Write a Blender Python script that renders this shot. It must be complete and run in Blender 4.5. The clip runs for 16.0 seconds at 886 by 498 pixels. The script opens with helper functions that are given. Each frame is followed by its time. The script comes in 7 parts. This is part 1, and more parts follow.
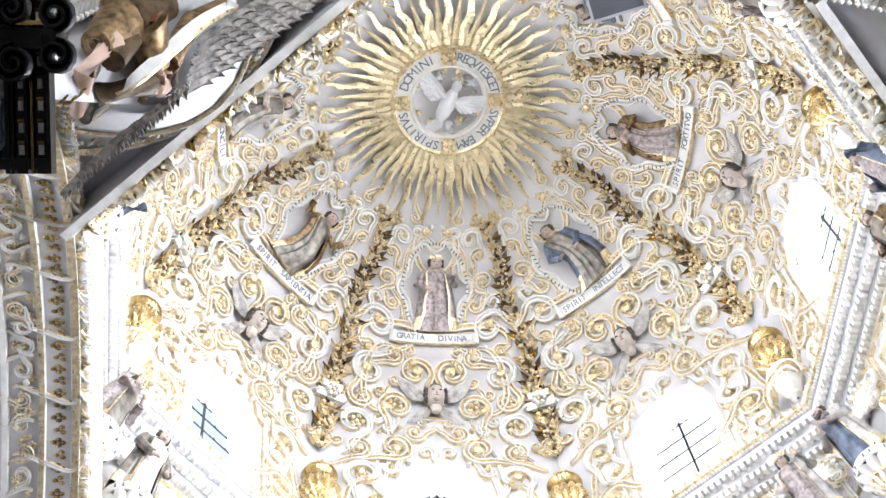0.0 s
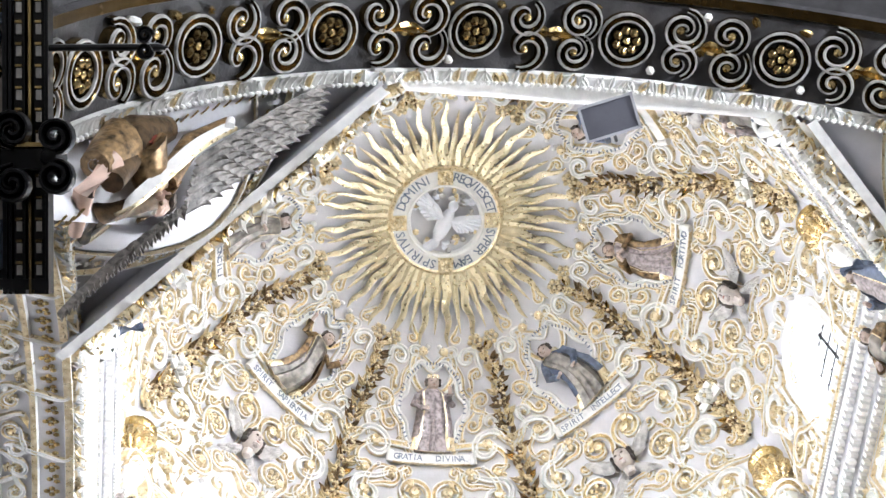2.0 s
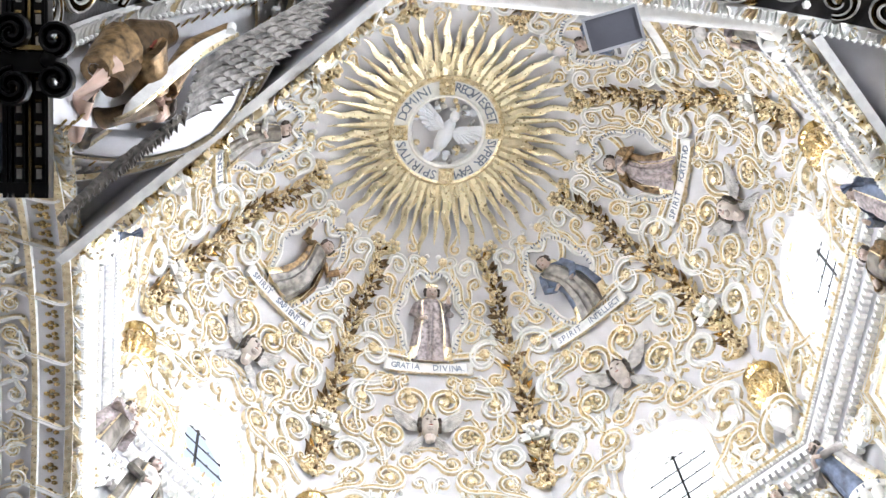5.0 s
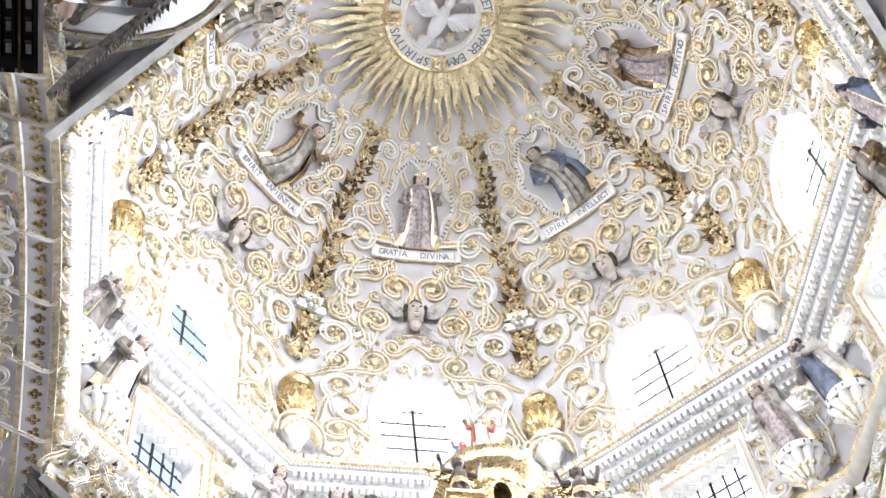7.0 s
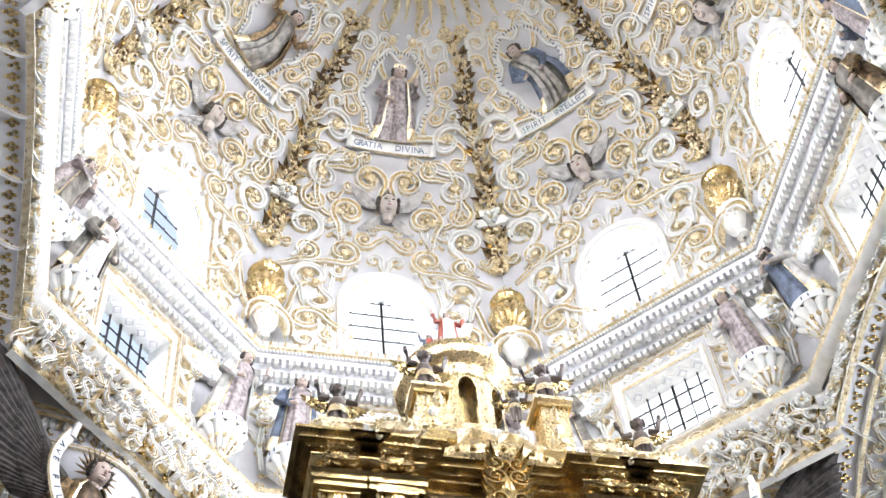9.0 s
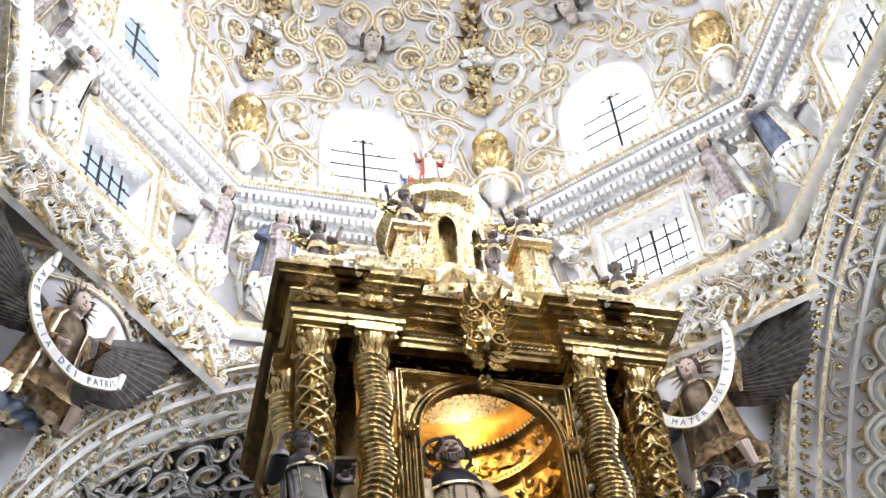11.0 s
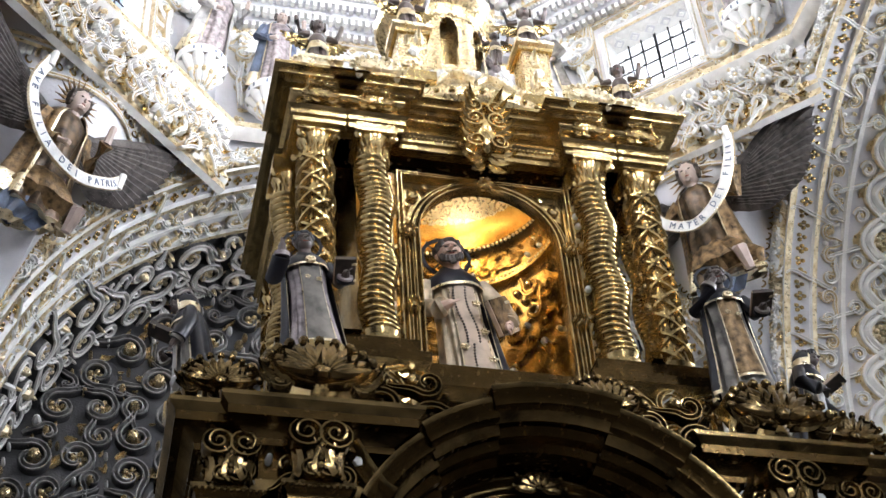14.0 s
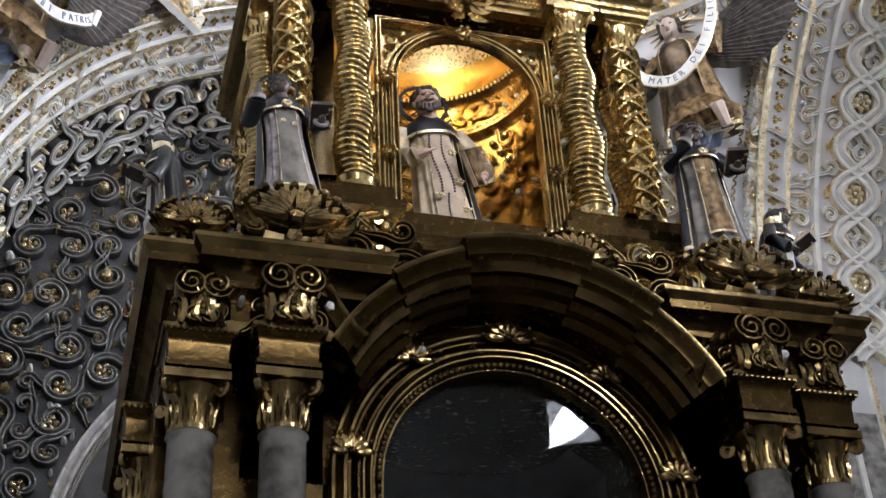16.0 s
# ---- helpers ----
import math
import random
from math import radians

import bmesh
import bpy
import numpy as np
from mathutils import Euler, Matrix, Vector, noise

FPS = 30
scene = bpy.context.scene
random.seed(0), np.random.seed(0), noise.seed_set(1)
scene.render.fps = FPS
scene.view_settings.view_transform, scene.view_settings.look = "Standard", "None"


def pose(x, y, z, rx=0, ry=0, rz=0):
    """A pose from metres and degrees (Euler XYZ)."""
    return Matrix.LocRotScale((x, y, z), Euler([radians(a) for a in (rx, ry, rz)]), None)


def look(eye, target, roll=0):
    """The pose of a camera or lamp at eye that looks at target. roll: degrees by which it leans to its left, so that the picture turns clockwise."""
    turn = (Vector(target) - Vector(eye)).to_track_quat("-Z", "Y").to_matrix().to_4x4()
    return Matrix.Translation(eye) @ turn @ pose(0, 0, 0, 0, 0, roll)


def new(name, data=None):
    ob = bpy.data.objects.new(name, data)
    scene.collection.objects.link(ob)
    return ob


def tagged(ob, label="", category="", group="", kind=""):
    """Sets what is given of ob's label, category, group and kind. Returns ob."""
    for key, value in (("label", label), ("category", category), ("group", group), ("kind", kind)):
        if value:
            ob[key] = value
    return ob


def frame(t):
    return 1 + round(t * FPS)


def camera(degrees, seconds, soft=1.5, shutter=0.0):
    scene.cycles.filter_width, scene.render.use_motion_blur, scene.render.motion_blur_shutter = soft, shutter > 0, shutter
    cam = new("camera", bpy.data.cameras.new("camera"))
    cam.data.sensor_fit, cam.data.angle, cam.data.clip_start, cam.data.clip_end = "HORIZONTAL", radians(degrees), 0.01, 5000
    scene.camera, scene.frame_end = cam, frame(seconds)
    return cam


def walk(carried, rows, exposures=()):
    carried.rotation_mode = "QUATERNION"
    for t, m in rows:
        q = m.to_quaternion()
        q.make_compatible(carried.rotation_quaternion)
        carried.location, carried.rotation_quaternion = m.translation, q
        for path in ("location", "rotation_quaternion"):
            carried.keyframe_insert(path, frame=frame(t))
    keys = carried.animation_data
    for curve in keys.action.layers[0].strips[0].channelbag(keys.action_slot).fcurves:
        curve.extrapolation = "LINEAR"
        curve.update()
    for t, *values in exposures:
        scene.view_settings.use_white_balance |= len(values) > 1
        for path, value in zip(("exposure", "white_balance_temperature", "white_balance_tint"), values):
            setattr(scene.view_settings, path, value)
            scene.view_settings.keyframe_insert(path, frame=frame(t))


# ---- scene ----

# camera: a hand-held tilt from the nave, up to the dome and down to the baldachin
EYE = (-2.53, -6.94, 1.6)
cam = camera(34.05, 16.0)


def aim(yaw, lift, roll):
    a, b = radians(yaw), radians(lift)
    way = Vector((math.sin(a) * math.cos(b), math.cos(a) * math.cos(b), math.sin(b)))
    return look(EYE, Vector(EYE) + way, roll)


PATH = [(0.0, 16.17, 63.72, -11.36), (0.5, 18.73, 67.19, -14.27), (1.0, 19.89, 68.04, -15.03), (1.5, 19.6, 68.42, -14.54),
        (2.0, 19.0, 68.29, -14.12), (2.5, 18.85, 68.15, -13.79), (3.0, 18.73, 67.69, -13.62), (3.2, 18.71, 67.64, -13.54),
        (5.3, 16.76, 64.19, -10.97), (5.5, 16.71, 63.8, -10.84), (6.0, 16.27, 63.24, -10.65), (6.5, 15.74, 61.96, -9.56),
        (7.0, 16.26, 60.41, -8.99), (7.5, 16.06, 59.08, -8.39), (8.0, 16.75, 58.33, -8.58), (8.5, 16.5, 57.24, -7.58),
        (9.0, 17.14, 56.12, -7.27), (9.2, 17.33, 55.63, -7.3), (11.3, 17.19, 48.62, -5.75), (11.5, 17.27, 47.9, -5.79),
        (12.0, 17.16, 46.41, -5.75), (12.5, 16.16, 44.63, -5.07), (13.0, 16.37, 43.74, -4.97), (13.5, 16.21, 42.89, -4.58),
        (14.0, 16.11, 41.96, -4.59), (14.5, 16.25, 40.46, -4.45), (15.0, 16.58, 39.17, -4.36), (15.5, 16.71, 37.83, -3.93),
        (16.0, 16.84, 35.92, -3.36)]
walk(cam, [(t, aim(y, e, r)) for t, y, e, r in PATH],
     exposures=[(0.0, 0.34, 6280, 12), (6.0, 0.29, 6280, 12), (9.0, 0.08, 6280, 12), (12.5, 0.05, 6250, 13), (16.0, 0.0, 6200, 13)])

# daylight: an even bright sky outside, entering by the windows of dome, drum and nave
world = bpy.data.worlds.new("sky")
scene.world = world
world.use_nodes = True
sky = world.node_tree.nodes.new("ShaderNodeTexSky")
sky.sky_type, sky.sun_disc = "NISHITA", False
sky.sun_elevation, sky.sun_rotation = radians(50), radians(250)
world.node_tree.links.new(sky.outputs["Color"], world.node_tree.nodes["Background"].inputs["Color"])
world.node_tree.nodes["Background"].inputs["Strength"].default_value = 0.12


def window_light(name, m, w, h, watts, colour=(0.91, 0.95, 1.0), spread=180):
    lamp = bpy.data.lights.new(name, "AREA")
    lamp.shape, lamp.size, lamp.size_y, lamp.energy, lamp.color = "RECTANGLE", w, h, watts, colour
    lamp.spread = radians(spread)
    ob = new(name, lamp)
    ob.matrix_world = m
    return ob


# ---- materials ----
def material(name, base, rough=0.6, metal=0.0, vary=0.12, scale=6.0, bump=0.0, bump_scale=40.0, tint=None, spec=0.5):
    """A surface with broad staining, fine grain and a little relief."""
    mat = bpy.data.materials.new(name)
    mat.use_nodes = True
    nt = mat.node_tree
    b = nt.nodes["Principled BSDF"]
    b.inputs["Roughness"].default_value, b.inputs["Metallic"].default_value = rough, metal
    b.inputs["Specular IOR Level"].default_value = spec
    coord = nt.nodes.new("ShaderNodeNewGeometry")
    broad = nt.nodes.new("ShaderNodeTexNoise")
    broad.inputs["Scale"].default_value, broad.inputs["Detail"].default_value = scale, 5.0
    fine = nt.nodes.new("ShaderNodeTexNoise")
    fine.inputs["Scale"].default_value, fine.inputs["Detail"].default_value = bump_scale, 3.0
    for n in (broad, fine):
        nt.links.new(coord.outputs["Position"], n.inputs["Vector"])
    ramp = nt.nodes.new("ShaderNodeValToRGB")
    lo = tint if tint else tuple(c * (1 - 2.5 * vary) for c in base)
    hi = tuple(min(1.0, c * (1 + vary)) for c in base)
    ramp.color_ramp.elements[0].position, ramp.color_ramp.elements[0].color = 0.3, (*lo, 1)
    ramp.color_ramp.elements[1].position, ramp.color_ramp.elements[1].color = 0.62, (*hi, 1)
    nt.links.new(broad.outputs["Fac"], ramp.inputs["Fac"])
    nt.links.new(ramp.outputs["Color"], b.inputs["Base Color"])
    mr = nt.nodes.new("ShaderNodeMapRange")
    mr.inputs["To Min"].default_value, mr.inputs["To Max"].default_value = max(0.02, rough - 0.12), min(1.0, rough + 0.12)
    nt.links.new(fine.outputs["Fac"], mr.inputs["Value"])
    nt.links.new(mr.outputs["Result"], b.inputs["Roughness"])
    if bump:
        bp = nt.nodes.new("ShaderNodeBump")
        bp.inputs["Strength"].default_value, bp.inputs["Distance"].default_value = bump, 0.02
        nt.links.new(fine.outputs["Fac"], bp.inputs["Height"])
        nt.links.new(bp.outputs["Normal"], b.inputs["Normal"])
    return mat


GROUND = material("pale_plaster", (0.62, 0.612, 0.635), 0.7, vary=0.06, scale=2.5, bump=0.15, bump_scale=30)
WHITE = material("white_stucco", (0.79, 0.78, 0.755), 0.42, vary=0.05, scale=9, bump=0.22, bump_scale=45)
GOLD = material("gold_leaf", (0.84, 0.74, 0.53), 0.3, metal=0.78, vary=0.06, scale=14, bump=0.3, bump_scale=35, tint=(0.62, 0.48, 0.26))
RAYGOLD = material("sunburst_gilding", (0.66, 0.575, 0.385), 0.3, metal=0.85, vary=0.08, scale=8, bump=0.2, bump_scale=20)
OLDGOLD = material("dark_gilding", (0.56, 0.415, 0.19), 0.2, metal=0.93, vary=0.2, scale=7, bump=0.07, bump_scale=24)
# gilt wood with its shade put into a dark brown base colour
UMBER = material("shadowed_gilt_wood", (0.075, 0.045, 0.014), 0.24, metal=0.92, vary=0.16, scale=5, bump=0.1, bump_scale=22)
# back recess plaster, its shade put into a near-black base colour
DIM = material("shaded_plaster", (0.045, 0.044, 0.046), 0.55, vary=0.25, scale=5, bump=0.3)
# end wall straps, greyed so that the colour carries the same shade
GREYSTRAP = material("shaded_grey_stucco", (0.18, 0.172, 0.165), 0.34, vary=0.3, scale=9, bump=0.25)
MIDGREY = material("mid_grey_stucco", (0.27, 0.26, 0.245), 0.35, vary=0.3, scale=8, bump=0.25)
NEARBLACK = material("near_black_stucco", (0.035, 0.033, 0.035), 0.5, vary=0.3, scale=5, bump=0.3)
BRIGHTGOLD = material("polished_gilding", (0.85, 0.58, 0.2), 0.2, metal=0.95, vary=0.12, scale=5, bump=0.04, bump_scale=14)
PALEGOLD = material("pale_gilding", (0.76, 0.6, 0.34), 0.28, metal=0.85, vary=0.12, scale=10, bump=0.05)
# darker copy of the gilding, its colour carrying the lower storey's shade
LOWGOLD = material("shaded_gilding", (0.2, 0.138, 0.058), 0.2, metal=0.93, vary=0.28, scale=6, bump=0.1, bump_scale=26)
NAVEWALL = material("grey_nave_stucco", (0.22, 0.205, 0.18), 0.6, vary=0.15, scale=2, bump=0.2)
FACE = material("light_painted_face", (0.66, 0.55, 0.48), 0.42, vary=0.05, scale=8)
GREYFACE = material("grey_painted_face", (0.54, 0.48, 0.44), 0.45, vary=0.08, scale=8)
GREYSTONE = material("grey_marble", (0.21, 0.195, 0.175), 0.16, vary=0.32, scale=5, bump=0.03)
SILVER = material("grey_stucco", (0.50, 0.48, 0.46), 0.42, vary=0.2, scale=8, bump=0.25)
FLESH = material("painted_flesh", (0.58, 0.4, 0.31), 0.4, vary=0.08, scale=8)
PALEFLESH = material("pale_painted_flesh", (0.47, 0.37, 0.32), 0.4, vary=0.08, scale=8)
DARKFLESH = material("dark_wood_flesh", (0.10, 0.075, 0.065), 0.35, vary=0.15, scale=8)
HAIR = material("dark_painted_hair", (0.06, 0.045, 0.035), 0.5, vary=0.2, scale=20)
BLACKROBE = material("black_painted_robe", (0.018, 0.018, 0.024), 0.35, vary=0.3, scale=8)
CREAM = material("cream_painted_robe", (0.60, 0.46, 0.34), 0.4, vary=0.12, scale=7)
PALECLOTH = material("gilt_cream_tunic", (0.62, 0.5, 0.34), 0.36, metal=0.3, vary=0.2, scale=9, bump=0.2)
GREYROBE = material("grey_gilt_robe", (0.22, 0.2, 0.175), 0.35, metal=0.3, vary=0.25, scale=10)
BLUE = material("blue_painted_robe", (0.12, 0.15, 0.22), 0.45, vary=0.25, scale=9)
WING = material("dark_painted_wing", (0.075, 0.065, 0.06), 0.45, vary=0.3, scale=14, bump=0.3)
GREYWING = material("grey_brown_painted_wing", (0.24, 0.22, 0.2), 0.45, vary=0.35, scale=10, bump=0.3)
UMBERCLOTH = material("brown_gilt_cloth", (0.10, 0.065, 0.035), 0.35, metal=0.4, vary=0.35, scale=12, bump=0.2)
BRONZE = material("gilt_brown_robe", (0.24, 0.155, 0.075), 0.36, metal=0.5, vary=0.35, scale=16, bump=0.3)
MAUVE = material("grey_mauve_robe", (0.34, 0.29, 0.29), 0.45, metal=0.15, vary=0.25, scale=18, bump=0.2)
IRON = material("black_iron", (0.02, 0.02, 0.022), 0.4, metal=0.6, vary=0.2)
INK = material("blue_grey_lettering", (0.16, 0.2, 0.27), 0.6, vary=0.1)
CLOUD = material("white_dove_plaster", (0.78, 0.80, 0.86), 0.6, vary=0.06, scale=4, bump=0.2, bump_scale=12)
REDPAINT = material("red_painted_cloth", (0.25, 0.05, 0.03), 0.5, vary=0.2)
GREYBOX = material("grey_speaker_cloth", (0.10, 0.10, 0.12), 0.8, vary=0.08, scale=3)
GREYCASE = material("pale_grey_case", (0.42, 0.42, 0.45), 0.5, vary=0.05)
FLOORMAT = material("stone_floor", (0.24, 0.215, 0.19), 0.4, vary=0.15, scale=2, bump=0.1)


def glass(name):
    mat = bpy.data.materials.new(name)
    mat.use_nodes = True
    b = mat.node_tree.nodes["Principled BSDF"]
    b.inputs["Base Color"].default_value = (0.9, 0.93, 0.95, 1)
    b.inputs["Roughness"].default_value = 0.0
    b.inputs["Transmission Weight"].default_value = 1.0
    b.inputs["IOR"].default_value = 1.34
    return mat


GLASS = glass("cabinet_glass")


def bright_sky(name, colour, strength):
    mat = bpy.data.materials.new(name)
    mat.use_nodes = True
    b = mat.node_tree.nodes["Principled BSDF"]
    b.inputs["Base Color"].default_value = (0, 0, 0, 1)
    b.inputs["Emission Color"].default_value, b.inputs["Emission Strength"].default_value = (*colour, 1), strength
    return mat


BRIGHTPANE = bright_sky("bright_pane", (0.92, 0.96, 1.0), 13.0)
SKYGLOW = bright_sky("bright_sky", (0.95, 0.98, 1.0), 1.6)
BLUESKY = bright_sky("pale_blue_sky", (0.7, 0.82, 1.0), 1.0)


# ---- mesh tools ----
class Mesh:
    """Gathers faces with their material, then links them as one object."""

    def __init__(self):
        self.v, self.f, self.m, self.mats = [], [], [], []

    def add(self, verts, faces, mat):
        if mat not in self.mats:
            self.mats.append(mat)
        k, o = self.mats.index(mat), len(self.v)
        self.v.extend(tuple(p) for p in verts)
        for f in faces:
            self.f.append(tuple(i + o for i in f))
            self.m.append(k)
        return self

    def merge(self, other, m=None):
        pts = [m @ Vector(p) for p in other.v] if m is not None else other.v
        for k, mat in enumerate(other.mats):
            if mat not in self.mats:
                self.mats.append(mat)
        o = len(self.v)
        self.v.extend(tuple(p) for p in pts)
        for f, k in zip(other.f, other.m):
            self.f.append(tuple(i + o for i in f))
            self.m.append(self.mats.index(other.mats[k]))
        return self

    def data(self, name, smooth=True):
        me = bpy.data.meshes.new(name)
        me.from_pydata([tuple(p) for p in self.v], [], self.f)
        for mat in self.mats:
            me.materials.append(mat)
        me.polygons.foreach_set("material_index", self.m)
        me.update()
        if smooth:
            me.polygons.foreach_set("use_smooth", [True] * len(self.f))
            me.set_sharp_from_angle(angle=radians(38))
        return me

    def link(self, name, parent=None, m=None, smooth=True, label="", category="", group="", kind=""):
        ob = new(name, self.data(name, smooth))
        if parent is not None:
            ob.parent = parent
        if m is not None:
            ob.matrix_basis = m
        return tagged(ob, label, category, group, kind)


def empty(name, m=None, label="", category="", group="", kind=""):
    ob = new(name)
    if m is not None:
        ob.matrix_basis = m
    return tagged(ob, label, category, group, kind)


def box(me, c, s, mat, m=None):
    x, y, z = (v / 2 for v in s)
    pts = [Vector((c[0] + a * x, c[1] + b * y, c[2] + d * z)) for d in (-1, 1) for a, b in ((-1, -1), (1, -1), (1, 1), (-1, 1))]
    if m is not None:
        pts = [m @ p for p in pts]
    me.add(pts, [(3, 2, 1, 0), (4, 5, 6, 7), (0, 1, 5, 4), (1, 2, 6, 5), (2, 3, 7, 6), (3, 0, 4, 7)], mat)
    return me


def lathe(me, profile, mat, n=20, m=None, flute=0.0, lobes=8, arc=360.0):
    """Turns (radius, height) pairs round the z axis; flute presses lobes into the wall."""
    full = arc >= 360
    cols = n if full else n + 1
    pts = []
    for r, z in profile:
        for i in range(cols):
            a = radians(arc) * i / n
            q = r * (1 + flute * (abs(math.sin(lobes * a / 2)) - 0.6))
            p = Vector((q * math.cos(a), q * math.sin(a), z))
            pts.append(m @ p if m is not None else p)
    faces = []
    for j in range(len(profile) - 1):
        for i in range(n):
            k = (i + 1) % cols
            faces.append((j * cols + i, j * cols + k, (j + 1) * cols + k, (j + 1) * cols + i))
    me.add(pts, faces, mat)
    return me


def ball(me, c, r, mat, n=8, m=None):
    """A rounded lump; r is one radius or three."""
    rx, ry, rz = r if isinstance(r, (tuple, list)) else (r, r, r)
    pts, faces = [], []
    k = max(4, n // 2)
    for j in range(k + 1):
        b = math.pi * j / k - math.pi / 2
        for i in range(n):
            a = 2 * math.pi * i / n
            p = Vector((c[0] + rx * math.cos(b) * math.cos(a), c[1] + ry * math.cos(b) * math.sin(a), c[2] + rz * math.sin(b)))
            pts.append(m @ p if m is not None else p)
    for j in range(k):
        for i in range(n):
            faces.append((j * n + i, j * n + (i + 1) % n, (j + 1) * n + (i + 1) % n, (j + 1) * n + i))
    me.add(pts, faces, mat)
    return me


def moulding(me, path, profile, mat, closed=False, mats=None):
    """Runs an (outward, height) profile along a plan line with mitred corners; outward is to the right of the way."""
    n = len(path)
    P = [Vector(p) for p in path]
    dirs = []
    for i in range(n):
        a = (P[i] - P[i - 1]).normalized() if (closed or i) else None
        b = (P[(i + 1) % n] - P[i]).normalized() if (closed or i < n - 1) else None
        if a is None:
            a = b
        if b is None:
            b = a
        na, nb = Vector((a.y, -a.x)), Vector((b.y, -b.x))
        h = (na + nb)
        h = h / max(0.25, h.dot(na)) if h.length > 1e-6 else na
        dirs.append(h)
    pts = [(P[i].x + dirs[i].x * o, P[i].y + dirs[i].y * o, z) for i in range(n) for o, z in profile]
    k = len(profile)
    strips(me, pts, n, k, mats if mats else [mat] * (k - 1), closed)
    return me


def strips(me, pts, n, k, mats, closed=False):
    """Joins n rows of k points into one sheet with a material for each run."""
    o = len(me.v)
    me.v.extend(tuple(p) for p in pts)
    for j in range(k - 1):
        if mats[j] not in me.mats:
            me.mats.append(mats[j])
        kk = me.mats.index(mats[j])
        for i in range(n if closed else n - 1):
            q = (i + 1) % n
            me.f.append((o + i * k + j, o + q * k + j, o + q * k + j + 1, o + i * k + j + 1))
            me.m.append(kk)


def ribbon(me, pts, ups, profile, mats, closed=False, taper=None):
    """Sweeps an (across, up) profile along 3D points whose surface normals are ups."""
    n, k = len(pts), len(profile)
    P = np.array([tuple(p) for p in pts], float)
    U = np.array([tuple(u) for u in ups], float)
    T = np.roll(P, -1, 0) - np.roll(P, 1, 0)
    if not closed:
        T[0], T[-1] = P[1] - P[0], P[-1] - P[-2]
    S = np.cross(T, U)
    S /= np.maximum(np.linalg.norm(S, axis=1), 1e-9)[:, None]
    w = np.ones(n) if taper is None else np.array(taper)
    rows = [P + S * (a * w)[:, None] + U * (b * np.minimum(1, 0.35 + 0.65 * w))[:, None] for a, b in profile]
    V = np.stack(rows, 1).reshape(-1, 3)
    runs = {}
    for j in range(k - 1):
        runs.setdefault(mats[j], []).extend((i * k + j, ((i + 1) % n) * k + j, ((i + 1) % n) * k + j + 1, i * k + j + 1)
                                            for i in range(n if closed else n - 1))
    o = len(me.v)
    me.v.extend(map(tuple, V))
    for mat, faces in runs.items():
        if mat not in me.mats:
            me.mats.append(mat)
        kk = me.mats.index(mat)
        for f in faces:
            me.f.append(tuple(i + o for i in f))
            me.m.append(kk)
    return me


# ---- the setting: crossing, drum and dome ----
W = 4.15           # half width of the crossing
OCT = W * math.tan(radians(22.5))
ZA = 9.2           # centre of the great arches
RA = 4.15          # their outer radius
Z_DRUM, Z_CORN, Z_SPRING, DOME_H = 12.65, 16.06, 17.16, 4.27


def dome_r(s):
    return W if s < 1.1 else W * math.cos(min(1.0, (s - 1.1) / 6.65) * math.pi / 2)


def dome_at(x, s, lift=0.0):
    """A place on the dome's lining in the panel that faces -y: x metres aside, s metres up from the cornice; with its inward normal."""
    def raw(x, s):
        ph = max(0.0, (s - 1.1) / 6.65) * math.pi / 2
        r = W * math.cos(min(ph, math.pi / 2))
        z = Z_CORN + s if s < 1.1 else Z_SPRING + DOME_H * math.sin(ph)
        k = min(1.0, max(0.0, (s - 1.3) / 2.6))
        th = x / max(r, 0.3)
        th = max(-radians(22.6), min(radians(22.6), th))
        rad = r * ((1 - k) / math.cos(th) + k * 1.035)
        return Vector((rad * math.sin(th), rad * math.cos(th), z))
    p = raw(x, s)
    e = 0.02
    n = (raw(x + e, s) - raw(x - e, s)).cross(raw(x, s + e) - raw(x, max(0, s - e)))
    if n.length < 1e-9:
        n = Vector((0, 0, -1))
    n.normalize()
    if n.dot(Vector((0, 0, Z_SPRING - 1)) - p) < 0:
        n = -n
    return p + n * lift, n


def dome_half(s):
    return dome_r(s) * radians(22.5)


WIN_W, WIN_SPRING, WIN_TOP = 0.53, 1.18, 1.76


def in_window(x, s):
    if s < 0.06 or abs(x) > WIN_W:
        return False
    return s < WIN_SPRING + (WIN_TOP - WIN_SPRING) * math.sqrt(max(0, 1 - (x / WIN_W) ** 2))


dome = empty("dome", label="octagonal white dome covered in gilded scrollwork", category="dome", kind="structure")
panel = Mesh()
NX, NS = 48, 120
grid, nrm = [], []
for j in range(NS + 1):
    s = 7.74 * j / NS
    for i in range(NX + 1):
        q = 2 * i / NX - 1
        grid.append(dome_at(q * dome_half(s) if s > 0 else q * OCT, s)[0])
faces = []
for j in range(NS):
    s = 7.74 * (j + 0.5) / NS
    for i in range(NX):
        x = (2 * (i + 0.5) / NX - 1) * dome_half(s)
        if not in_window(x, s):
            a = j * (NX + 1) + i
            faces.append((a, a + NX + 1, a + NX + 2, a + 1))
panel.add(grid, faces, GROUND)
panel_data = panel.data("dome_panel")
TURN = [pose(0, 0, 0, 0, 0, -45 * k) for k in range(8)]
for k in range(8):
    ob = new("dome_panel", panel_data)
    ob.parent, ob.matrix_basis = dome, TURN[k]


def arch_outline(w, spring, top, n=16):
    return [(w, 0.0)] + [(w * math.cos(math.pi * i / n), spring + (top - spring) * math.sin(math.pi * i / n)) for i in range(n + 1)] + [(-w, 0.0)]


TILT = 5.0   # sky light falls inwards and down


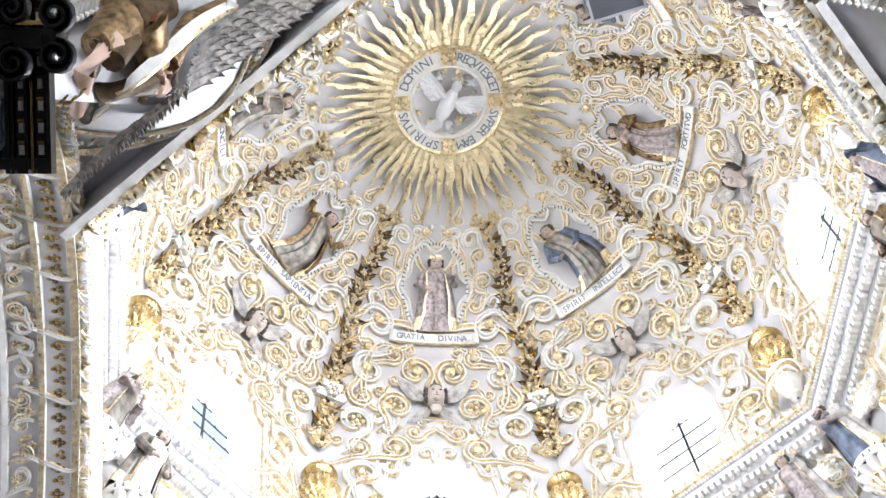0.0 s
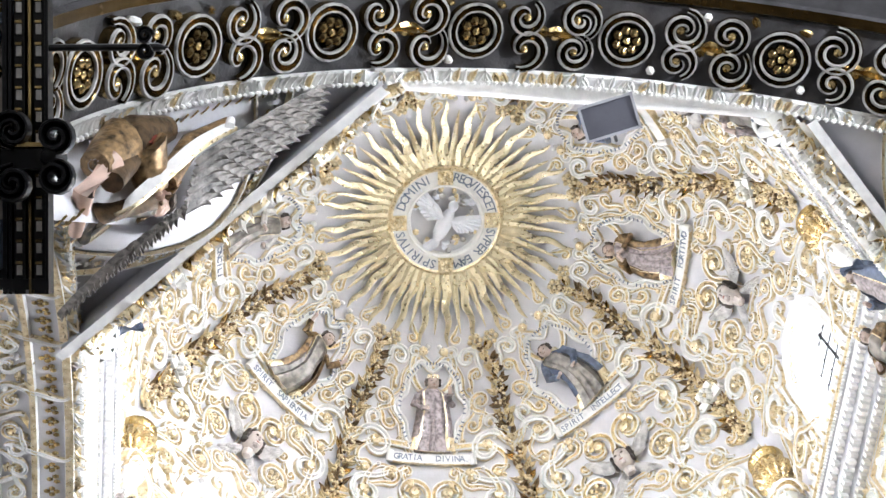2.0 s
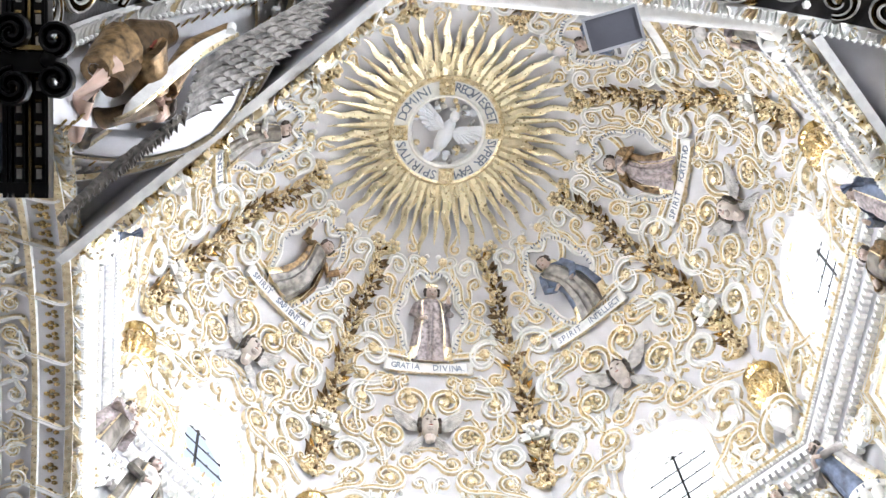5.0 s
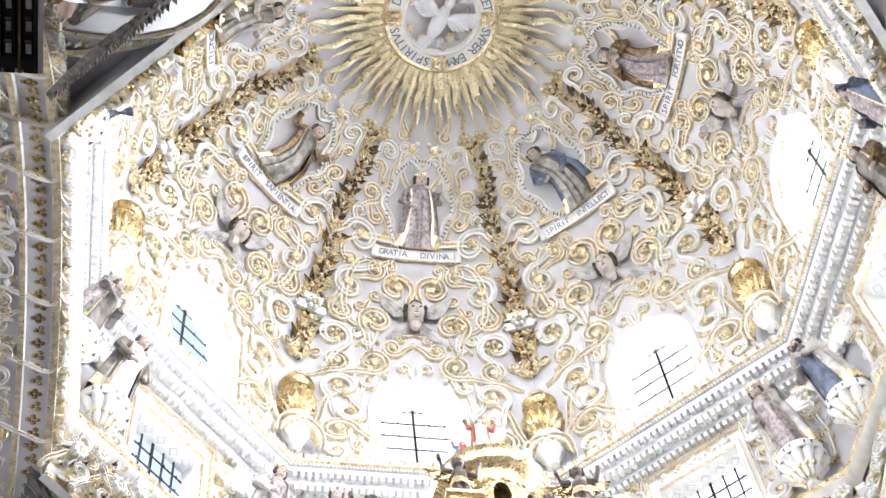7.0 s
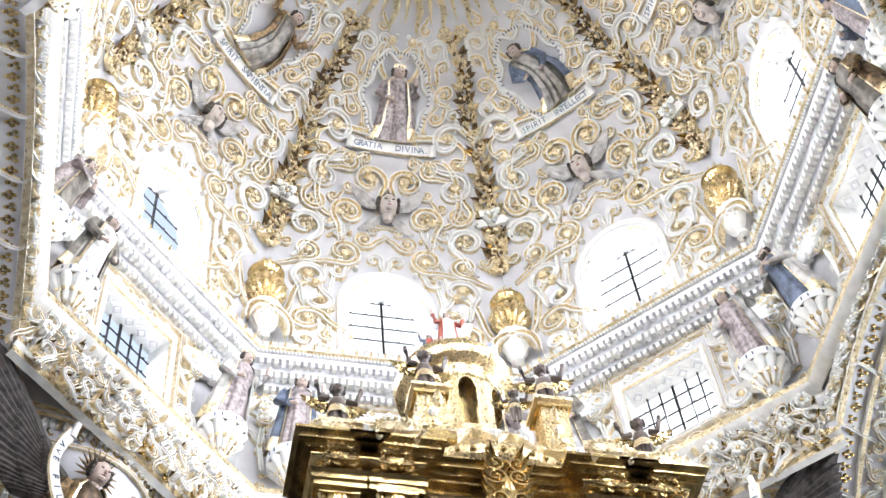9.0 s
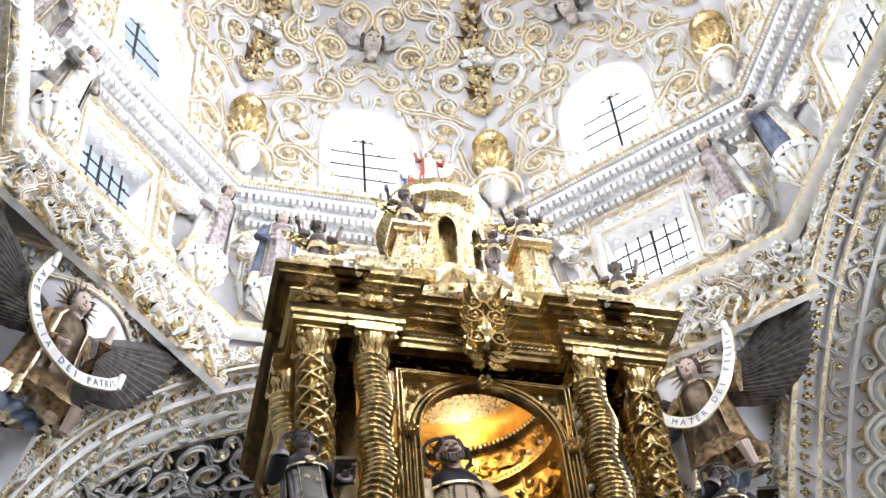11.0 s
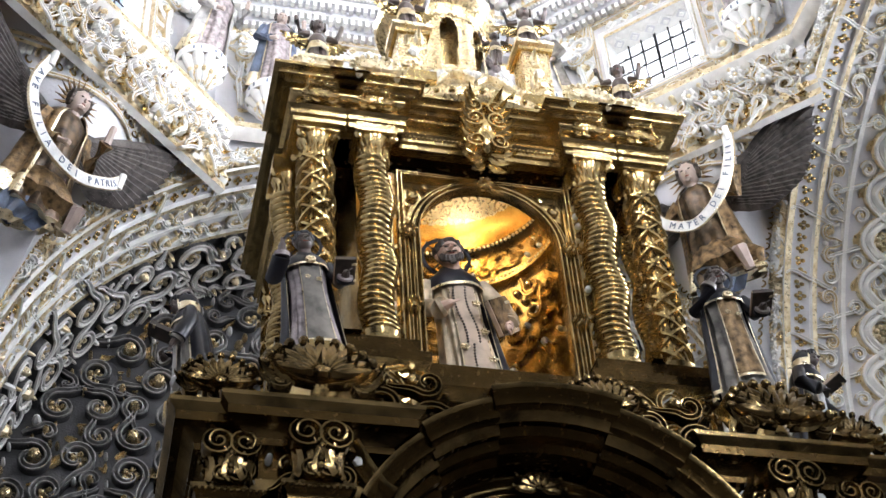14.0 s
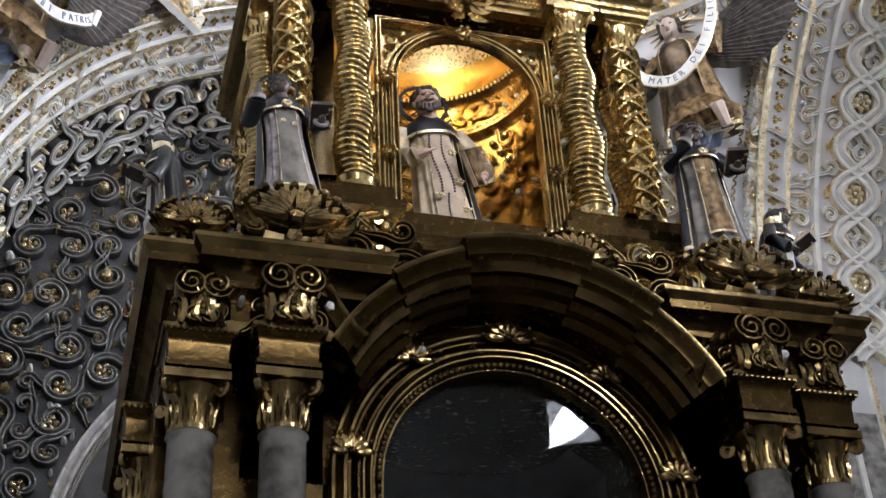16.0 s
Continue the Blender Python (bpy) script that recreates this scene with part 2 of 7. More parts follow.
def lit_window(name, outline, z0, depth, bars_x, bars_z, turn, watts, wall, scallops=0, sky_mat=SKYGLOW):
    """An opening's deep reveal, its iron grille and the daylight behind it, in the side that faces -y, then turned."""
    win = empty(name, turn, "window with an iron grille in a deep stucco reveal", "window", "dome and drum windows", "structure")
    rev = Mesh()
    pts = [p for x, z in outline for p in ((x, min(wall, dome_r(max(0.0, z0 + z - Z_CORN)) + 0.02) if wall == W else wall - 0.01, z0 + z), (x, wall + depth, z0 + z))]
    n = len(outline)
    rev.add(pts, [(2 * i, 2 * i + 1, (2 * ((i + 1) % n)) + 1, 2 * ((i + 1) % n)) for i in range(n)], WHITE)
    rev.link("window_reveal", win)
    hw, top = max(x for x, z in outline), max(z for x, z in outline)
    trim = Mesh()
    if scallops:
        # a row of small shells round the arched head of the reveal
        for i in range(scallops):
            a = math.pi * (i + 0.5) / scallops
            sp = WIN_SPRING - 0.06
            c = (0.985 * hw * math.cos(a), 0, z0 + sp + 0.985 * (top - sp) * math.sin(a))
            for d in (0.1, 0.2, 0.3):
                ball(trim, (c[0], wall + d, c[2]), (0.035, 0.045, 0.035), WHITE, 6)
        for i in range(8):
            for sx in (-1, 1):
                for d in (0.1, 0.2, 0.3):
                    ball(trim, (sx * 0.99 * hw, wall + d, z0 + 0.08 + 0.15 * i), (0.03, 0.045, 0.045), WHITE, 6)
    else:
        # raised diamonds along the soffit of the lintel
        for i in range(5):
            x = -0.8 * hw + 0.4 * hw * i
            m = pose(x, wall + depth * 0.45, z0 + top - 0.005, 180, 0, 0) @ pose(0, 0, 0, 0, 0, 45)
            for q, h, mat in ((0.15, 0.02, WHITE), (0.1, 0.035, GROUND), (0.055, 0.05, WHITE)):
                box(trim, (0, 0, h / 2), (q, q, h), mat, m)
    trim.link("reveal_ornament", win)
    for x in bars_x:
        gr = Mesh()
        box(gr, (x, wall + depth - 0.04, z0 + top / 2), (0.02 if x else 0.034, 0.018, top), IRON)
        gr.link("grille_bar", win)
    for z in bars_z:
        gr = Mesh()
        box(gr, (0, wall + depth - 0.025, z0 + z), (2 * hw, 0.014, 0.016), IRON)
        for i in range(5):
            ball(gr, (hw * (-0.8 + 0.4 * i), wall + depth - 0.035, z0 + z), 0.018, IRON, 6)
        gr.link("grille_rod", win)
    bk = Mesh()
    y = wall + depth + 0.95
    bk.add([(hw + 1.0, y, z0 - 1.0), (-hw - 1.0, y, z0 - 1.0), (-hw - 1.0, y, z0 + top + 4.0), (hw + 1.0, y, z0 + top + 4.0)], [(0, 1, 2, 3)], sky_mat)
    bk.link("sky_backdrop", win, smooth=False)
    window_light("daylight", turn @ pose(0, wall + depth + 0.36, z0 + top / 2 - 0.25, TILT - 90, 0, 0), 2 * hw + 0.1, top + 0.1, watts, spread=100)
    return win


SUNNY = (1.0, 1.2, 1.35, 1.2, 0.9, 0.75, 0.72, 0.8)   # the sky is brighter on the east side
for k in range(8):
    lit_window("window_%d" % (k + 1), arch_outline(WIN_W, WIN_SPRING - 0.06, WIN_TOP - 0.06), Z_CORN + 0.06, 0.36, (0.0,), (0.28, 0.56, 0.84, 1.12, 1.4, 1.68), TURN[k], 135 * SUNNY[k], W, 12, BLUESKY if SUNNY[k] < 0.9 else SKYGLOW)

# drum: eight walls with a square window each
WD = W + 0.27      # the drum stands back behind its cornice
OCTD = WD * math.tan(radians(22.5))
DW, DZ0, DZ1 = 0.52, 14.0, 15.14
drum = empty("drum", label="white and gilt octagonal drum under the dome", category="wall", kind="structure")
xs, zs = [-OCTD, -DW, DW, OCTD], [13.3, DZ0, DZ1, Z_CORN]


def drum_side(foot):
    me = Mesh()
    for i in range(3):
        for j in range(3):
            if (i, j) != (1, 1):
                me.add([(xs[i], WD, zs[j]), (xs[i + 1], WD, zs[j]), (xs[i + 1], WD, zs[j + 1]), (xs[i], WD, zs[j + 1])], [(0, 1, 2, 3)], GROUND)
    row = [(-OCT + 2 * OCT * i / 24) for i in range(25)]
    low = [Z_DRUM - 0.1 if foot else ZA + math.sqrt(4.13 ** 2 - x * x) for x in row]
    me.add([p for x, z in zip(row, low) for p in ((x, W, z), (x, W, 13.36))], [(2 * i, 2 * i + 2, 2 * i + 3, 2 * i + 1) for i in range(24)], GROUND)
    return me.data("drum_wall", False)


side_data, face_data = drum_side(True), drum_side(False)
TILT = 20.0   # the low windows sit deeper under the sky
for k in range(8):
    ob = new("drum_wall", side_data if k % 2 else face_data)
    ob.parent, ob.matrix_basis = drum, TURN[k]
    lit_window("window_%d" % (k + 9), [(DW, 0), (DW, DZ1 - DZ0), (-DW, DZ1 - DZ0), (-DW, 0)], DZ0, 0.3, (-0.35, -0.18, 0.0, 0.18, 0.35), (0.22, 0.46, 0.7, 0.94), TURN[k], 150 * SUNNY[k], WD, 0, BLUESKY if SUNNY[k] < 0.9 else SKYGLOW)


def octagon(a):
    c = a * math.tan(radians(22.5))
    return [(-c, a), (c, a), (a, c), (a, -c), (c, -a), (-c, -a), (-a, -c), (-a, c)]


corn = Mesh()
moulding(corn, octagon(W), [(-0.29, 15.38), (-0.25, 15.44), (-0.25, 15.52), (-0.14, 15.54), (-0.14, 15.66), (-0.02, 15.68), (-0.02, 15.8), (0.07, 15.82), (0.07, 15.9), (0.12, 15.92), (0.15, 15.95), (0.15, 16.05), (0.10, 16.10), (0.0, 16.12)],
         WHITE, True, [WHITE, GOLD, GROUND, GROUND, WHITE, GROUND, GROUND, WHITE, GROUND, GOLD, WHITE, GOLD, WHITE])
cornice = corn.link("dome_cornice", label="white octagonal cornice with gilt edges and dentils", category="cornice", kind="structure")
oc = octagon(W)
LEDGE = [(0.08, 13.18), (0.16, 13.2), (0.22, 13.26), (0.22, 13.34), (-0.3, 13.38)]
for i in range(8):
    low = Mesh()
    p, q = Vector(oc[i]), Vector(oc[(i + 1) % 8])
    if i % 2:
        moulding(low, [p, q], [(-0.03, 12.42), (0.05, 12.44), (0.05, 12.52), (0.09, 12.56), (0.09, 12.62), (0.06, 12.64), (0.06, 13.14)] + LEDGE, WHITE, False,
                 [WHITE, GOLD, WHITE, GOLD, WHITE, GROUND, WHITE, WHITE, WHITE, GOLD, WHITE])
    else:
        moulding(low, [p, q], LEDGE, WHITE, False, [WHITE, WHITE, GOLD, WHITE])
    low.link("drum_cornice", label="white and gilt cornice at the foot of the drum", category="cornice", kind="structure")

# pendentives and the four arched walls
def arch_x(z):
    return math.sqrt(max(0.0, RA * RA - (z - ZA) ** 2)) if z > ZA else RA



def swell(z, a):
    """How far a pendentive swells inwards, so that it meets the drum's foot."""
    want = 5.87 + (4.17 - 5.87) * min(1.0, (z - ZA) / 3.2) ** 0.9
    return max(0.0, (W + a) / math.sqrt(2) - want) / math.sqrt(2)


pend = Mesh()
NZ = 24
pv, pf = [], []
for j in range(NZ + 1):
    z = ZA + 0.01 + (12.97 - ZA) * j / NZ
    a = min(arch_x(z), W)
    for i in range(9):
        q = i / 8
        bul = swell(z, a) * (1 - (2 * q - 1) ** 2)
        pv.append((-W + (W - a) * q + bul, a + (W - a) * q - bul, z))
for j in range(NZ):
    for i in range(8):
        a = j * 9 + i
        pf.append((a, a + 1, a + 10, a + 9))
pend.add(pv, pf, GROUND)
pend_data = pend.data("pendentive")
for k in range(4):
    ob = new("pendentive", pend_data)
    ob.matrix_basis = pose(0, 0, 0, 0, 0, -90 * k)
    tagged(ob, "pale blue-white pendentive with a gilt lace border", "pendentive", "pendentives", "structure")


def arch_wall(k, name, deep):
    """Wall above a great arch with stepped archivolts and a deep soffit, on the side that faces -y."""
    me = Mesh()
    n = 48
    ang = [math.pi * i / n for i in range(n + 1)]

    wide = 1.055 if name == "arch_nave" else 1.0

    def ring(steps, mats):
        pts = [(wide * r * math.cos(a), W + d, ZA + r * math.sin(a)) for a in ang for r, d in steps]
        q = len(steps)
        legs = lambda sx: [(sx * wide * r, W + d, 0) for r, d in steps]
        strips(me, legs(1) + pts + legs(-1), n + 3, q, mats)
    if name == "arch_nave":
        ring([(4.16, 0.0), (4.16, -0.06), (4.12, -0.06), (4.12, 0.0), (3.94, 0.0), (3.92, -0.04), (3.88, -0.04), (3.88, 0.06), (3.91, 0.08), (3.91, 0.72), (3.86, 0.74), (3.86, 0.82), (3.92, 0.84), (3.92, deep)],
             [WHITE, GOLD, WHITE, GROUND, WHITE, WHITE, WHITE, WHITE, NEARBLACK, NEARBLACK, UMBER, NEARBLACK, NEARBLACK])
    else:
        # the back arch's deep soffit has its shade in the DIM colour
        ring([(4.16, 0.0), (4.16, -0.05), (4.13, -0.06), (4.12, 0.0), (3.93, 0.0), (3.92, -0.05), (3.88, -0.05), (3.88, 0.02), (3.91, 0.03), (3.91, 0.25), (3.86, 0.26), (3.86, 0.31), (3.91, 0.32), (3.91, 0.58), (3.86, 0.59), (3.86, 0.64), (3.91, 0.65), (3.91, 0.92), (3.86, 0.93), (3.86, 0.98), (3.91, 0.99), (3.91, deep)],
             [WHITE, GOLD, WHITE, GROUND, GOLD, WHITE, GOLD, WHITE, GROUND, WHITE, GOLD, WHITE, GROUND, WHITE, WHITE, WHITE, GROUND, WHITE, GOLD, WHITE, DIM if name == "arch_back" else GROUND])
    ob = me.link(name, m=pose(0, 0, 0, 0, 0, -90 * k), label="great round arch with white and gilt archivolt bands", category="arch", kind="structure")
    return ob


arch_wall(0, "arch_back", 2.0)
arch_wall(1, "arch_east", 2.0)
arch_wall(2, "arch_nave", 1.1)
arch_wall(3, "arch_west", 2.0)

# end walls behind the arches, nave shell, floor
shell = Mesh()
for k, deep in ((0, 2.0), (1, 2.0), (3, 2.0)):
    m = pose(0, 0, 0, 0, 0, -90 * k)
    y = W + deep
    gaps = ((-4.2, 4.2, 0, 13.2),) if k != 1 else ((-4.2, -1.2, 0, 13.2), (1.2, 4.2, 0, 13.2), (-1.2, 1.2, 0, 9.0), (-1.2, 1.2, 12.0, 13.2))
    for x0, x1, z0, z1 in gaps:
        # the back wall takes the colour that carries its recess's shade
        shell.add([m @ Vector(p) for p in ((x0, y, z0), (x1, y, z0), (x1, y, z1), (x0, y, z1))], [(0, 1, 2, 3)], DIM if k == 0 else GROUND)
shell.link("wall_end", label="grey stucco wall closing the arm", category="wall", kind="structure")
# unseen nave behind the camera, its grey chosen to limit bounce and reflections
nave = Mesh()
n = 24
pts = []
for i in range(n + 1):
    a = math.pi * i / n
    for y in (-W - 1.1, -16.0):
        pts.append((4.14 * math.cos(a), y, ZA + 3.95 * math.sin(a)))
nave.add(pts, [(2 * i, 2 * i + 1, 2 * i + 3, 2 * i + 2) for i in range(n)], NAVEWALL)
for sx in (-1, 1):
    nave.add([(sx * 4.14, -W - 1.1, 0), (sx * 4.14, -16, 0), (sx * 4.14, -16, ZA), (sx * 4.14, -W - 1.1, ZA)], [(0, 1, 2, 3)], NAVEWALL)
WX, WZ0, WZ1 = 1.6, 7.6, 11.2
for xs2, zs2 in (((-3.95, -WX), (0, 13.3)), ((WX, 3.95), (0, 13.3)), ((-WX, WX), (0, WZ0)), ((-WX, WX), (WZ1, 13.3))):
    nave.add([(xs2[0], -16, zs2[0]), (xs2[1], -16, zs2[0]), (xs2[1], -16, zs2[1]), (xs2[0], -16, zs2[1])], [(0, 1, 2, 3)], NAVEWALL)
nave.link("wall_nave", label="plain grey nave walls and barrel vault", category="wall", kind="structure")
fl = Mesh()
fl.add([(-6, -16, 0), (6, -16, 0), (6, 6, 0), (-6, 6, 0)], [(0, 1, 2, 3)], FLOORMAT)
fl.link("floor", label="worn stone floor of the chapel", category="floor", kind="structure")
# the choir window over the entrance, behind the camera: unseen, added for frontal light
nw = empty("window_17", label="unseen tall nave window with an iron grille, added for light", category="window", kind="structure")
me = Mesh()
for i in range(5):
    box(me, (-WX + 2 * WX * i / 4, -15.95, (WZ0 + WZ1) / 2), (0.05, 0.05, WZ1 - WZ0), IRON)
    box(me, (0, -15.94, WZ0 + (WZ1 - WZ0) * i / 4), (2 * WX, 0.04, 0.04), IRON)
me.link("window_grille", nw)
me = Mesh()
me.add([(-2.2, -16.3, WZ0 - 0.5), (2.2, -16.3, WZ0 - 0.5), (2.2, -16.3, WZ1 + 0.5), (-2.2, -16.3, WZ1 + 0.5)], [(0, 1, 2, 3)], SKYGLOW)
me.link("sky_backdrop", nw, smooth=False)
window_light("nave_daylight", look((0, -15.85, (WZ0 + WZ1) / 2), (0, 0, 10.5)), 2 * WX, WZ1 - WZ0, 640)

# the tall window that closes the east arm: unseen, added to light the back arch
ew = empty("window_20", pose(0, 0, 0, 0, 0, -90), "unseen tall window with an iron grille, added in the east arm", "window", "", "structure")
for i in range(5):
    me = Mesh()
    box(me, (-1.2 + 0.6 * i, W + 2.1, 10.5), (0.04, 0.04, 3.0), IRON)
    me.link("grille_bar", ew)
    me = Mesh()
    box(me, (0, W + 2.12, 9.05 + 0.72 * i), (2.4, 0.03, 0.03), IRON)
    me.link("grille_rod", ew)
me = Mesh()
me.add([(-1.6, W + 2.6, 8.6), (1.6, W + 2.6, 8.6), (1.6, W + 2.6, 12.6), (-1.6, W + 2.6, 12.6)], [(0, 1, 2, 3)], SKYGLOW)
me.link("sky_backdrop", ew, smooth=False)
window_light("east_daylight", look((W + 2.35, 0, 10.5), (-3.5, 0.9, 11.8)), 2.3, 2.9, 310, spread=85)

# leaded lights high on both sides of the nave's vault
for nm, sx in (("window_18", 1), ("window_19", -1)):
    lm = look((3.4 * sx, -7.0, 10.3), (0.0, 0.4, 8.5))
    nl = empty(nm, lm, "small leaded light high in the nave vault", "window", "", "structure")
    me = Mesh()
    me.add([(-0.32, -0.4, 0.04), (0.32, -0.4, 0.04), (0.32, 0.4, 0.04), (-0.32, 0.4, 0.04)], [(0, 1, 2, 3)], BRIGHTPANE)
    me.link("sky_backdrop", nl, smooth=False)
    me = Mesh()
    for c, sz in (((0, 0, 0), (0.02, 0.8, 0.02)), ((0, 0.05, 0), (0.64, 0.02, 0.02)), ((-0.35, 0, -0.02), (0.08, 0.9, 0.14)), ((0.35, 0, -0.02), (0.08, 0.9, 0.14)), ((0, -0.44, -0.02), (0.78, 0.08, 0.14)), ((0, 0.44, -0.02), (0.78, 0.08, 0.14))):
        box(me, c, sz, SILVER if sz[2] > 0.1 else IRON)
    me.link("window_frame", nl)
    window_light("nave_side_daylight", look((3.4 * sx, -7.0, 10.2), (-3.4 * sx, -3.4, 12.2)) @ pose(0, 0, -0.12), 0.64, 0.8, 420 if sx > 0 else 60)

# ---- ornament ----
STRAP = [(-1, 0), (-1, 0.8), (-0.85, 1), (-0.5, 1), (0, 0.45), (0.5, 1), (0.85, 1), (1, 0.8), (1, 0)]
GILT_STRAP = [GOLD, WHITE, WHITE, GOLD, GOLD, WHITE, WHITE, GOLD]
WHITE_STRAP = [GOLD, WHITE, WHITE, WHITE, WHITE, WHITE, WHITE, GOLD]
ALL_GOLD = [GOLD] * 8


def strap_profile(w, h):
    return [(a * w, b * h) for a, b in STRAP]


def tendril(p, heading, length, k0, k1, n=22, shape="C", power=3):
    """A plane curve whose bend grows towards its ends: C and S scrolls, or a volute at one end (J)."""
    x, y, a = p[0], p[1], heading
    out = [(x, y)]
    for i in range(n):
        t = (i + 0.5) / n
        if shape == "J":
            k = k0 + (k1 - k0) * t ** power
        else:
            u = 2 * t - 1
            k = k0 + (k1 - k0) * abs(u) ** power
            if shape == "S" and u < 0:
                k = -k
        a += k * length / n
        x += math.cos(a) * length / n
        y += math.sin(a) * length / n
        out.append((x, y))
    return out


def volute(cx, cy, r, a0, turn, turns=1.6, n=22):
    pts = []
    for i in range(n + 1):
        t = i / n
        q = r * (1 - t) ** 0.8 + 0.16 * r * t
        a = a0 + turn * turns * 2 * math.pi * t
        pts.append((cx + q * math.cos(a), cy + q * math.sin(a)))
    return pts


def lay(me, at, line, w, h, mats, taper=True, closed=False):
    """Lays a plane line as a raised strap on a surface given by at(x, y) -> place, normal."""
    pn = [at(x, y) for x, y in line]
    n = len(line)
    tp = [0.45 + 0.55 * min(1, 3.0 * min(i + 1, n - i) / n) for i in range(n)] if taper else None
    ribbon(me, [p for p, _ in pn], [u for _, u in pn], strap_profile(w, h), mats, closed, tp)


def surface_frame(at, x, y):
    p, nrm = at(x, y)
    ex = (at(x + 0.02, y)[0] - at(x - 0.02, y)[0]).normalized()
    ey = nrm.cross(ex)
    return Matrix((ex, ey, nrm)).transposed().to_4x4(), p


def stand_on(at, x, y, turn=0.0):
    """The pose with its z axis out of the surface and its y axis up along it."""
    m, p = surface_frame(at, x, y)
    return Matrix.Translation(p) @ m @ pose(0, 0, 0, 0, 0, turn)


def rosette(me, m, r, mat, heart, petals=6, h=0.4):
    for i in range(petals):
        a = 2 * math.pi * i / petals
        ball(me, (0.6 * r * math.cos(a), 0.6 * r * math.sin(a), 0.2 * r), (0.38 * r, 0.38 * r, h * r), mat, 6, m)
    ball(me, (0, 0, 0.35 * r), (0.3 * r, 0.3 * r, 0.4 * r), heart, 6, m)


def leaf(me, m, length, width, mat, curl=0.5, lobes=3):
    """A lobed acanthus leaf that springs from the origin along y and curls up."""
    n = 7
    pts, faces = [], []
    for i in range(n + 1):
        t = i / n
        wv = width * math.sin(math.pi * min(1, 0.12 + 0.88 * t)) ** 0.7 * (1 - 0.25 * abs(math.sin(lobes * math.pi * t)))
        y, z = length * t, length * (0.1 + curl * t * t * 0.6)
        if t > 0.8:
            z += length * 0.12 * (t - 0.8) * 5
        pts += [(-wv, y - 0.06 * length, z - 0.2 * width), (-0.45 * wv, y, z + 0.22 * width), (0, y, z - 0.02), (0.45 * wv, y, z + 0.22 * width), (wv, y - 0.06 * length, z - 0.2 * width)]
    for i in range(n):
        for j in range(4):
            a = 5 * i + j
            faces.append((a, a + 1, a + 6, a + 5))
    me.add([m @ Vector(p) for p in pts], faces, mat)


def shell(me, m, r, mat, ribs=9, spread=170):
    """A scallop shell fanned in the plane, hollow in front."""
    for i in range(ribs):
        a = radians(90 - spread / 2 + spread * i / (ribs - 1))
        d = Vector((math.cos(a), math.sin(a), 0))
        c = d * (0.55 * r)
        t = m @ Matrix.Translation(c) @ Matrix.Rotation(a, 4, "Z")
        ball(me, (0, 0, 0.12 * r), (0.5 * r, 0.62 * r * spread / 170 / ribs * 2.6, 0.16 * r), mat, 6, t)
        ball(me, (0.48 * r, 0, 0.16 * r), 0.11 * r, mat, 6, t)
    ball(me, (0, 0.04 * r, 0.12 * r), (0.2 * r, 0.16 * r, 0.2 * r), mat, 6, m)


def fill(me, at, inside, bounds, radii, seed, width, height, mats, boss=GOLD, mirror=True, tries=500, leafy=0.3, second=None):
    """Packs a field with volutes, joined by tails, with gilt bosses and leaves; mirrored about x = 0 if asked."""
    rng = random.Random(seed)
    x0, x1, y0, y1 = bounds
    done = []
    for r in radii:
        for _ in range(tries):
            x, y = rng.uniform(x0, x1), rng.uniform(y0, y1)
            if mirror and abs(x) < r * 0.9:
                continue
            if any((x - a) ** 2 + (y - c) ** 2 < (0.93 * (r + q)) ** 2 for a, c, q in done):
                continue
            if not all(inside(x + 0.9 * r * math.cos(k), y + 0.9 * r * math.sin(k)) for k in (0, 1.05, 2.1, 3.14, 4.19, 5.24)):
                continue
            done.append((x, y, r))
    signs = (1, -1) if mirror else (1,)
    for x, y, r in done:
        a0, turn, kind = rng.uniform(0, 6.28), rng.choice((-1, 1)), rng.random()
        ml = mats if second is None or rng.random() < 0.6 else second
        for sg in signs:
            if r > 0.075:
                line = volute(sg * x, y, r * 0.9, a0 if sg > 0 else math.pi - a0, turn * sg, 0.95 if r < 0.14 else 1.2, 14 if r < 0.14 else 20)
                tail = tendril(line[0], math.atan2(line[0][1] - line[1][1], line[0][0] - line[1][0]), r * 1.7, turn * sg * 0.5 / r, -turn * sg * 1.6 / r, 8, "J")
                line = tail[::-1] + line[1:]
                lay(me, at, line, width * (0.7 + 1.1 * r), height * (0.7 + r), ml)
                m = stand_on(at, *line[-1])
                if kind < leafy:
                    rosette(me, m, r * 0.5, boss, boss, 5, 0.6)
                else:
                    ball(me, (0, 0, height * 0.5), (r * 0.36, r * 0.36, height * 1.0), boss, 7, m)
                if kind > 0.45:
                    q = line[len(line) // 2]
                    leaf(me, stand_on(at, q[0], q[1], math.degrees(a0) * sg), r * 0.95, r * 0.36, boss if kind > 0.62 else WHITE, 0.6)
            elif kind < 0.5:
                leaf(me, stand_on(at, sg * x, y - r * 0.5, sg * math.degrees(a0) * 0.4), 2 * r, 0.7 * r, boss, 0.7)
            else:
                ball(me, (0, 0, height * 0.3), (r * 0.7, r * 0.7, height * 0.8), boss if kind < 0.8 else WHITE, 6, stand_on(at, sg * x, y))
    return done


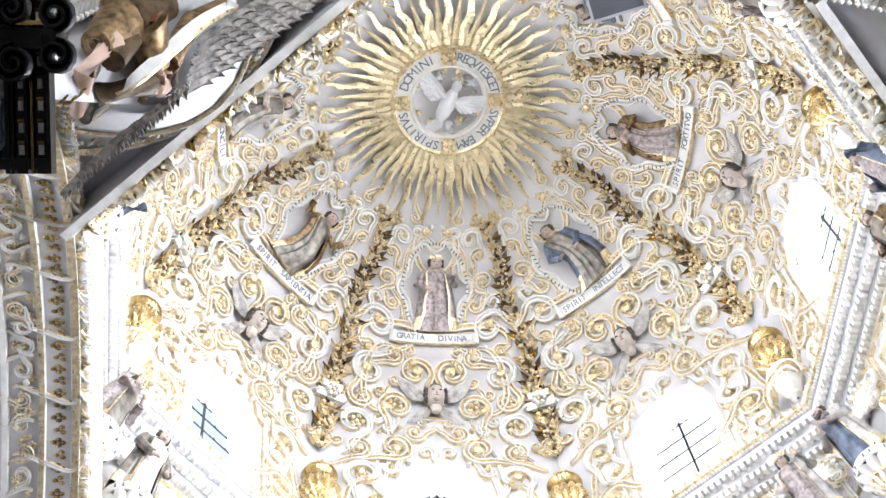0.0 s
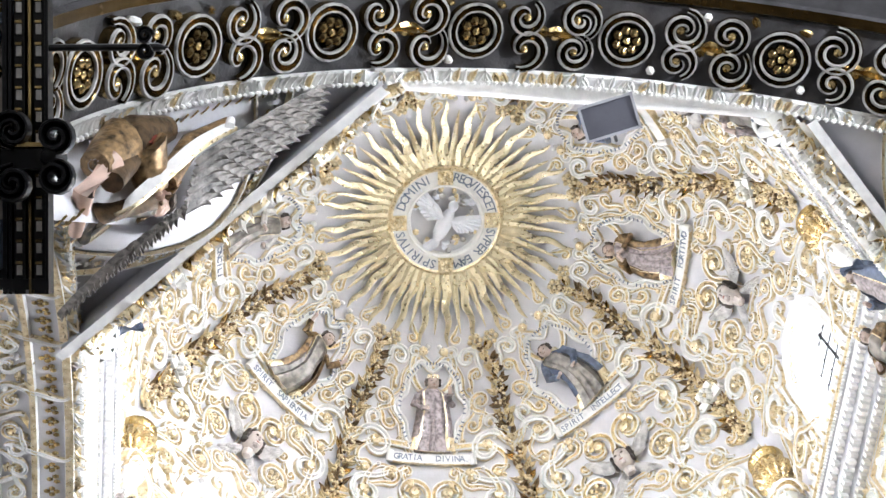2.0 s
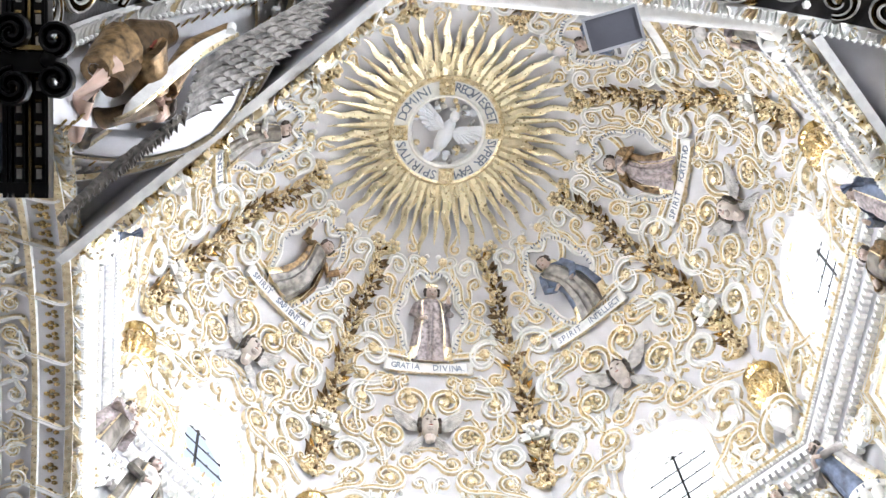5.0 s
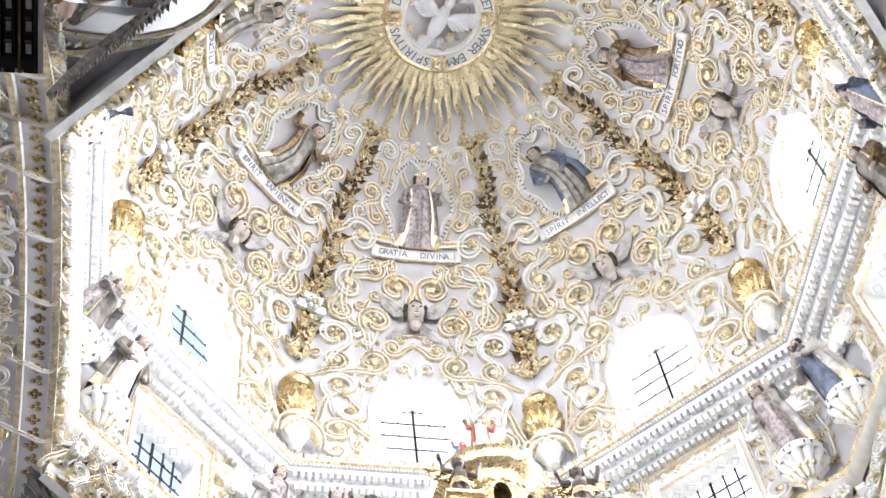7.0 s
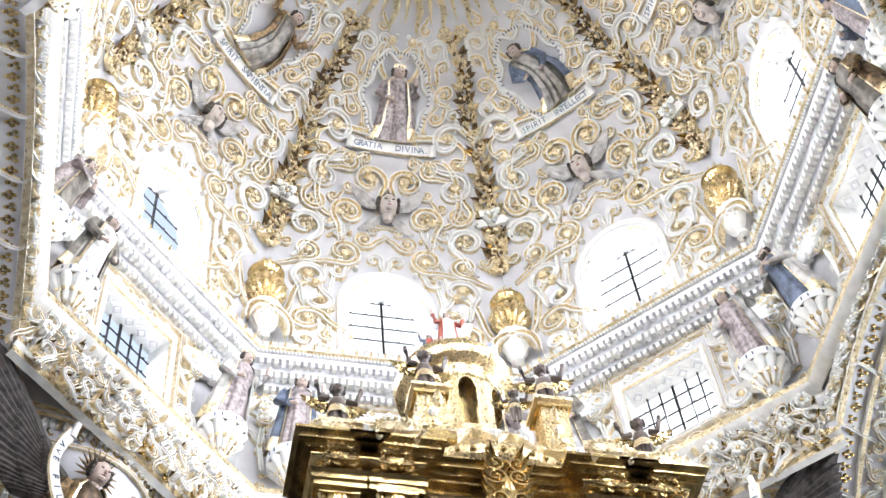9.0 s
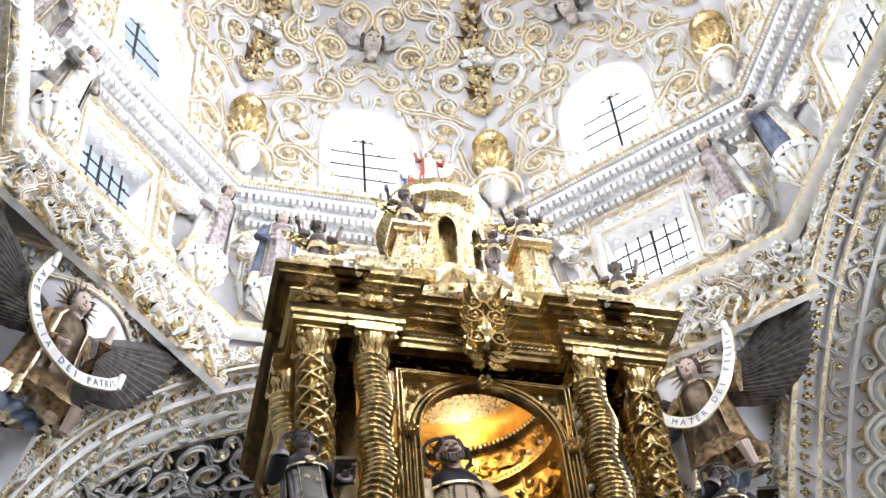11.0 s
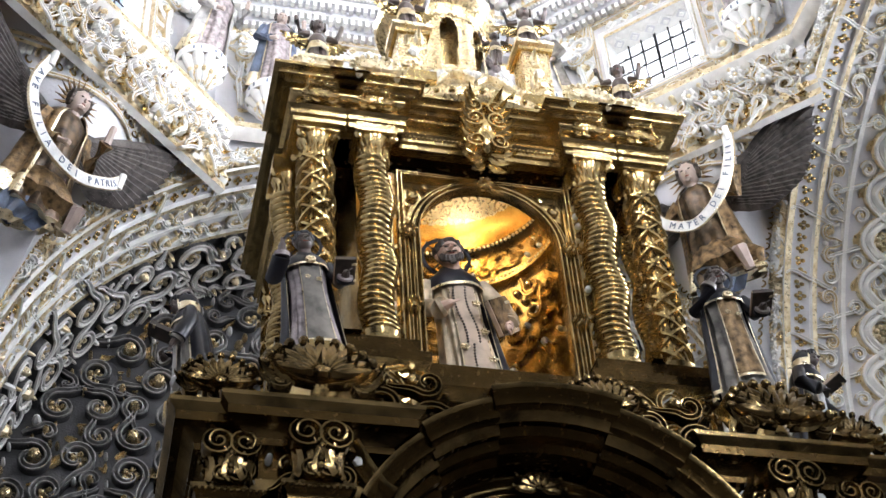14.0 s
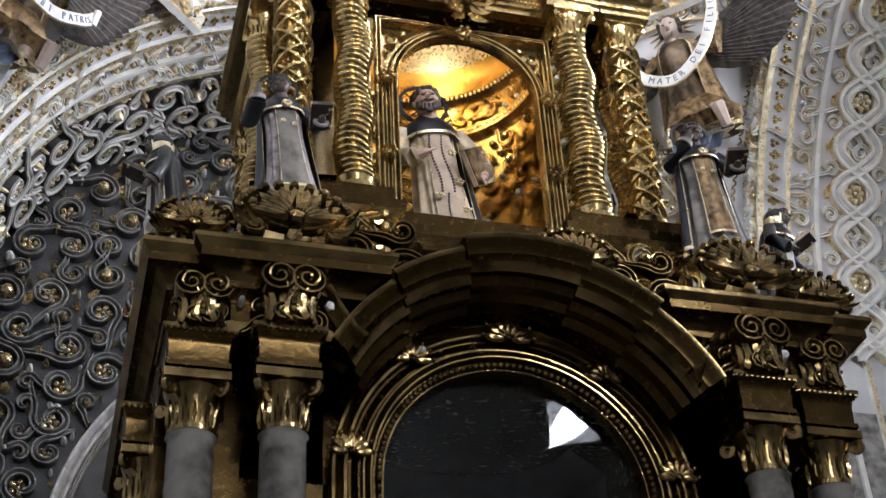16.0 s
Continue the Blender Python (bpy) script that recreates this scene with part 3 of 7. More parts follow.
# ---- figures: each one a single plain mesh ----
def tube(me, pts, radii, mat, n=7):
    """A limb along points."""
    P = [Vector(p) for p in pts]
    out, faces = [], []
    for i, p in enumerate(P):
        d = (P[min(i + 1, len(P) - 1)] - P[max(i - 1, 0)]).normalized()
        u = d.orthogonal().normalized()
        v = d.cross(u)
        out += [p + (u * math.cos(2 * math.pi * k / n) + v * math.sin(2 * math.pi * k / n)) * radii[i] for k in range(n)]
    for i in range(len(P) - 1):
        for k in range(n):
            faces.append((i * n + k, i * n + (k + 1) % n, (i + 1) * n + (k + 1) % n, (i + 1) * n + k))
    out += [P[0], P[-1]]
    a, b = len(out) - 2, len(out) - 1
    for k in range(n):
        faces += [(a, (k + 1) % n, k), (b, (len(P) - 1) * n + k, (len(P) - 1) * n + (k + 1) % n)]
    me.add(out, faces, mat)


def robe(me, rings, mat, folds=9, depth=0.09, n=56, a0=0.0, a1=360.0, seed=1, edge=None):
    """A draped garment: rings of (height, half width, half depth, centre x, centre y); open if a1 - a0 < 360."""
    rng = random.Random(seed)
    ph = [rng.uniform(0, 6.28) for _ in range(4)]
    full = a1 - a0 >= 360
    cols = n if full else n + 1
    top = max(r[0] for r in rings)
    pts = []
    for z, rx, ry, cx, cy in rings:
        f = depth * (1 - 0.75 * z / max(top, 1e-6))
        for i in range(cols):
            a = radians(a0 + (a1 - a0) * i / n)
            k = 1 + f * (math.sin(folds * a + ph[0] + 1.5 * z) + 0.35 * math.sin((folds + 5) * a + ph[1]) + 0.4 * math.sin(3 * a + ph[2] + 3 * z))
            pts.append((cx + rx * k * math.cos(a), cy + ry * k * math.sin(a), z))
    faces, hem = [], []
    for j in range(len(rings) - 1):
        for i in range(n):
            q = (i + 1) % cols
            fc = (j * cols + i, j * cols + q, (j + 1) * cols + q, (j + 1) * cols + i)
            (hem if edge is not None and (j == 0 or (not full and i in (0, n - 1))) else faces).append(fc)
    me.add(pts, faces, mat)
    if hem:
        me.add(pts, hem, edge)


def head(me, c, r, skin, hair, beard=False, tilt=0.0):
    m = Matrix.Translation(c) @ pose(0, 0, 0, 0, 0, tilt)
    ball(me, (0, 0, 0), (0.82 * r, 0.92 * r, 1.12 * r), skin, 12, m)
    ball(me, (0, -0.9 * r, -0.05 * r), (0.13 * r, 0.22 * r, 0.2 * r), skin, 6, m)
    ball(me, (0, -0.72 * r, -0.62 * r), (0.35 * r, 0.3 * r, 0.25 * r), hair if beard else skin, 7, m)
    for sx in (-1, 1):
        ball(me, (0.32 * r * sx, -0.84 * r, 0.18 * r), (0.14 * r, 0.06 * r, 0.07 * r), HAIR, 5, m)
    ball(me, (0, -0.86 * r, -0.38 * r), (0.2 * r, 0.07 * r, 0.05 * r), REDPAINT, 5, m)
    ball(me, (0, 0, -1.1 * r), (0.5 * r, 0.5 * r, 0.6 * r), skin, 8, m)
    for sx in (-1, 1):
        for q in range(3):
            ball(me, (0.82 * r * sx, (0.1 if beard else -0.12) * r, (0.45 - 0.42 * q) * r), (0.22 * r, 0.4 * r, 0.32 * r), hair, 6, m)
    for i in range(11):
        a = math.pi * (i / 10) * 1.3 - 0.15 * math.pi
        ball(me, (0.72 * r * math.cos(a), 0.15 * r + 0.6 * r * math.sin(a), 0.55 * r - 0.35 * r * abs(math.cos(a))), (0.36 * r, 0.36 * r, 0.42 * r), hair, 6, m)
    ball(me, (0, 0.1 * r, 0.75 * r), (0.7 * r, 0.72 * r, 0.5 * r), hair, 8, m)
    if beard:
        for sx in (-1, 0, 1):
            ball(me, (0.4 * r * sx, -0.68 * r + 0.12 * r * abs(sx), -0.75 * r + 0.2 * r * abs(sx)), (0.33 * r, 0.28 * r, 0.4 * r), hair, 6, m)


def feathers(me, root, away, spread, length, count, mat, flat, width=0.07, rows=2):
    """A wing: rows of blades fanned from a root, lying near the plane whose normal is flat."""
    root, away, spread, flat = Vector(root), Vector(away).normalized(), Vector(spread).normalized(), Vector(flat).normalized()
    for q in range(rows):
        for i in range(count):
            t = i / max(1, count - 1)
            d = (away * (1 - 0.75 * t) + spread * (0.1 + 0.9 * t)).normalized()
            L = length * (1 - 0.45 * t) * (1 - 0.38 * q)
            side = flat.cross(d).normalized()
            base = root + away * (0.28 * length * (1 - t)) + flat * (0.012 + 0.02 * q)
            w = width * length
            pts = [base - side * w * 0.5, base + flat * w * 0.35, base + side * w * 0.5]
            for k, ww in ((0.6, 0.75), (0.92, 0.5)):
                p = base + d * (L * k)
                pts += [p - side * w * ww, p + flat * w * 0.4, p + side * w * ww]
            pts.append(base + d * L)
            me.add(pts, [(0, 1, 4, 3), (1, 2, 5, 4), (3, 4, 7, 6), (4, 5, 8, 7), (6, 7, 9), (7, 8, 9)], mat)


def saint(h, gown, cloak, skin, hair, seed=1, arms="bless", beard=False, trim=GOLD, wings=None, crown=False, bare=False, open_cloak=(-52, 232), big=1.0, sway=0.0, drape=0.11):
    """A standing robed figure of height h, facing -y, feet at the origin."""
    me = Mesh()
    rg = random.Random(seed)
    sw = rg.uniform(-0.02, 0.02)
    body = [(-0.01, 0.03, 0.03, 0, 0), (0.0, 0.15, 0.12, 0, 0), (0.05, 0.15, 0.115, 0, 0), (0.25, 0.125, 0.10, sw, 0), (0.45, 0.11, 0.09, sw, -0.01), (0.58, 0.098, 0.08, 0, 0), (0.7, 0.115, 0.085, 0, 0),
            (0.79, 0.12, 0.08, 0, 0), (0.83, 0.085, 0.06, 0, 0), (0.855, 0.035, 0.035, 0, 0)]
    body = [(z, rx, ry, cx + sway * math.sin(4.2 * z), cy) for z, rx, ry, cx, cy in body]
    robe(me, [tuple(v * h for v in r) for r in body], gown, 8, drape, 64, seed=seed, edge=trim)
    if cloak is not None:
        cl = [(0.02, 0.205, 0.15, 0, 0.035), (0.2, 0.19, 0.14, 0, 0.035), (0.45, 0.165, 0.125, 0, 0.03), (0.65, 0.15, 0.11, 0, 0.02), (0.79, 0.14, 0.095, 0, 0.01), (0.835, 0.1, 0.075, 0, 0), (0.86, 0.05, 0.05, 0, 0)]
        cl = [(z, rx, ry, cx + 1.4 * sway * math.sin(4.2 * z), cy) for z, rx, ry, cx, cy in cl]
        robe(me, [tuple(v * h for v in r) for r in cl], cloak, 7, drape, 60, *open_cloak, seed=seed + 3, edge=trim)
    hc = Vector((0, -0.02, 0.925)) * h
    head(me, hc, 0.062 * h * big, skin, hair, beard, rg.uniform(-14, 14))
    A = {"bless": [((0.13, 0, 0.78), (0.19, -0.04, 0.64), (0.16, -0.15, 0.76), (0.155, -0.16, 0.84)), ((-0.13, 0, 0.78), (-0.18, -0.03, 0.62), (-0.1, -0.14, 0.56), (-0.06, -0.17, 0.56))],
         "down": [((0.13, 0, 0.78), (0.18, -0.03, 0.62), (0.12, -0.12, 0.5), (0.09, -0.15, 0.48)), ((-0.13, 0, 0.78), (-0.18, -0.03, 0.62), (-0.1, -0.13, 0.52), (-0.05, -0.16, 0.53))],
         "pray": [((0.13, 0, 0.78), (0.17, -0.04, 0.62), (0.06, -0.14, 0.66), (0.015, -0.16, 0.72)), ((-0.13, 0, 0.78), (-0.17, -0.04, 0.62), (-0.06, -0.14, 0.66), (-0.015, -0.16, 0.72))],
         "raise": [((0.12, 0, 0.78), (0.21, -0.03, 0.72), (0.26, -0.06, 0.85), (0.275, -0.07, 0.95)), ((-0.12, 0, 0.78), (-0.21, -0.03, 0.72), (-0.26, -0.06, 0.85), (-0.275, -0.07, 0.95))]}[arms]
    for arm in A:
        p = [Vector(q) * h for q in arm]
        tube(me, p[:3], [0.042 * h, 0.046 * h, 0.04 * h], skin if bare else (cloak if cloak is not None else gown))
        tube(me, p[2:], [0.022 * h, 0.018 * h], skin)
        ball(me, p[3], (0.022 * h, 0.022 * h, 0.03 * h), skin, 6)
    if crown:
        for k in range(9):
            a = 2 * math.pi * k / 9
            box(me, hc + Vector((0.05 * h * math.cos(a), 0.05 * h * math.sin(a), 0.085 * h)), (0.02 * h, 0.02 * h, 0.05 * h), GOLD)
    if wings is not None:
        for sx in (-1, 1):
            feathers(me, (0.07 * h * sx, 0.09 * h, 0.72 * h), (sx, 0.1, 0.9), (sx, 0.1, -1.0), 0.42 * h, 7, wings, (0, -1, 0), 0.12)
    return me


def lettering(text, size, mat, depth=0.004):
    """Letters as a mesh, centred on the origin in the xy plane."""
    cu = bpy.data.curves.new("letters", "FONT")
    cu.body, cu.size, cu.align_x, cu.align_y, cu.extrude = text, size, "CENTER", "CENTER", depth
    cu.resolution_u = 2
    ob = bpy.data.objects.new("letters", cu)
    scene.collection.objects.link(ob)
    bpy.context.view_layer.update()
    data = bpy.data.meshes.new_from_object(ob.evaluated_get(bpy.context.evaluated_depsgraph_get()))
    bpy.data.objects.remove(ob)
    data.materials.clear()
    data.materials.append(mat)
    return data


# ---- the dome's stucco ----
def at_dome(x, s):
    return dome_at(x, s)


def cartouche_zone(x, s):
    return ((x) / 0.5) ** 2 + ((s - 4.87) / 0.8) ** 2 < 1


def dome_free(x, s):
    hw = dome_half(s)
    if s < 0.08 or s > 6.0 or abs(x) > hw - 0.13:
        return False
    if abs(x) < WIN_W + 0.17 and s < WIN_TOP + 0.22 and in_window(x * WIN_W / (WIN_W + 0.17), max(0.07, s - 0.2)):
        return False
    if cartouche_zone(x, s) or (abs(x) < 0.66 and 3.98 < s < 4.24) or (abs(x) < 0.2 and abs(s - 3.05) < 0.24):
        return False
    if abs(x) > hw - 0.34 and s < 2.1:
        return False
    return s < 5.75 or abs(x) < hw - 0.2


rel = Mesh()
outline = arch_outline(WIN_W + 0.07, WIN_SPRING + 0.02, WIN_TOP + 0.08, 20)
lay(rel, at_dome, [(x, max(0.03, s)) for x, s in outline], 0.075, 0.06, WHITE_STRAP, False)
for sx in (-1, 1):
    lay(rel, at_dome, [(sx * (WIN_W + 0.24), 0.05), (sx * (WIN_W + 0.24), 0.8), (sx * (WIN_W + 0.23), 1.4), (sx * 0.66, 2.0), (sx * 0.36, 2.5), (sx * 0.2, 2.7)], 0.03, 0.05, WHITE_STRAP, False)
    lay(rel, at_dome, [(sx * (WIN_W + 0.36), 0.05), (sx * (WIN_W + 0.36), 0.9), (sx * (WIN_W + 0.34), 1.5), (sx * 0.8, 2.1), (sx * 0.52, 2.7), (sx * 0.45, 3.2)], 0.022, 0.04, WHITE_STRAP, False)
    for line, w in ((tendril((sx * 0.3, 3.72), math.pi / 2 - sx * 1.5, 2.2, sx * 0.6, sx * 9, 30, "C"), 0.055), 
                    (tendril((sx * 0.15, 5.72), math.pi / 2 - sx * 1.2, 0.85, -sx * 2.0, -sx * 14, 22, "C"), 0.05),
                    (tendril((sx * 0.95, 1.5), math.pi / 2 - sx * 0.5, 1.3, sx * 0.5, sx * 14, 24, "S"), 0.045), (tendril((sx * 0.55, 3.9), math.pi / 2 - sx * 0.3, 1.6, -sx * 0.8, -sx * 11, 26, "C"), 0.05)):
        lay(rel, at_dome, line, w, 0.08, GILT_STRAP)
        for e in (line[0], line[-1]):
            ball(rel, (0, 0, 0.05), (0.075, 0.075, 0.07), GOLD, 8, stand_on(at_dome, *e))
fill(rel, at_dome, dome_free, (0.0, 1.7, 0.1, 6.0), (0.27, 0.21, 0.16, 0.12, 0.085, 0.06), 5, 0.05, 0.09, GILT_STRAP, GOLD, True, 620, 0.35, WHITE_STRAP)
rel_data = rel.data("dome_scrollwork")

# cartouche: a scalloped frame with a recessed field
car = Mesh()
pts = []
for i in range(64):
    a = 2 * math.pi * i / 64
    q = 1 + 0.09 * math.cos(6 * a) + 0.05 * math.cos(10 * a)
    pts.append((0.46 * q * math.cos(a), 4.86 + 0.68 * q * math.sin(a)))
lay(car, at_dome, pts, 0.05, 0.085, WHITE_STRAP, False, True)
lay(car, at_dome, [(x * 1.2, 4.86 + (s - 4.86) * 1.16) for x, s in pts], 0.03, 0.06, GILT_STRAP, False, True)
for i in range(0, 64, 4):
    ball(car, (0, 0, 0.07), 0.03, GOLD, 6, stand_on(at_dome, pts[i][0] * 1.1, 4.86 + (pts[i][1] - 4.86) * 1.08))
car_data = car.data("cartouche")

# lettered bars too small to read run round each cartouche
bars = Mesh()
for i in range(3, 62):
    a = 2 * math.pi * i / 64 - math.pi / 2
    if i % 7 == 0:
        continue
    m = stand_on(at_dome, 0.465 * math.cos(a) * 1.02, 4.86 + 0.69 * math.sin(a), math.degrees(a))
    box(bars, (0, 0, 0.092), (0.045, 0.016, 0.008), INK, m)
bars_data = bars.data("cartouche_bars", False)


def banner(w, hgt, sag):
    """A ribbon of painted stucco with rolled ends, bowed along the dome."""
    me = Mesh()
    line = [(-w + 2 * w * i / 18, 4.11 + sag * ((2 * i / 18 - 1) ** 2)) for i in range(19)]
    pn = [at_dome(x, s) for x, s in line]
    ribbon(me, [p + u * 0.09 for p, u in pn], [u for _, u in pn], [(-hgt, -0.05), (-hgt, 0.0), (-hgt * 0.88, 0.025), (hgt * 0.88, 0.025), (hgt, 0), (hgt, -0.05)], [GOLD, GOLD, WHITE, GOLD, GOLD])
    for e in (0, -1):
        m = stand_on(at_dome, *line[e])
        lathe(me, [(0.0, -hgt), (0.05, -hgt), (0.05, hgt), (0.0, hgt)], WHITE, 10, m @ Matrix.Translation((0, 0, 0.1)) @ pose(0, 0, 0, 90, 0, 0))
    return me.data("banner")


banner_data = banner(0.6, 0.082, -0.03)

# cherub head between wings
cher = Mesh()
hd = Mesh()
head(hd, (0, 0, 0), 0.17, GREYFACE, HAIR)
for sx in (-1, 1):
    feathers(cher, (0.09 * sx, 0.02, 0.04), (sx, 0.9, 0), (sx, -0.1, 0), 0.46, 9, SILVER, (0, 0, 1), 0.15)
    feathers(cher, (0.07 * sx, -0.1, 0.04), (sx * 0.9, -0.75, 0), (sx * 0.25, -1, 0), 0.36, 7, SILVER, (0, 0, 1), 0.15)
cher.merge(hd, Matrix.Translation((0, 0.0, 0.14)) @ pose(0, 0, 0, -90, 0, 0))
cher_data = cher.data("cherub_relief")

# fluted gilt urn at each corner, and the garland that climbs from it to the sunburst
urn = Mesh()
lathe(urn, [(0.0, -0.02), (0.17, 0.0), (0.19, 0.06), (0.1, 0.12), (0.08, 0.16), (0.15, 0.2), (0.245, 0.32), (0.27, 0.44), (0.24, 0.55)], PALEGOLD, 84, None, 0.3, 14)
lathe(urn, [(0.22, 0.53), (0.25, 0.56), (0.25, 0.6), (0.2, 0.62), (0.17, 0.68), (0.23, 0.74), (0.25, 0.8), (0.2, 0.84), (0.0, 0.86)], OLDGOLD, 28)
for i in range(8):
    a = i * math.pi / 4
    leaf(urn, Matrix.Translation((0.08 * math.cos(a), 0.08 * math.sin(a), 0.84)) @ pose(0, 0, 0, 0, 0, math.degrees(a) - 90) @ pose(0, 0, 0, 50, 0, 0), 0.22, 0.07, GOLD, 0.7)
urn_data = urn.data("gilt_urn")

gar = Mesh()
rg = random.Random(8)


def at_rib(x, s):
    """The corner between two panels: x aside, s up."""
    p, n = dome_at(dome_half(s) - 0.02, s)
    q, n2 = dome_at(-(dome_half(s) - 0.02), s)
    m = pose(0, 0, 0, 0, 0, -45)
    q, n2 = m @ q, m.to_3x3() @ n2
    n = (n + n2).normalized()
    p = (p + q) / 2
    side = Vector((math.cos(radians(22.5)), -math.sin(radians(22.5)), 0))
    return p + side * x, n


s = 2.1
while s < 5.75:
    big = 1.0 - 0.09 * (s - 2.1)
    m = stand_on(at_rib, rg.uniform(-0.03, 0.03), s, rg.uniform(-25, 25))
    for sx in (-1, 1):
        leaf(gar, m @ pose(0.02 * sx, 0, 0.03, 0, 0, -sx * rg.uniform(40, 85)), 0.24 * big, 0.07 * big, rg.choice((GOLD, GOLD, OLDGOLD, BRONZE)), 0.6)
        leaf(gar, m @ pose(0.02 * sx, 0, 0.02, 0, 0, -sx * rg.uniform(5, 35)), 0.26 * big, 0.06 * big, rg.choice((GOLD, OLDGOLD, BRONZE)), 0.5)
    for _ in range(14):
        ball(gar, (rg.uniform(-0.09, 0.09), rg.uniform(-0.06, 0.06), rg.uniform(0.06, 0.13)), 0.032 * big, GOLD if rg.random() < 0.75 else BRONZE, 6, m)
    s += 0.17
for sx in (-1, 1):
    for e in ((sx * 0.12, 5.82), (sx * 0.14, 3.1)):
        m = stand_on(at_rib, *e)
        rosette(gar, m, 0.13, GOLD, GOLD, 6, 0.6)
m = stand_on(at_rib, 0, 2.9)
box(gar, (0, 0, 0.08), (0.42, 0.12, 0.12), WHITE, m)
box(gar, (0, 0.16, 0.08), (0.3, 0.1, 0.1), WHITE, m)
rosette(gar, m @ pose(0, 0.05, 0.14), 0.12, WHITE, GOLD, 6, 0.6)
gar_data = gar.data("garland")

# the figures of the panels
FIG = [("GRATIA   DIVINA.", MAUVE, MAUVE, PALEFLESH, "bless", 3, True), ("SPIRIT  INTELLECT", GREYROBE, BLUE, PALEFLESH, "down", 4, False), ("SPIRIT  FORTITVD", MAUVE, BRONZE, PALEFLESH, "pray", 5, False),
       ("", GREYROBE, BLUE, PALEFLESH, "down", 6, False), ("", GREYROBE, MAUVE, PALEFLESH, "pray", 7, False), ("", BLUE, GREYROBE, PALEFLESH, "bless", 8, False),
       ("SPIRIT  CONCILI", GREYROBE, SILVER, PALEFLESH, "down", 9, False), ("SPIRIT  SAPIENTIA", GREYROBE, BRONZE, PALEFLESH, "raise", 10, False)]
for k in range(8):
    text, gown, cloak, skin, arms, seed, crowned = FIG[k]
    for nm, data in (("dome_scrollwork", rel_data), ("cartouche_frame", car_data), ("cartouche_lettering", bars_data)):
        ob = new(nm, data)
        ob.parent, ob.matrix_basis = dome, TURN[k]
        if nm == "dome_scrollwork":
            ob["kind"] = "stuff"
    ob = new("banner", banner_data)
    ob.parent, ob.matrix_basis = dome, TURN[k]
    if text:
        n = len(text)
        for i, ch in enumerate(text):
            if ch != " ":
                x = 1.02 * (i / (n - 1) - 0.5)
                tx = new("banner_letter", lettering(ch, 0.125, INK))
                tx.parent = dome
                tx.matrix_basis = TURN[k] @ stand_on(at_dome, x, 4.11 - 0.03 * (x / 0.6) ** 2) @ Matrix.Translation((0, 0, 0.121))
    m = TURN[k] @ stand_on(at_dome, 0, 3.07) @ Matrix.Translation((0, 0, 0.05))
    tagged(new("cherub_relief", cher_data), "carved cherub head between folded wings on the dome", "cherub relief", "cherub heads", "").matrix_basis = m
    fig = saint(1.2, gown, cloak, skin, HAIR, seed, arms, False, GOLD, crown=crowned, big=1.3, sway=(0.07 if k % 2 else -0.05) if k else 0.02, drape=0.2)
    lean = {1: 12, 7: -12, 2: 10, 6: 8}.get(k, 0)
    m = TURN[k] @ stand_on(at_dome, 0, 4.86, lean) @ Matrix.Translation((0, -0.64, 0.14)) @ Matrix.Diagonal((1.22, 0.92, 0.95, 1)) @ pose(0, 0, 0, -90, 0, 0)
    ob = fig.link("relief_figure", None, m, label="painted and gilt robed figure in a dome cartouche", category="statue", group="dome figures")
    m = TURN[k] @ pose(0, 0, 0, 0, 0, -22.5) @ pose(0, 4.28, 16.62, 0, 0, 0)
    tagged(new("gilt_urn", urn_data), "fluted gilt urn on a white corner bracket", "urn", "corner urns").matrix_basis = m @ Matrix.Scale(0.98, 4)
    br = Mesh()
    for sx in (-1, 1):
        lay(br, lambda x, y: (Vector((x, -0.05, y)), Vector((0, -1, 0))), tendril((sx * 0.3, -0.5), math.pi / 2 - sx * 0.2, 0.75, sx * 2.5, sx * 12, 18, "J"), 0.06, 0.16, GILT_STRAP)
    lathe(br, [(0.02, -0.56), (0.09, -0.52), (0.07, -0.45), (0.15, -0.32), (0.19, -0.22), (0.14, -0.14), (0.2, -0.08), (0.23, -0.04), (0.23, 0.0), (0.0, 0.01)], WHITE, 28, None, 0.12, 12)
    if k == 0:
        br_data = br.data("urn_bracket")
    ob = new("urn_bracket", br_data)
    ob.parent, ob.matrix_basis = dome, m
    ob = new("garland", gar_data)
    ob.parent, ob.matrix_basis = dome, TURN[k]

# sunburst round the dove at the crown
ZS = 21.30
sun = empty("sunburst", pose(0, 0, ZS), "gilded sunburst of wavy rays round a lettered medallion", "sunburst")


def crown_z(r):
    return Z_SPRING + DOME_H * math.sqrt(max(0, 1 - (r / (W * 1.035)) ** 2)) - ZS


ray_long, ray_short = Mesh(), Mesh()
for me, r1, wav in ((ray_long, 1.88, 1), (ray_short, 1.72, 0)):
    n = 16
    pts = []
    for i in range(n + 1):
        t = i / n
        r = 0.78 + (r1 - 0.78) * t
        w = (0.085 * (1 - t) ** 0.55 + 0.004) if wav else (0.07 * (1 - t) ** 0.8 + 0.004)
        off = 0.022 * math.sin(t * 5 * math.pi) * wav
        z = crown_z(r) - 0.10 + 0.04 * t
        pts += [(r, off - w, z), (r, off - w * 0.9, z - 0.025), (r, off, z - 0.06 * (1 - 0.5 * t)), (r, off + w * 0.9, z - 0.025), (r, off + w, z)]
    me.add(pts, [(5 * i + j, 5 * i + j + 1, 5 * i + j + 6, 5 * i + j + 5) for i in range(n) for j in range(4)], RAYGOLD)
rl, rs = ray_long.data("ray"), ray_short.data("ray")
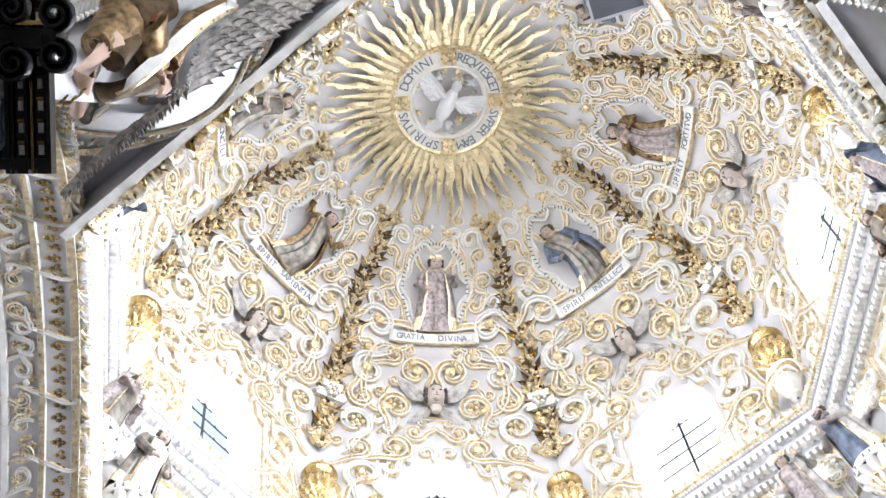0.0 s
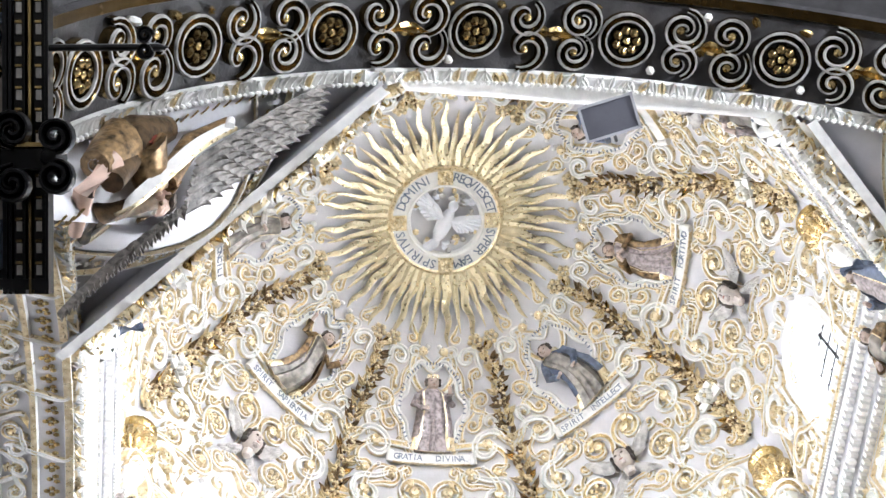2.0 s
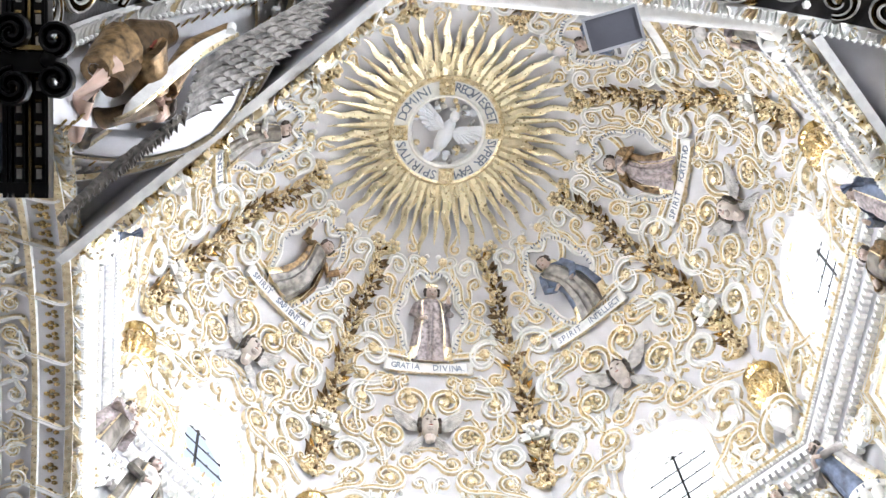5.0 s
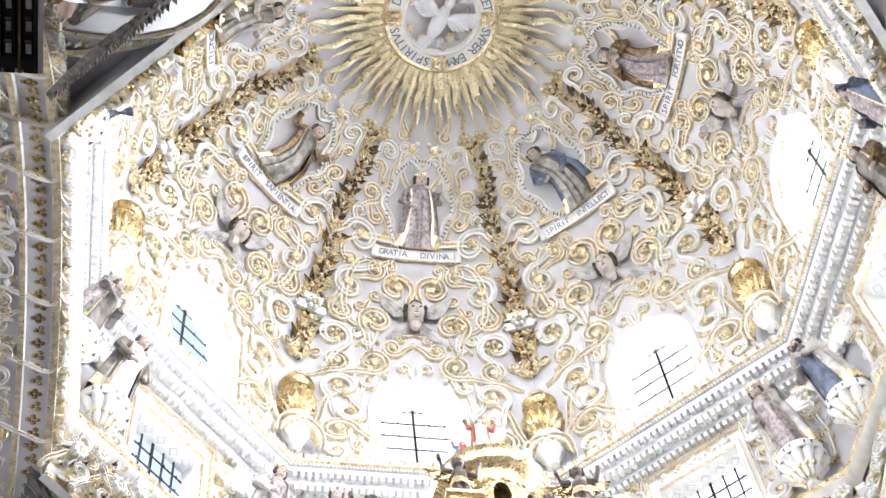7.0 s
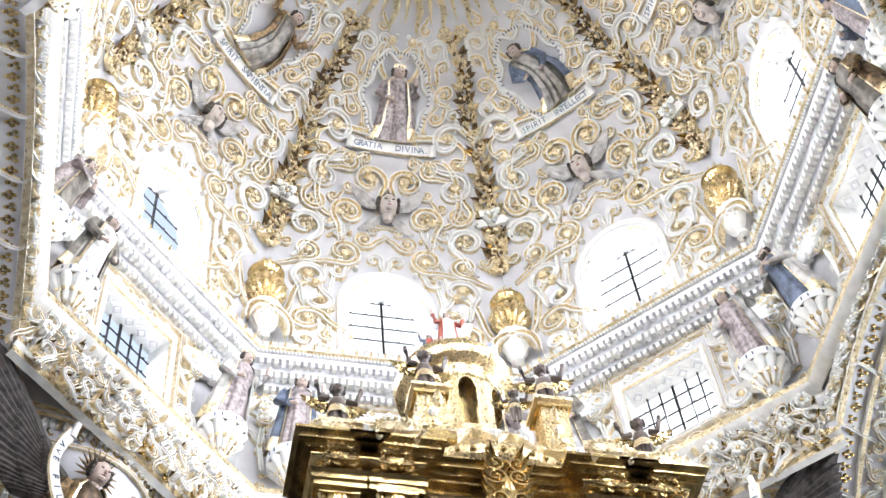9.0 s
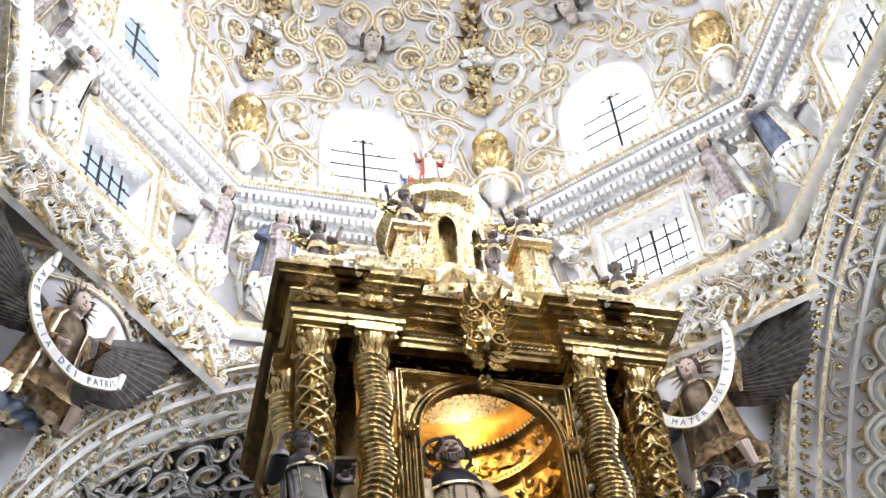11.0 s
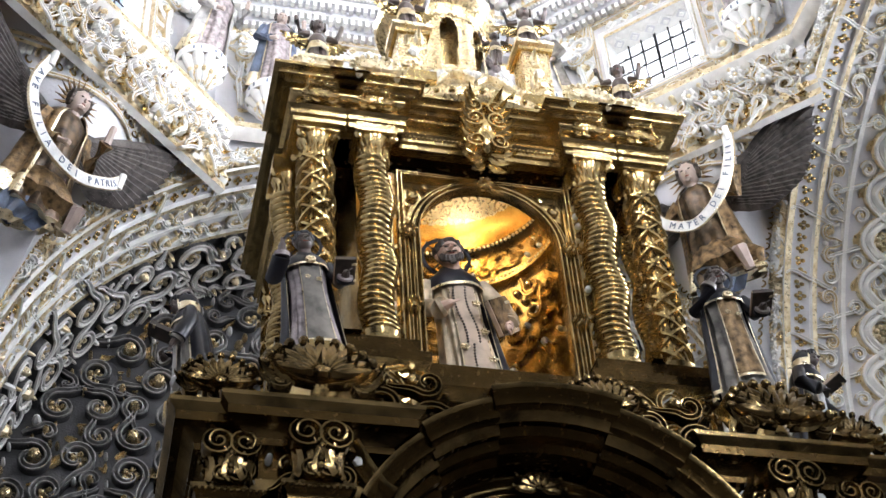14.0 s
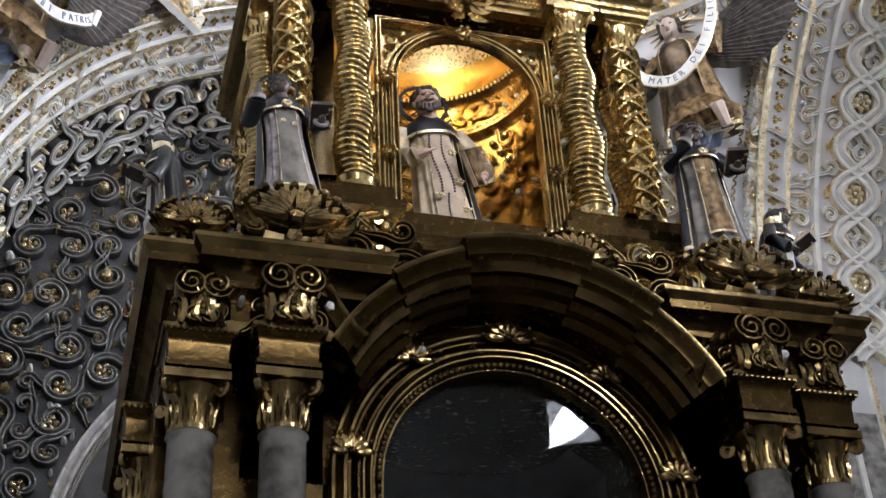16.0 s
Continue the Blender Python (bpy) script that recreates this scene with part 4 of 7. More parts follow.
for i in range(56):
    ob = new("ray", rl if i % 2 else rs)
    ob.parent, ob.matrix_basis = sun, pose(0, 0, 0, 0, 0, 360 * i / 56)
med = Mesh()
zr = crown_z(0.75) - 0.16
lathe(med, [(0.84, zr + 0.1), (0.84, zr - 0.02), (0.80, zr - 0.05), (0.77, zr - 0.03)], GOLD, 64)
lathe(med, [(0.77, zr - 0.03), (0.58, zr - 0.03)], WHITE, 64)
lathe(med, [(0.58, zr - 0.03), (0.55, zr - 0.05), (0.52, zr - 0.03), (0.50, zr + 0.05)], WHITE, 64)
med.link("medallion_ring", sun)
inner = Mesh()
lathe(inner, [(0.52, zr + 0.06), (0.3, zr + 0.09), (0.0, zr + 0.1)], GROUND, 48)
rg = random.Random(3)
for i in range(46):
    a = rg.uniform(0, 6.28)
    r = rg.uniform(0.33, 0.49)
    ball(inner, (r * math.cos(a), r * math.sin(a), zr + 0.04), (rg.uniform(0.03, 0.07), rg.uniform(0.03, 0.07), 0.05), rg.choice((CLOUD, WHITE, SILVER, GOLD)), 7)
inner.link("medallion_field", sun)
dove = Mesh()
dm = pose(0, 0, zr - 0.02, 0, 0, 200) @ Matrix.Scale(1.3, 4)
ball(dove, (0, -0.05, 0), (0.09, 0.22, 0.07), CLOUD, 12, dm)
ball(dove, (0, 0.2, -0.02), (0.055, 0.07, 0.05), CLOUD, 10, dm)
ball(dove, (0, 0.28, -0.02), (0.015, 0.04, 0.015), GOLD, 6, dm)
dv = Mesh()
for sx in (-1, 1):
    feathers(dv, (0.05 * sx, 0.05, 0.02), (sx, 0.55, 0), (sx * 0.7, -0.8, 0), 0.36, 8, CLOUD, (0, 0, -1), 0.14, 3)
feathers(dv, (0.0, -0.2, 0.02), (0.5, -1, 0), (-0.5, -1, 0), 0.24, 6, CLOUD, (0, 0, -1), 0.2, 1)
dove.merge(dv, dm)
dove.link("dove", sun, label="white plaster dove with spread wings")
sq = Mesh()
box(sq, (0, 0, 0), (0.22, 0.22, 0.05), GOLD)
rosette(sq, pose(0, 0, -0.03, 180), 0.1, GOLD, GOLD, 6, 0.5)
sq_data = sq.data("gilt_square", False)
SQ_TURN = 84.0
for i in range(4):
    ob = new("gilt_square", sq_data)
    a = SQ_TURN + 90 * i
    ob.parent, ob.matrix_basis = sun, pose(0.675 * math.cos(radians(a)), 0.675 * math.sin(radians(a)), zr - 0.04, 0, 0, a)
for word, mid, span in (("SPIRITVS", SQ_TURN + 45, 58), ("DOMINI", SQ_TURN + 135, 46), ("REQVIESCET", SQ_TURN + 225, 62), ("SVPER EAM", SQ_TURN + 315, 60)):
    for i, ch in enumerate(word):
        if ch == " ":
            continue
        a = mid + span * (i / (len(word) - 1) - 0.5)
        ob = new("letter", lettering(ch, 0.19, INK, 0.003))
        ob.parent = sun
        # read from below, feet towards the centre
        ob.matrix_basis = pose(0.675 * math.cos(radians(a)), 0.675 * math.sin(radians(a)), zr - 0.036, 0, 0, a) @ pose(0, 0, 0, 180, 0, 90)

# beads and dentils of the dome cornice
den = Mesh()
for i in range(37):
    x = -1.62 + 3.24 * i / 36
    box(den, (x, W + 0.18, 15.5), (0.045, 0.07, 0.08), WHITE)
    box(den, (x + 0.03, W + 0.06, 15.62), (0.05, 0.09, 0.1), WHITE)
    box(den, (x, W - 0.04, 15.77), (0.045, 0.07, 0.09), WHITE)
    leaf(den, pose(x, W - 0.155, 15.95, 90, 0, 0), 0.09, 0.03, GOLD if i % 2 else WHITE, 0.3)
    for k in (0, 1):
        ball(den, (x + 0.045 * k, W - 0.11, 15.91), (0.021, 0.024, 0.024), WHITE, 6)
den_data = den.data("dentils", False)
for k in range(8):
    ob = new("dentils", den_data)
    ob.parent, ob.matrix_basis = cornice, TURN[k]

# ---- drum: window frames, scrollwork and saints on brackets ----
def at_drum(x, z):
    return Vector((x, WD, z)), Vector((0, -1, 0))


def drum_free(x, z):
    if not (13.42 < z < 15.46 and abs(x) < 1.66):
        return False
    if abs(x) < DW + 0.2 and DZ0 - 0.12 < z < DZ1 + 0.26:
        return False
    return not (0.98 < abs(x) < 1.46 and 13.5 < z < 15.3)


dr = Mesh()
lay(dr, at_drum, [(-DW - 0.05, DZ0 - 0.04), (-DW - 0.05, DZ1 + 0.06), (DW + 0.05, DZ1 + 0.06), (DW + 0.05, DZ0 - 0.04)], 0.045, 0.05, WHITE_STRAP, False, True)
lay(dr, at_drum, [(-DW - 0.16, DZ0 - 0.1), (-DW - 0.16, DZ1 + 0.27), (DW + 0.16, DZ1 + 0.27), (DW + 0.16, DZ0 - 0.1)], 0.025, 0.07, GILT_STRAP, False, True)
for i in range(5):
    x = -0.42 + 0.21 * i
    m = stand_on(at_drum, x, DZ1 + 0.165, 45)
    box(dr, (0, 0, 0.02), (0.11, 0.11, 0.04), WHITE, m)
    box(dr, (0, 0, 0.05), (0.06, 0.06, 0.03), GOLD if i % 2 else WHITE, m)
for sx in (-1, 1):
    for z, r in ((14.0, 0.17), (15.1, 0.14)):
        line = volute(sx * (DW + 0.3), z, r, math.pi / 2, sx, 1.8, 26)
        lay(dr, at_drum, line, 0.045, 0.14, WHITE_STRAP)
        ball(dr, (0, 0, 0.1), 0.05, GOLD, 8, stand_on(at_drum, *line[-1]))
fill(dr, at_drum, drum_free, (0.0, 1.66, 13.42, 15.46), (0.19, 0.14, 0.1, 0.07, 0.05), 11, 0.036, 0.09, WHITE_STRAP, GOLD, True, 420, 0.4, GILT_STRAP)
dr_data = dr.data("drum_scrollwork")


def at_frieze(x, z):
    return Vector((x, W - 0.06, z)), Vector((0, -1, -0.15)).normalized()


fr = Mesh()
fill(fr, at_frieze, lambda x, z: abs(x) < 1.64 and 12.52 < z < 13.28, (0.0, 1.64, 12.52, 13.28), (0.12, 0.09, 0.07, 0.055, 0.045, 0.032), 21, 0.028, 0.14, WHITE_STRAP, GOLD, True, 2200, 0.9, GILT_STRAP)
rg = random.Random(77)
for i in range(430):
    x, z = rg.uniform(-1.6, 1.6), rg.uniform(12.5, 13.15)
    leaf(fr, stand_on(at_frieze, x, z, rg.uniform(0, 360)) @ pose(0, 0, 0.02, 4), rg.uniform(0.09, 0.16), rg.uniform(0.035, 0.06), rg.choice((WHITE, WHITE, GOLD, OLDGOLD, SILVER)), rg.uniform(0.5, 0.9))
for i in range(16):
    sg = 1 if i % 2 else -1
    lay(fr, at_frieze, tendril((-1.55 + 0.2 * i, 12.82 - 0.14 * sg), sg * 0.9, 0.62, sg * 1.5, -sg * 20, 24, "S"), 0.026, 0.1, GILT_STRAP)
for i in range(12):
    rosette(fr, stand_on(at_frieze, -1.5 + 3.0 * i / 11, 12.9 + 0.2 * (i % 2)) @ pose(0, 0, 0.1), 0.1, WHITE, GOLD, 7, 0.6)
fr_data = fr.data("foliage_frieze")

# bracket: shell-bottomed console with a lettered ring, and a scallop behind the saint's head
bk = Mesh()
lathe(bk, [(0.02, -0.5), (0.06, -0.48), (0.05, -0.42), (0.12, -0.36), (0.17, -0.26), (0.25, -0.16), (0.275, -0.12)], WHITE, 66, None, 0.22, 11)
lathe(bk, [(0.275, -0.12), (0.29, -0.11), (0.29, 0.0), (0.275, 0.01), (0.0, 0.01)], WHITE, 32)
for i in range(11):
    a = math.pi + math.pi * (i + 0.5) / 11
    leaf(bk, pose(0.1 * math.cos(a), 0.1 * math.sin(a), -0.42, 0, 0, math.degrees(a) - 90) @ pose(0, 0, 0, 58, 0, 0), 0.36, 0.085, (GOLD, WHITE, PALEGOLD)[i % 3], 0.5)
    if i % 3:
        box(bk, (0.293 * math.cos(a), 0.293 * math.sin(a), -0.055), (0.008, 0.018, 0.05), INK, pose(0, 0, 0, 0, 0, 0) @ Matrix.Translation((0.293 * math.cos(a), 0.293 * math.sin(a), -0.055)) @ Matrix.Rotation(a, 4, "Z") @ Matrix.Translation((-0.293 * math.cos(a), -0.293 * math.sin(a), 0.055)))
for i in range(7):
    ball(bk, (0.16 * math.cos(math.pi + i * 0.5), 0.16 * math.sin(math.pi + i * 0.5), -0.25), 0.04, GOLD, 6)
bk_data = bk.data("console")
sh = Mesh()
shell(sh, pose(0, 0, 0, 90, 0, 0), 0.36, WHITE, 13, 210)
for i in range(12):
    a = radians(-7 + 194 * i / 11)
    tube(sh, [(0.1 * math.cos(a), -0.05, 0.1 * math.sin(a)), (0.37 * math.cos(a), -0.07, 0.37 * math.sin(a))], [0.008, 0.016], GOLD, 5)
for sx in (-1, 1):
    lay(sh, lambda x, z: (Vector((x, 0, z)), Vector((0, -1, 0))), volute(sx * 0.3, -0.12, 0.11, 0, -sx, 1.5, 18), 0.03, 0.09, GILT_STRAP)
    lay(sh, lambda x, z: (Vector((x, 0, z)), Vector((0, -1, 0))), [(sx * 0.33, -0.25), (sx * 0.36, -0.6), (sx * 0.32, -1.0)], 0.035, 0.06, WHITE_STRAP)
sh_data = sh.data("shell_niche")
GOWNS = [(MAUVE, BLUE), (GREYROBE, MAUVE), (SILVER, GREYROBE), (MAUVE, SILVER), (BLUE, SILVER), (GREYROBE, BRONZE)]
saints = []
for i, (g, c) in enumerate(GOWNS):
    saints.append(saint(1.1, g, c, PALEFLESH, HAIR, 30 + i, ("bless", "pray", "down")[i % 3], i == 4, GOLD, crown=(i % 2 == 1)).data("saint"))
n = 0
for k in range(8):
    ob = new("drum_scrollwork", dr_data)
    ob["kind"] = "stuff"
    ob.parent, ob.matrix_basis = drum, TURN[k]
    if k % 2:
        ob = new("foliage_frieze", fr_data)
        ob["kind"] = "stuff"
        ob.parent, ob.matrix_basis = drum, TURN[k]
    for x in (-1.22, 1.22):
        m = TURN[k] @ pose(x, WD - 0.3, 14.03)
        c = empty("bracket_console", m, "white and gilt scalloped console with a lettered rim", "bracket", "saints' brackets")
        ob = new("console", bk_data)
        ob.parent = c
        ob = new("shell", sh_data)
        ob.parent, ob.matrix_basis = c, pose(0, 0.26, 1.02)
        st = new("saint_statue", saints[n % 6])
        st.matrix_basis = m @ Matrix.Diagonal((1.3, 1.2, 1, 1)) @ pose(0, -0.02, 0.0, 16, 0, 10 * (1 if x < 0 else -1))
        tagged(st, ("crowned " if n % 2 else "") + "painted wooden saint in mauve and grey robes on a bracket", "statue", "drum saints")
        n += 1

# ---- the great arches: foliage, fleurs, scrolls and knots ----
LEG = 0.22


def arch_line(u, r):
    """Plan line of an arch: u metres along from the foot of one leg; returns x, z and the way outwards."""
    u -= LEG
    if u < 0:
        return r, ZA + u, 1.0, 0.0
    a = u / 3.9
    if a > math.pi:
        return -r, ZA - (u - math.pi * 3.9), -1.0, 0.0
    return r * math.cos(a), ZA + r * math.sin(a), math.cos(a), math.sin(a)


ARC = 2 * LEG + math.pi * 3.9


def at_face(u, q):
    x, z, _, _ = arch_line(u, 4.02 + q)
    return Vector((x, W, z)), Vector((0, -1, 0))


def at_soffit(u, d):
    x, z, ox, oz = arch_line(u, 3.905)
    return Vector((x, W + d, z)), Vector((-ox, 0, -oz))


fol = Mesh()
rg = random.Random(4)
u = 0.08
while u < ARC:
    m = stand_on(at_face, u, 0, 0)
    for sg in (-1, 1):
        leaf(fol, m @ pose(0, rg.uniform(-0.03, 0.03), 0.02, 0, 0, sg * rg.uniform(20, 130)), 0.16, 0.06, rg.choice((GOLD, PALEGOLD, WHITE, WHITE)), 0.9)
    line = volute(u, rg.uniform(-0.03, 0.03), 0.085, rg.uniform(0, 6.3), rg.choice((-1, 1)), 1.3, 12)
    lay(fol, at_face, line, 0.03, 0.13, ALL_GOLD if rg.random() < 0.35 else WHITE_STRAP)
    ball(fol, (0, rg.uniform(-0.04, 0.04), 0.05), 0.03, OLDGOLD, 6, m)
    u += 0.085
fol_data = fol.data("foliage_band")

soff = Mesh()
u = 0.05
i = 0
while u < ARC:
    m = stand_on(at_soffit, u, 0.14)
    for dx, dy in ((0, 0.045), (-0.03, 0), (0.03, 0), (0, -0.04)) if i % 2 else ((0, 0.02), (-0.02, -0.04), (0.03, -0.03)):
        ball(soff, (dx, dy, 0.008), (0.024, 0.032, 0.014), OLDGOLD, 6, m)
    u += 0.125
    i += 1
u = 0.1
i = 0
while u < ARC:
    sg = 1 if i % 2 else -1
    line = tendril((u, 0.45 - sg * 0.09), sg * 0.5, 0.62, sg * 1.5, -sg * 22, 26, "S")
    lay(soff, at_soffit, line, 0.022, 0.05, WHITE_STRAP)
    rosette(soff, stand_on(at_soffit, u + 0.1, 0.45 + sg * 0.07), 0.05, GOLD, GOLD, 5, 0.5)
    u += 0.34
    i += 1
fill(soff, at_soffit, lambda u, d: 0.35 < d < 0.56 and 0 < u < ARC, (0.0, ARC, 0.35, 0.56), (0.1, 0.07, 0.05, 0.035), 92, 0.028, 0.06, WHITE_STRAP, GOLD, False, 1500, 0.8, GILT_STRAP)


def knots(me, at, d0, d1, mats, boss, length):
    mid, half = (d0 + d1) / 2, (d1 - d0) / 2
    period = 1.5
    n = int(length / 0.04)
    for ph in (0, 1):
        line = []
        for i in range(n):
            u = length * i / (n - 1)
            line.append((u, mid + half * 0.62 * math.sin(2 * math.pi * u / (period / 1.5) + ph * math.pi)))
        lay(me, at, line, 0.07, 0.1, mats, False)
    for i in range(int(length / 0.5)):
        u = 0.25 + 0.5 * i
        if i % 2:
            circ = [(u + 0.17 * math.cos(a * 0.3927), mid + 0.17 * math.sin(a * 0.3927)) for a in range(16)]
            lay(me, at, circ, 0.04, 0.07, mats, False, True)
            rosette(me, stand_on(at, u, mid), 0.12, boss, boss, 7, 0.5)
        else:
            for sg in (-1, 1):
                lay(me, at, volute(u + 0.05 * sg, mid + sg * 0.05, 0.11, sg * 1.2, sg, 1.3, 16), 0.026, 0.06, mats)
        for sg in (-1, 1):
            lay(me, at, volute(u + 0.25, mid + sg * half * 0.78, 0.085, sg * 1.6, sg, 1.3, 14), 0.024, 0.05, mats)
            leaf(me, stand_on(at, u + 0.06, mid + sg * half * 0.85, 90), 0.14, 0.05, boss, 0.6)
            ball(me, (0, 0, 0.03), 0.03, boss, 6, stand_on(at, u + 0.25, mid + sg * half * 0.78))


kn, kd = Mesh(), Mesh()
knots(kn, at_soffit, 0.7, 1.42, WHITE_STRAP, GOLD, ARC)
knots(kn, at_soffit, 1.45, 2.0, WHITE_STRAP, OLDGOLD, ARC)
# dimmed strap colours for the shaded depth of the back arch
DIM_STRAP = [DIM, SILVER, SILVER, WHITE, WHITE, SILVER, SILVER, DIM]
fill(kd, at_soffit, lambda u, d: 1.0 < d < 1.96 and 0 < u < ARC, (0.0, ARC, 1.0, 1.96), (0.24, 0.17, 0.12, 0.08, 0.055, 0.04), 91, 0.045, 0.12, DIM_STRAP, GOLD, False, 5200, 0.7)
fill(kd, at_soffit, lambda u, d: 0.67 < d < 0.91 and 0 < u < ARC, (0.0, ARC, 0.67, 0.91), (0.11, 0.08, 0.055, 0.035), 93, 0.03, 0.07, WHITE_STRAP, GOLD, False, 1800, 0.7, GILT_STRAP)
soff_data, kn_data, kd_data = soff.data("soffit_ornament"), kn.data("knot_band"), kd.data("knot_band")
nav = Mesh()
DARK_STRAP = [LOWGOLD, MIDGREY, MIDGREY, LOWGOLD, LOWGOLD, MIDGREY, MIDGREY, LOWGOLD]


def at_nave(u, d):
    x, z, ox, oz = arch_line(u, 3.905)
    return Vector((x * 1.055, W + d, z)), Vector((-ox, 0, -oz))


# rosettes in rings, with scrolls running between them
rg = random.Random(19)
ROSES = [0.5 + 1.22 * i for i in range(int(ARC / 1.22))]
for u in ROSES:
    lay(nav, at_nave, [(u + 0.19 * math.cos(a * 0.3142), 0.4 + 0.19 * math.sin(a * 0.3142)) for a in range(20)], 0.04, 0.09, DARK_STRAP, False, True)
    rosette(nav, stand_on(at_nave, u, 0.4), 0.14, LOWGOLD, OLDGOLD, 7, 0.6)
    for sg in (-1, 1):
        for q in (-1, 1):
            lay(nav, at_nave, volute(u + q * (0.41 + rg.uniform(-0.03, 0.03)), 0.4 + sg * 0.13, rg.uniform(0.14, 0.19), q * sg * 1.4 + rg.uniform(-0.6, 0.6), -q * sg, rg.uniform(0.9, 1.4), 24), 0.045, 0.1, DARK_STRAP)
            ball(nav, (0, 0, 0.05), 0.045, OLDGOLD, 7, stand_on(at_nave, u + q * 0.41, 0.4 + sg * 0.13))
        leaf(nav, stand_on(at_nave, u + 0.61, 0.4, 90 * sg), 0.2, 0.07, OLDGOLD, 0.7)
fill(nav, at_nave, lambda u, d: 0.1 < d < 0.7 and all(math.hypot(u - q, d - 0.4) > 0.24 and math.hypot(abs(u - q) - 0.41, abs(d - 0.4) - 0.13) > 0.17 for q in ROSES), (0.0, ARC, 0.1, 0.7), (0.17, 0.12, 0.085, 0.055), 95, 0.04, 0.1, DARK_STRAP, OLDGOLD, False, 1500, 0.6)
# leafy white edging towards the crossing
u = 0.05
rg = random.Random(14)
while u < ARC:
    leaf(nav, stand_on(at_nave, u, -0.02, rg.uniform(-40, 40)) @ pose(0, 0, 0.03), 0.12, 0.04, WHITE if rg.random() < 0.7 else GOLD, 0.6)
    ball(nav, (0, 0, 0.05), 0.022, WHITE, 6, stand_on(at_nave, u + 0.03, -0.03))
    u += 0.06
for nm, k in (("arch_back", 0), ("arch_east", 1), ("arch_west", 3), ("arch_nave", 2)):
    host = bpy.data.objects[nm]
    if k != 2:
        ob = new("foliage_band", fol_data)
        ob.parent = host
        ob["kind"] = "stuff"
    if k != 2:
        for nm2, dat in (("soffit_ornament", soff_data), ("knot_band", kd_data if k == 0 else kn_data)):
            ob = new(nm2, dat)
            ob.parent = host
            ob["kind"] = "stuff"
    else:
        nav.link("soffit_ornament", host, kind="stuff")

# impost cornices under the springing of the great arches, on plain grey piers
for nm, k in (("arch_back", 0), ("arch_east", 1), ("arch_west", 3)):
    for sx in (-1, 1):
        me = Mesh()
        moulding(me, [(sx * 4.3, W), (sx * 3.92, W), (sx * 3.92, W + 2.0)] if sx > 0 else [(-3.92, W + 2.0), (-3.92, W), (-4.3, W)],
                 [(0.0, 8.4), (0.05, 8.42), (0.05, 8.5), (0.02, 8.52), (0.02, 8.7), (0.08, 8.74), (0.08, 8.8), (0.16, 8.86), (0.16, 8.92), (0.2, 8.96), (0.0, 8.98)], MIDGREY)
        me.link("impost_cornice", bpy.data.objects[nm])
        me = Mesh()
        box(me, (sx * 4.1, W + 0.98, 4.2), (0.42, 2.02, 8.4), MIDGREY)
        me.link("pier_facing", bpy.data.objects[nm])

# scrolls over the dark end wall behind the baldachin, in greys darkened for its shade
def at_end(x, z):
    return Vector((x, W + 1.99, z)), Vector((0, -1, 0))


en = Mesh()
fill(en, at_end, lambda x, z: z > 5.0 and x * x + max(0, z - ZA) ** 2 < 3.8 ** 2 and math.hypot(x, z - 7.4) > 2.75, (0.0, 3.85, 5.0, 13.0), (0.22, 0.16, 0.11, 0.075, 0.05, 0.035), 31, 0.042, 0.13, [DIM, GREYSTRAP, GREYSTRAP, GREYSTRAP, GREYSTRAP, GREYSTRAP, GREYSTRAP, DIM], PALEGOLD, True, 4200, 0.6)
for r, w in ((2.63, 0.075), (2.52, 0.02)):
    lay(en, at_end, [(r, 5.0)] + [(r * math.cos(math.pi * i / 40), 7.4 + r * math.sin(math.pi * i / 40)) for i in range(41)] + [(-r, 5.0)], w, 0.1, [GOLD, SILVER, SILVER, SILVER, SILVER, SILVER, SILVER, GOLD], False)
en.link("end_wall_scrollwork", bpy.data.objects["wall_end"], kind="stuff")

# ---- pendentive borders and angels ----
def at_pend(t, z):
    a = min(arch_x(z), W - 0.02)
    q = t
    bul = swell(z, a) * (1 - (2 * q - 1) ** 2)
    p = Vector((-W + (W - a) * q + bul, a + (W - a) * q - bul, z))
    return p, Vector((1, -1, -0.12)).normalized()


lace = Mesh()
for i in range(34):
    z = 9.6 + 3.0 * i / 33
    for t in (0.0, 1.0):
        p, nrm = at_pend(t, z)
        span = max(0.05, (at_pend(1, z)[0] - at_pend(0, z)[0]).length)
        q = 0.07 / span
        p, nrm = at_pend(q if t == 0 else 1 - q, z)
        m = Matrix.Translation(p) @ nrm.to_track_quat("Z", "Y").to_matrix().to_4x4()
        lathe(lace, [(0.03, 0.0), (0.03, 0.012), (0.045, 0.012), (0.045, 0.0)], OLDGOLD, 10, m)
for i in range(18):
    p, nrm = at_pend((i + 0.5) / 18, 12.42)
    m = Matrix.Translation(p) @ nrm.to_track_quat("Z", "Y").to_matrix().to_4x4()
    lathe(lace, [(0.03, 0.0), (0.03, 0.012), (0.045, 0.012), (0.045, 0.0)], OLDGOLD, 10, m)
for z, w, h in ((12.56, 0.05, 0.07), (12.34, 0.025, 0.04)):
    lay(lace, at_pend, [(i / 24, z) for i in range(25)], w, h, GILT_STRAP, False)
for i in range(40):
    p, nrm = at_pend((i + 0.5) / 40, 12.47)
    leaf(lace, Matrix.Translation(p) @ nrm.to_track_quat("Z", "Y").to_matrix().to_4x4() @ pose(0, -0.05, 0.02), 0.13, 0.04, WHITE if i % 3 else GOLD, 0.4)
lace_data = lace.data("lace_border", False)
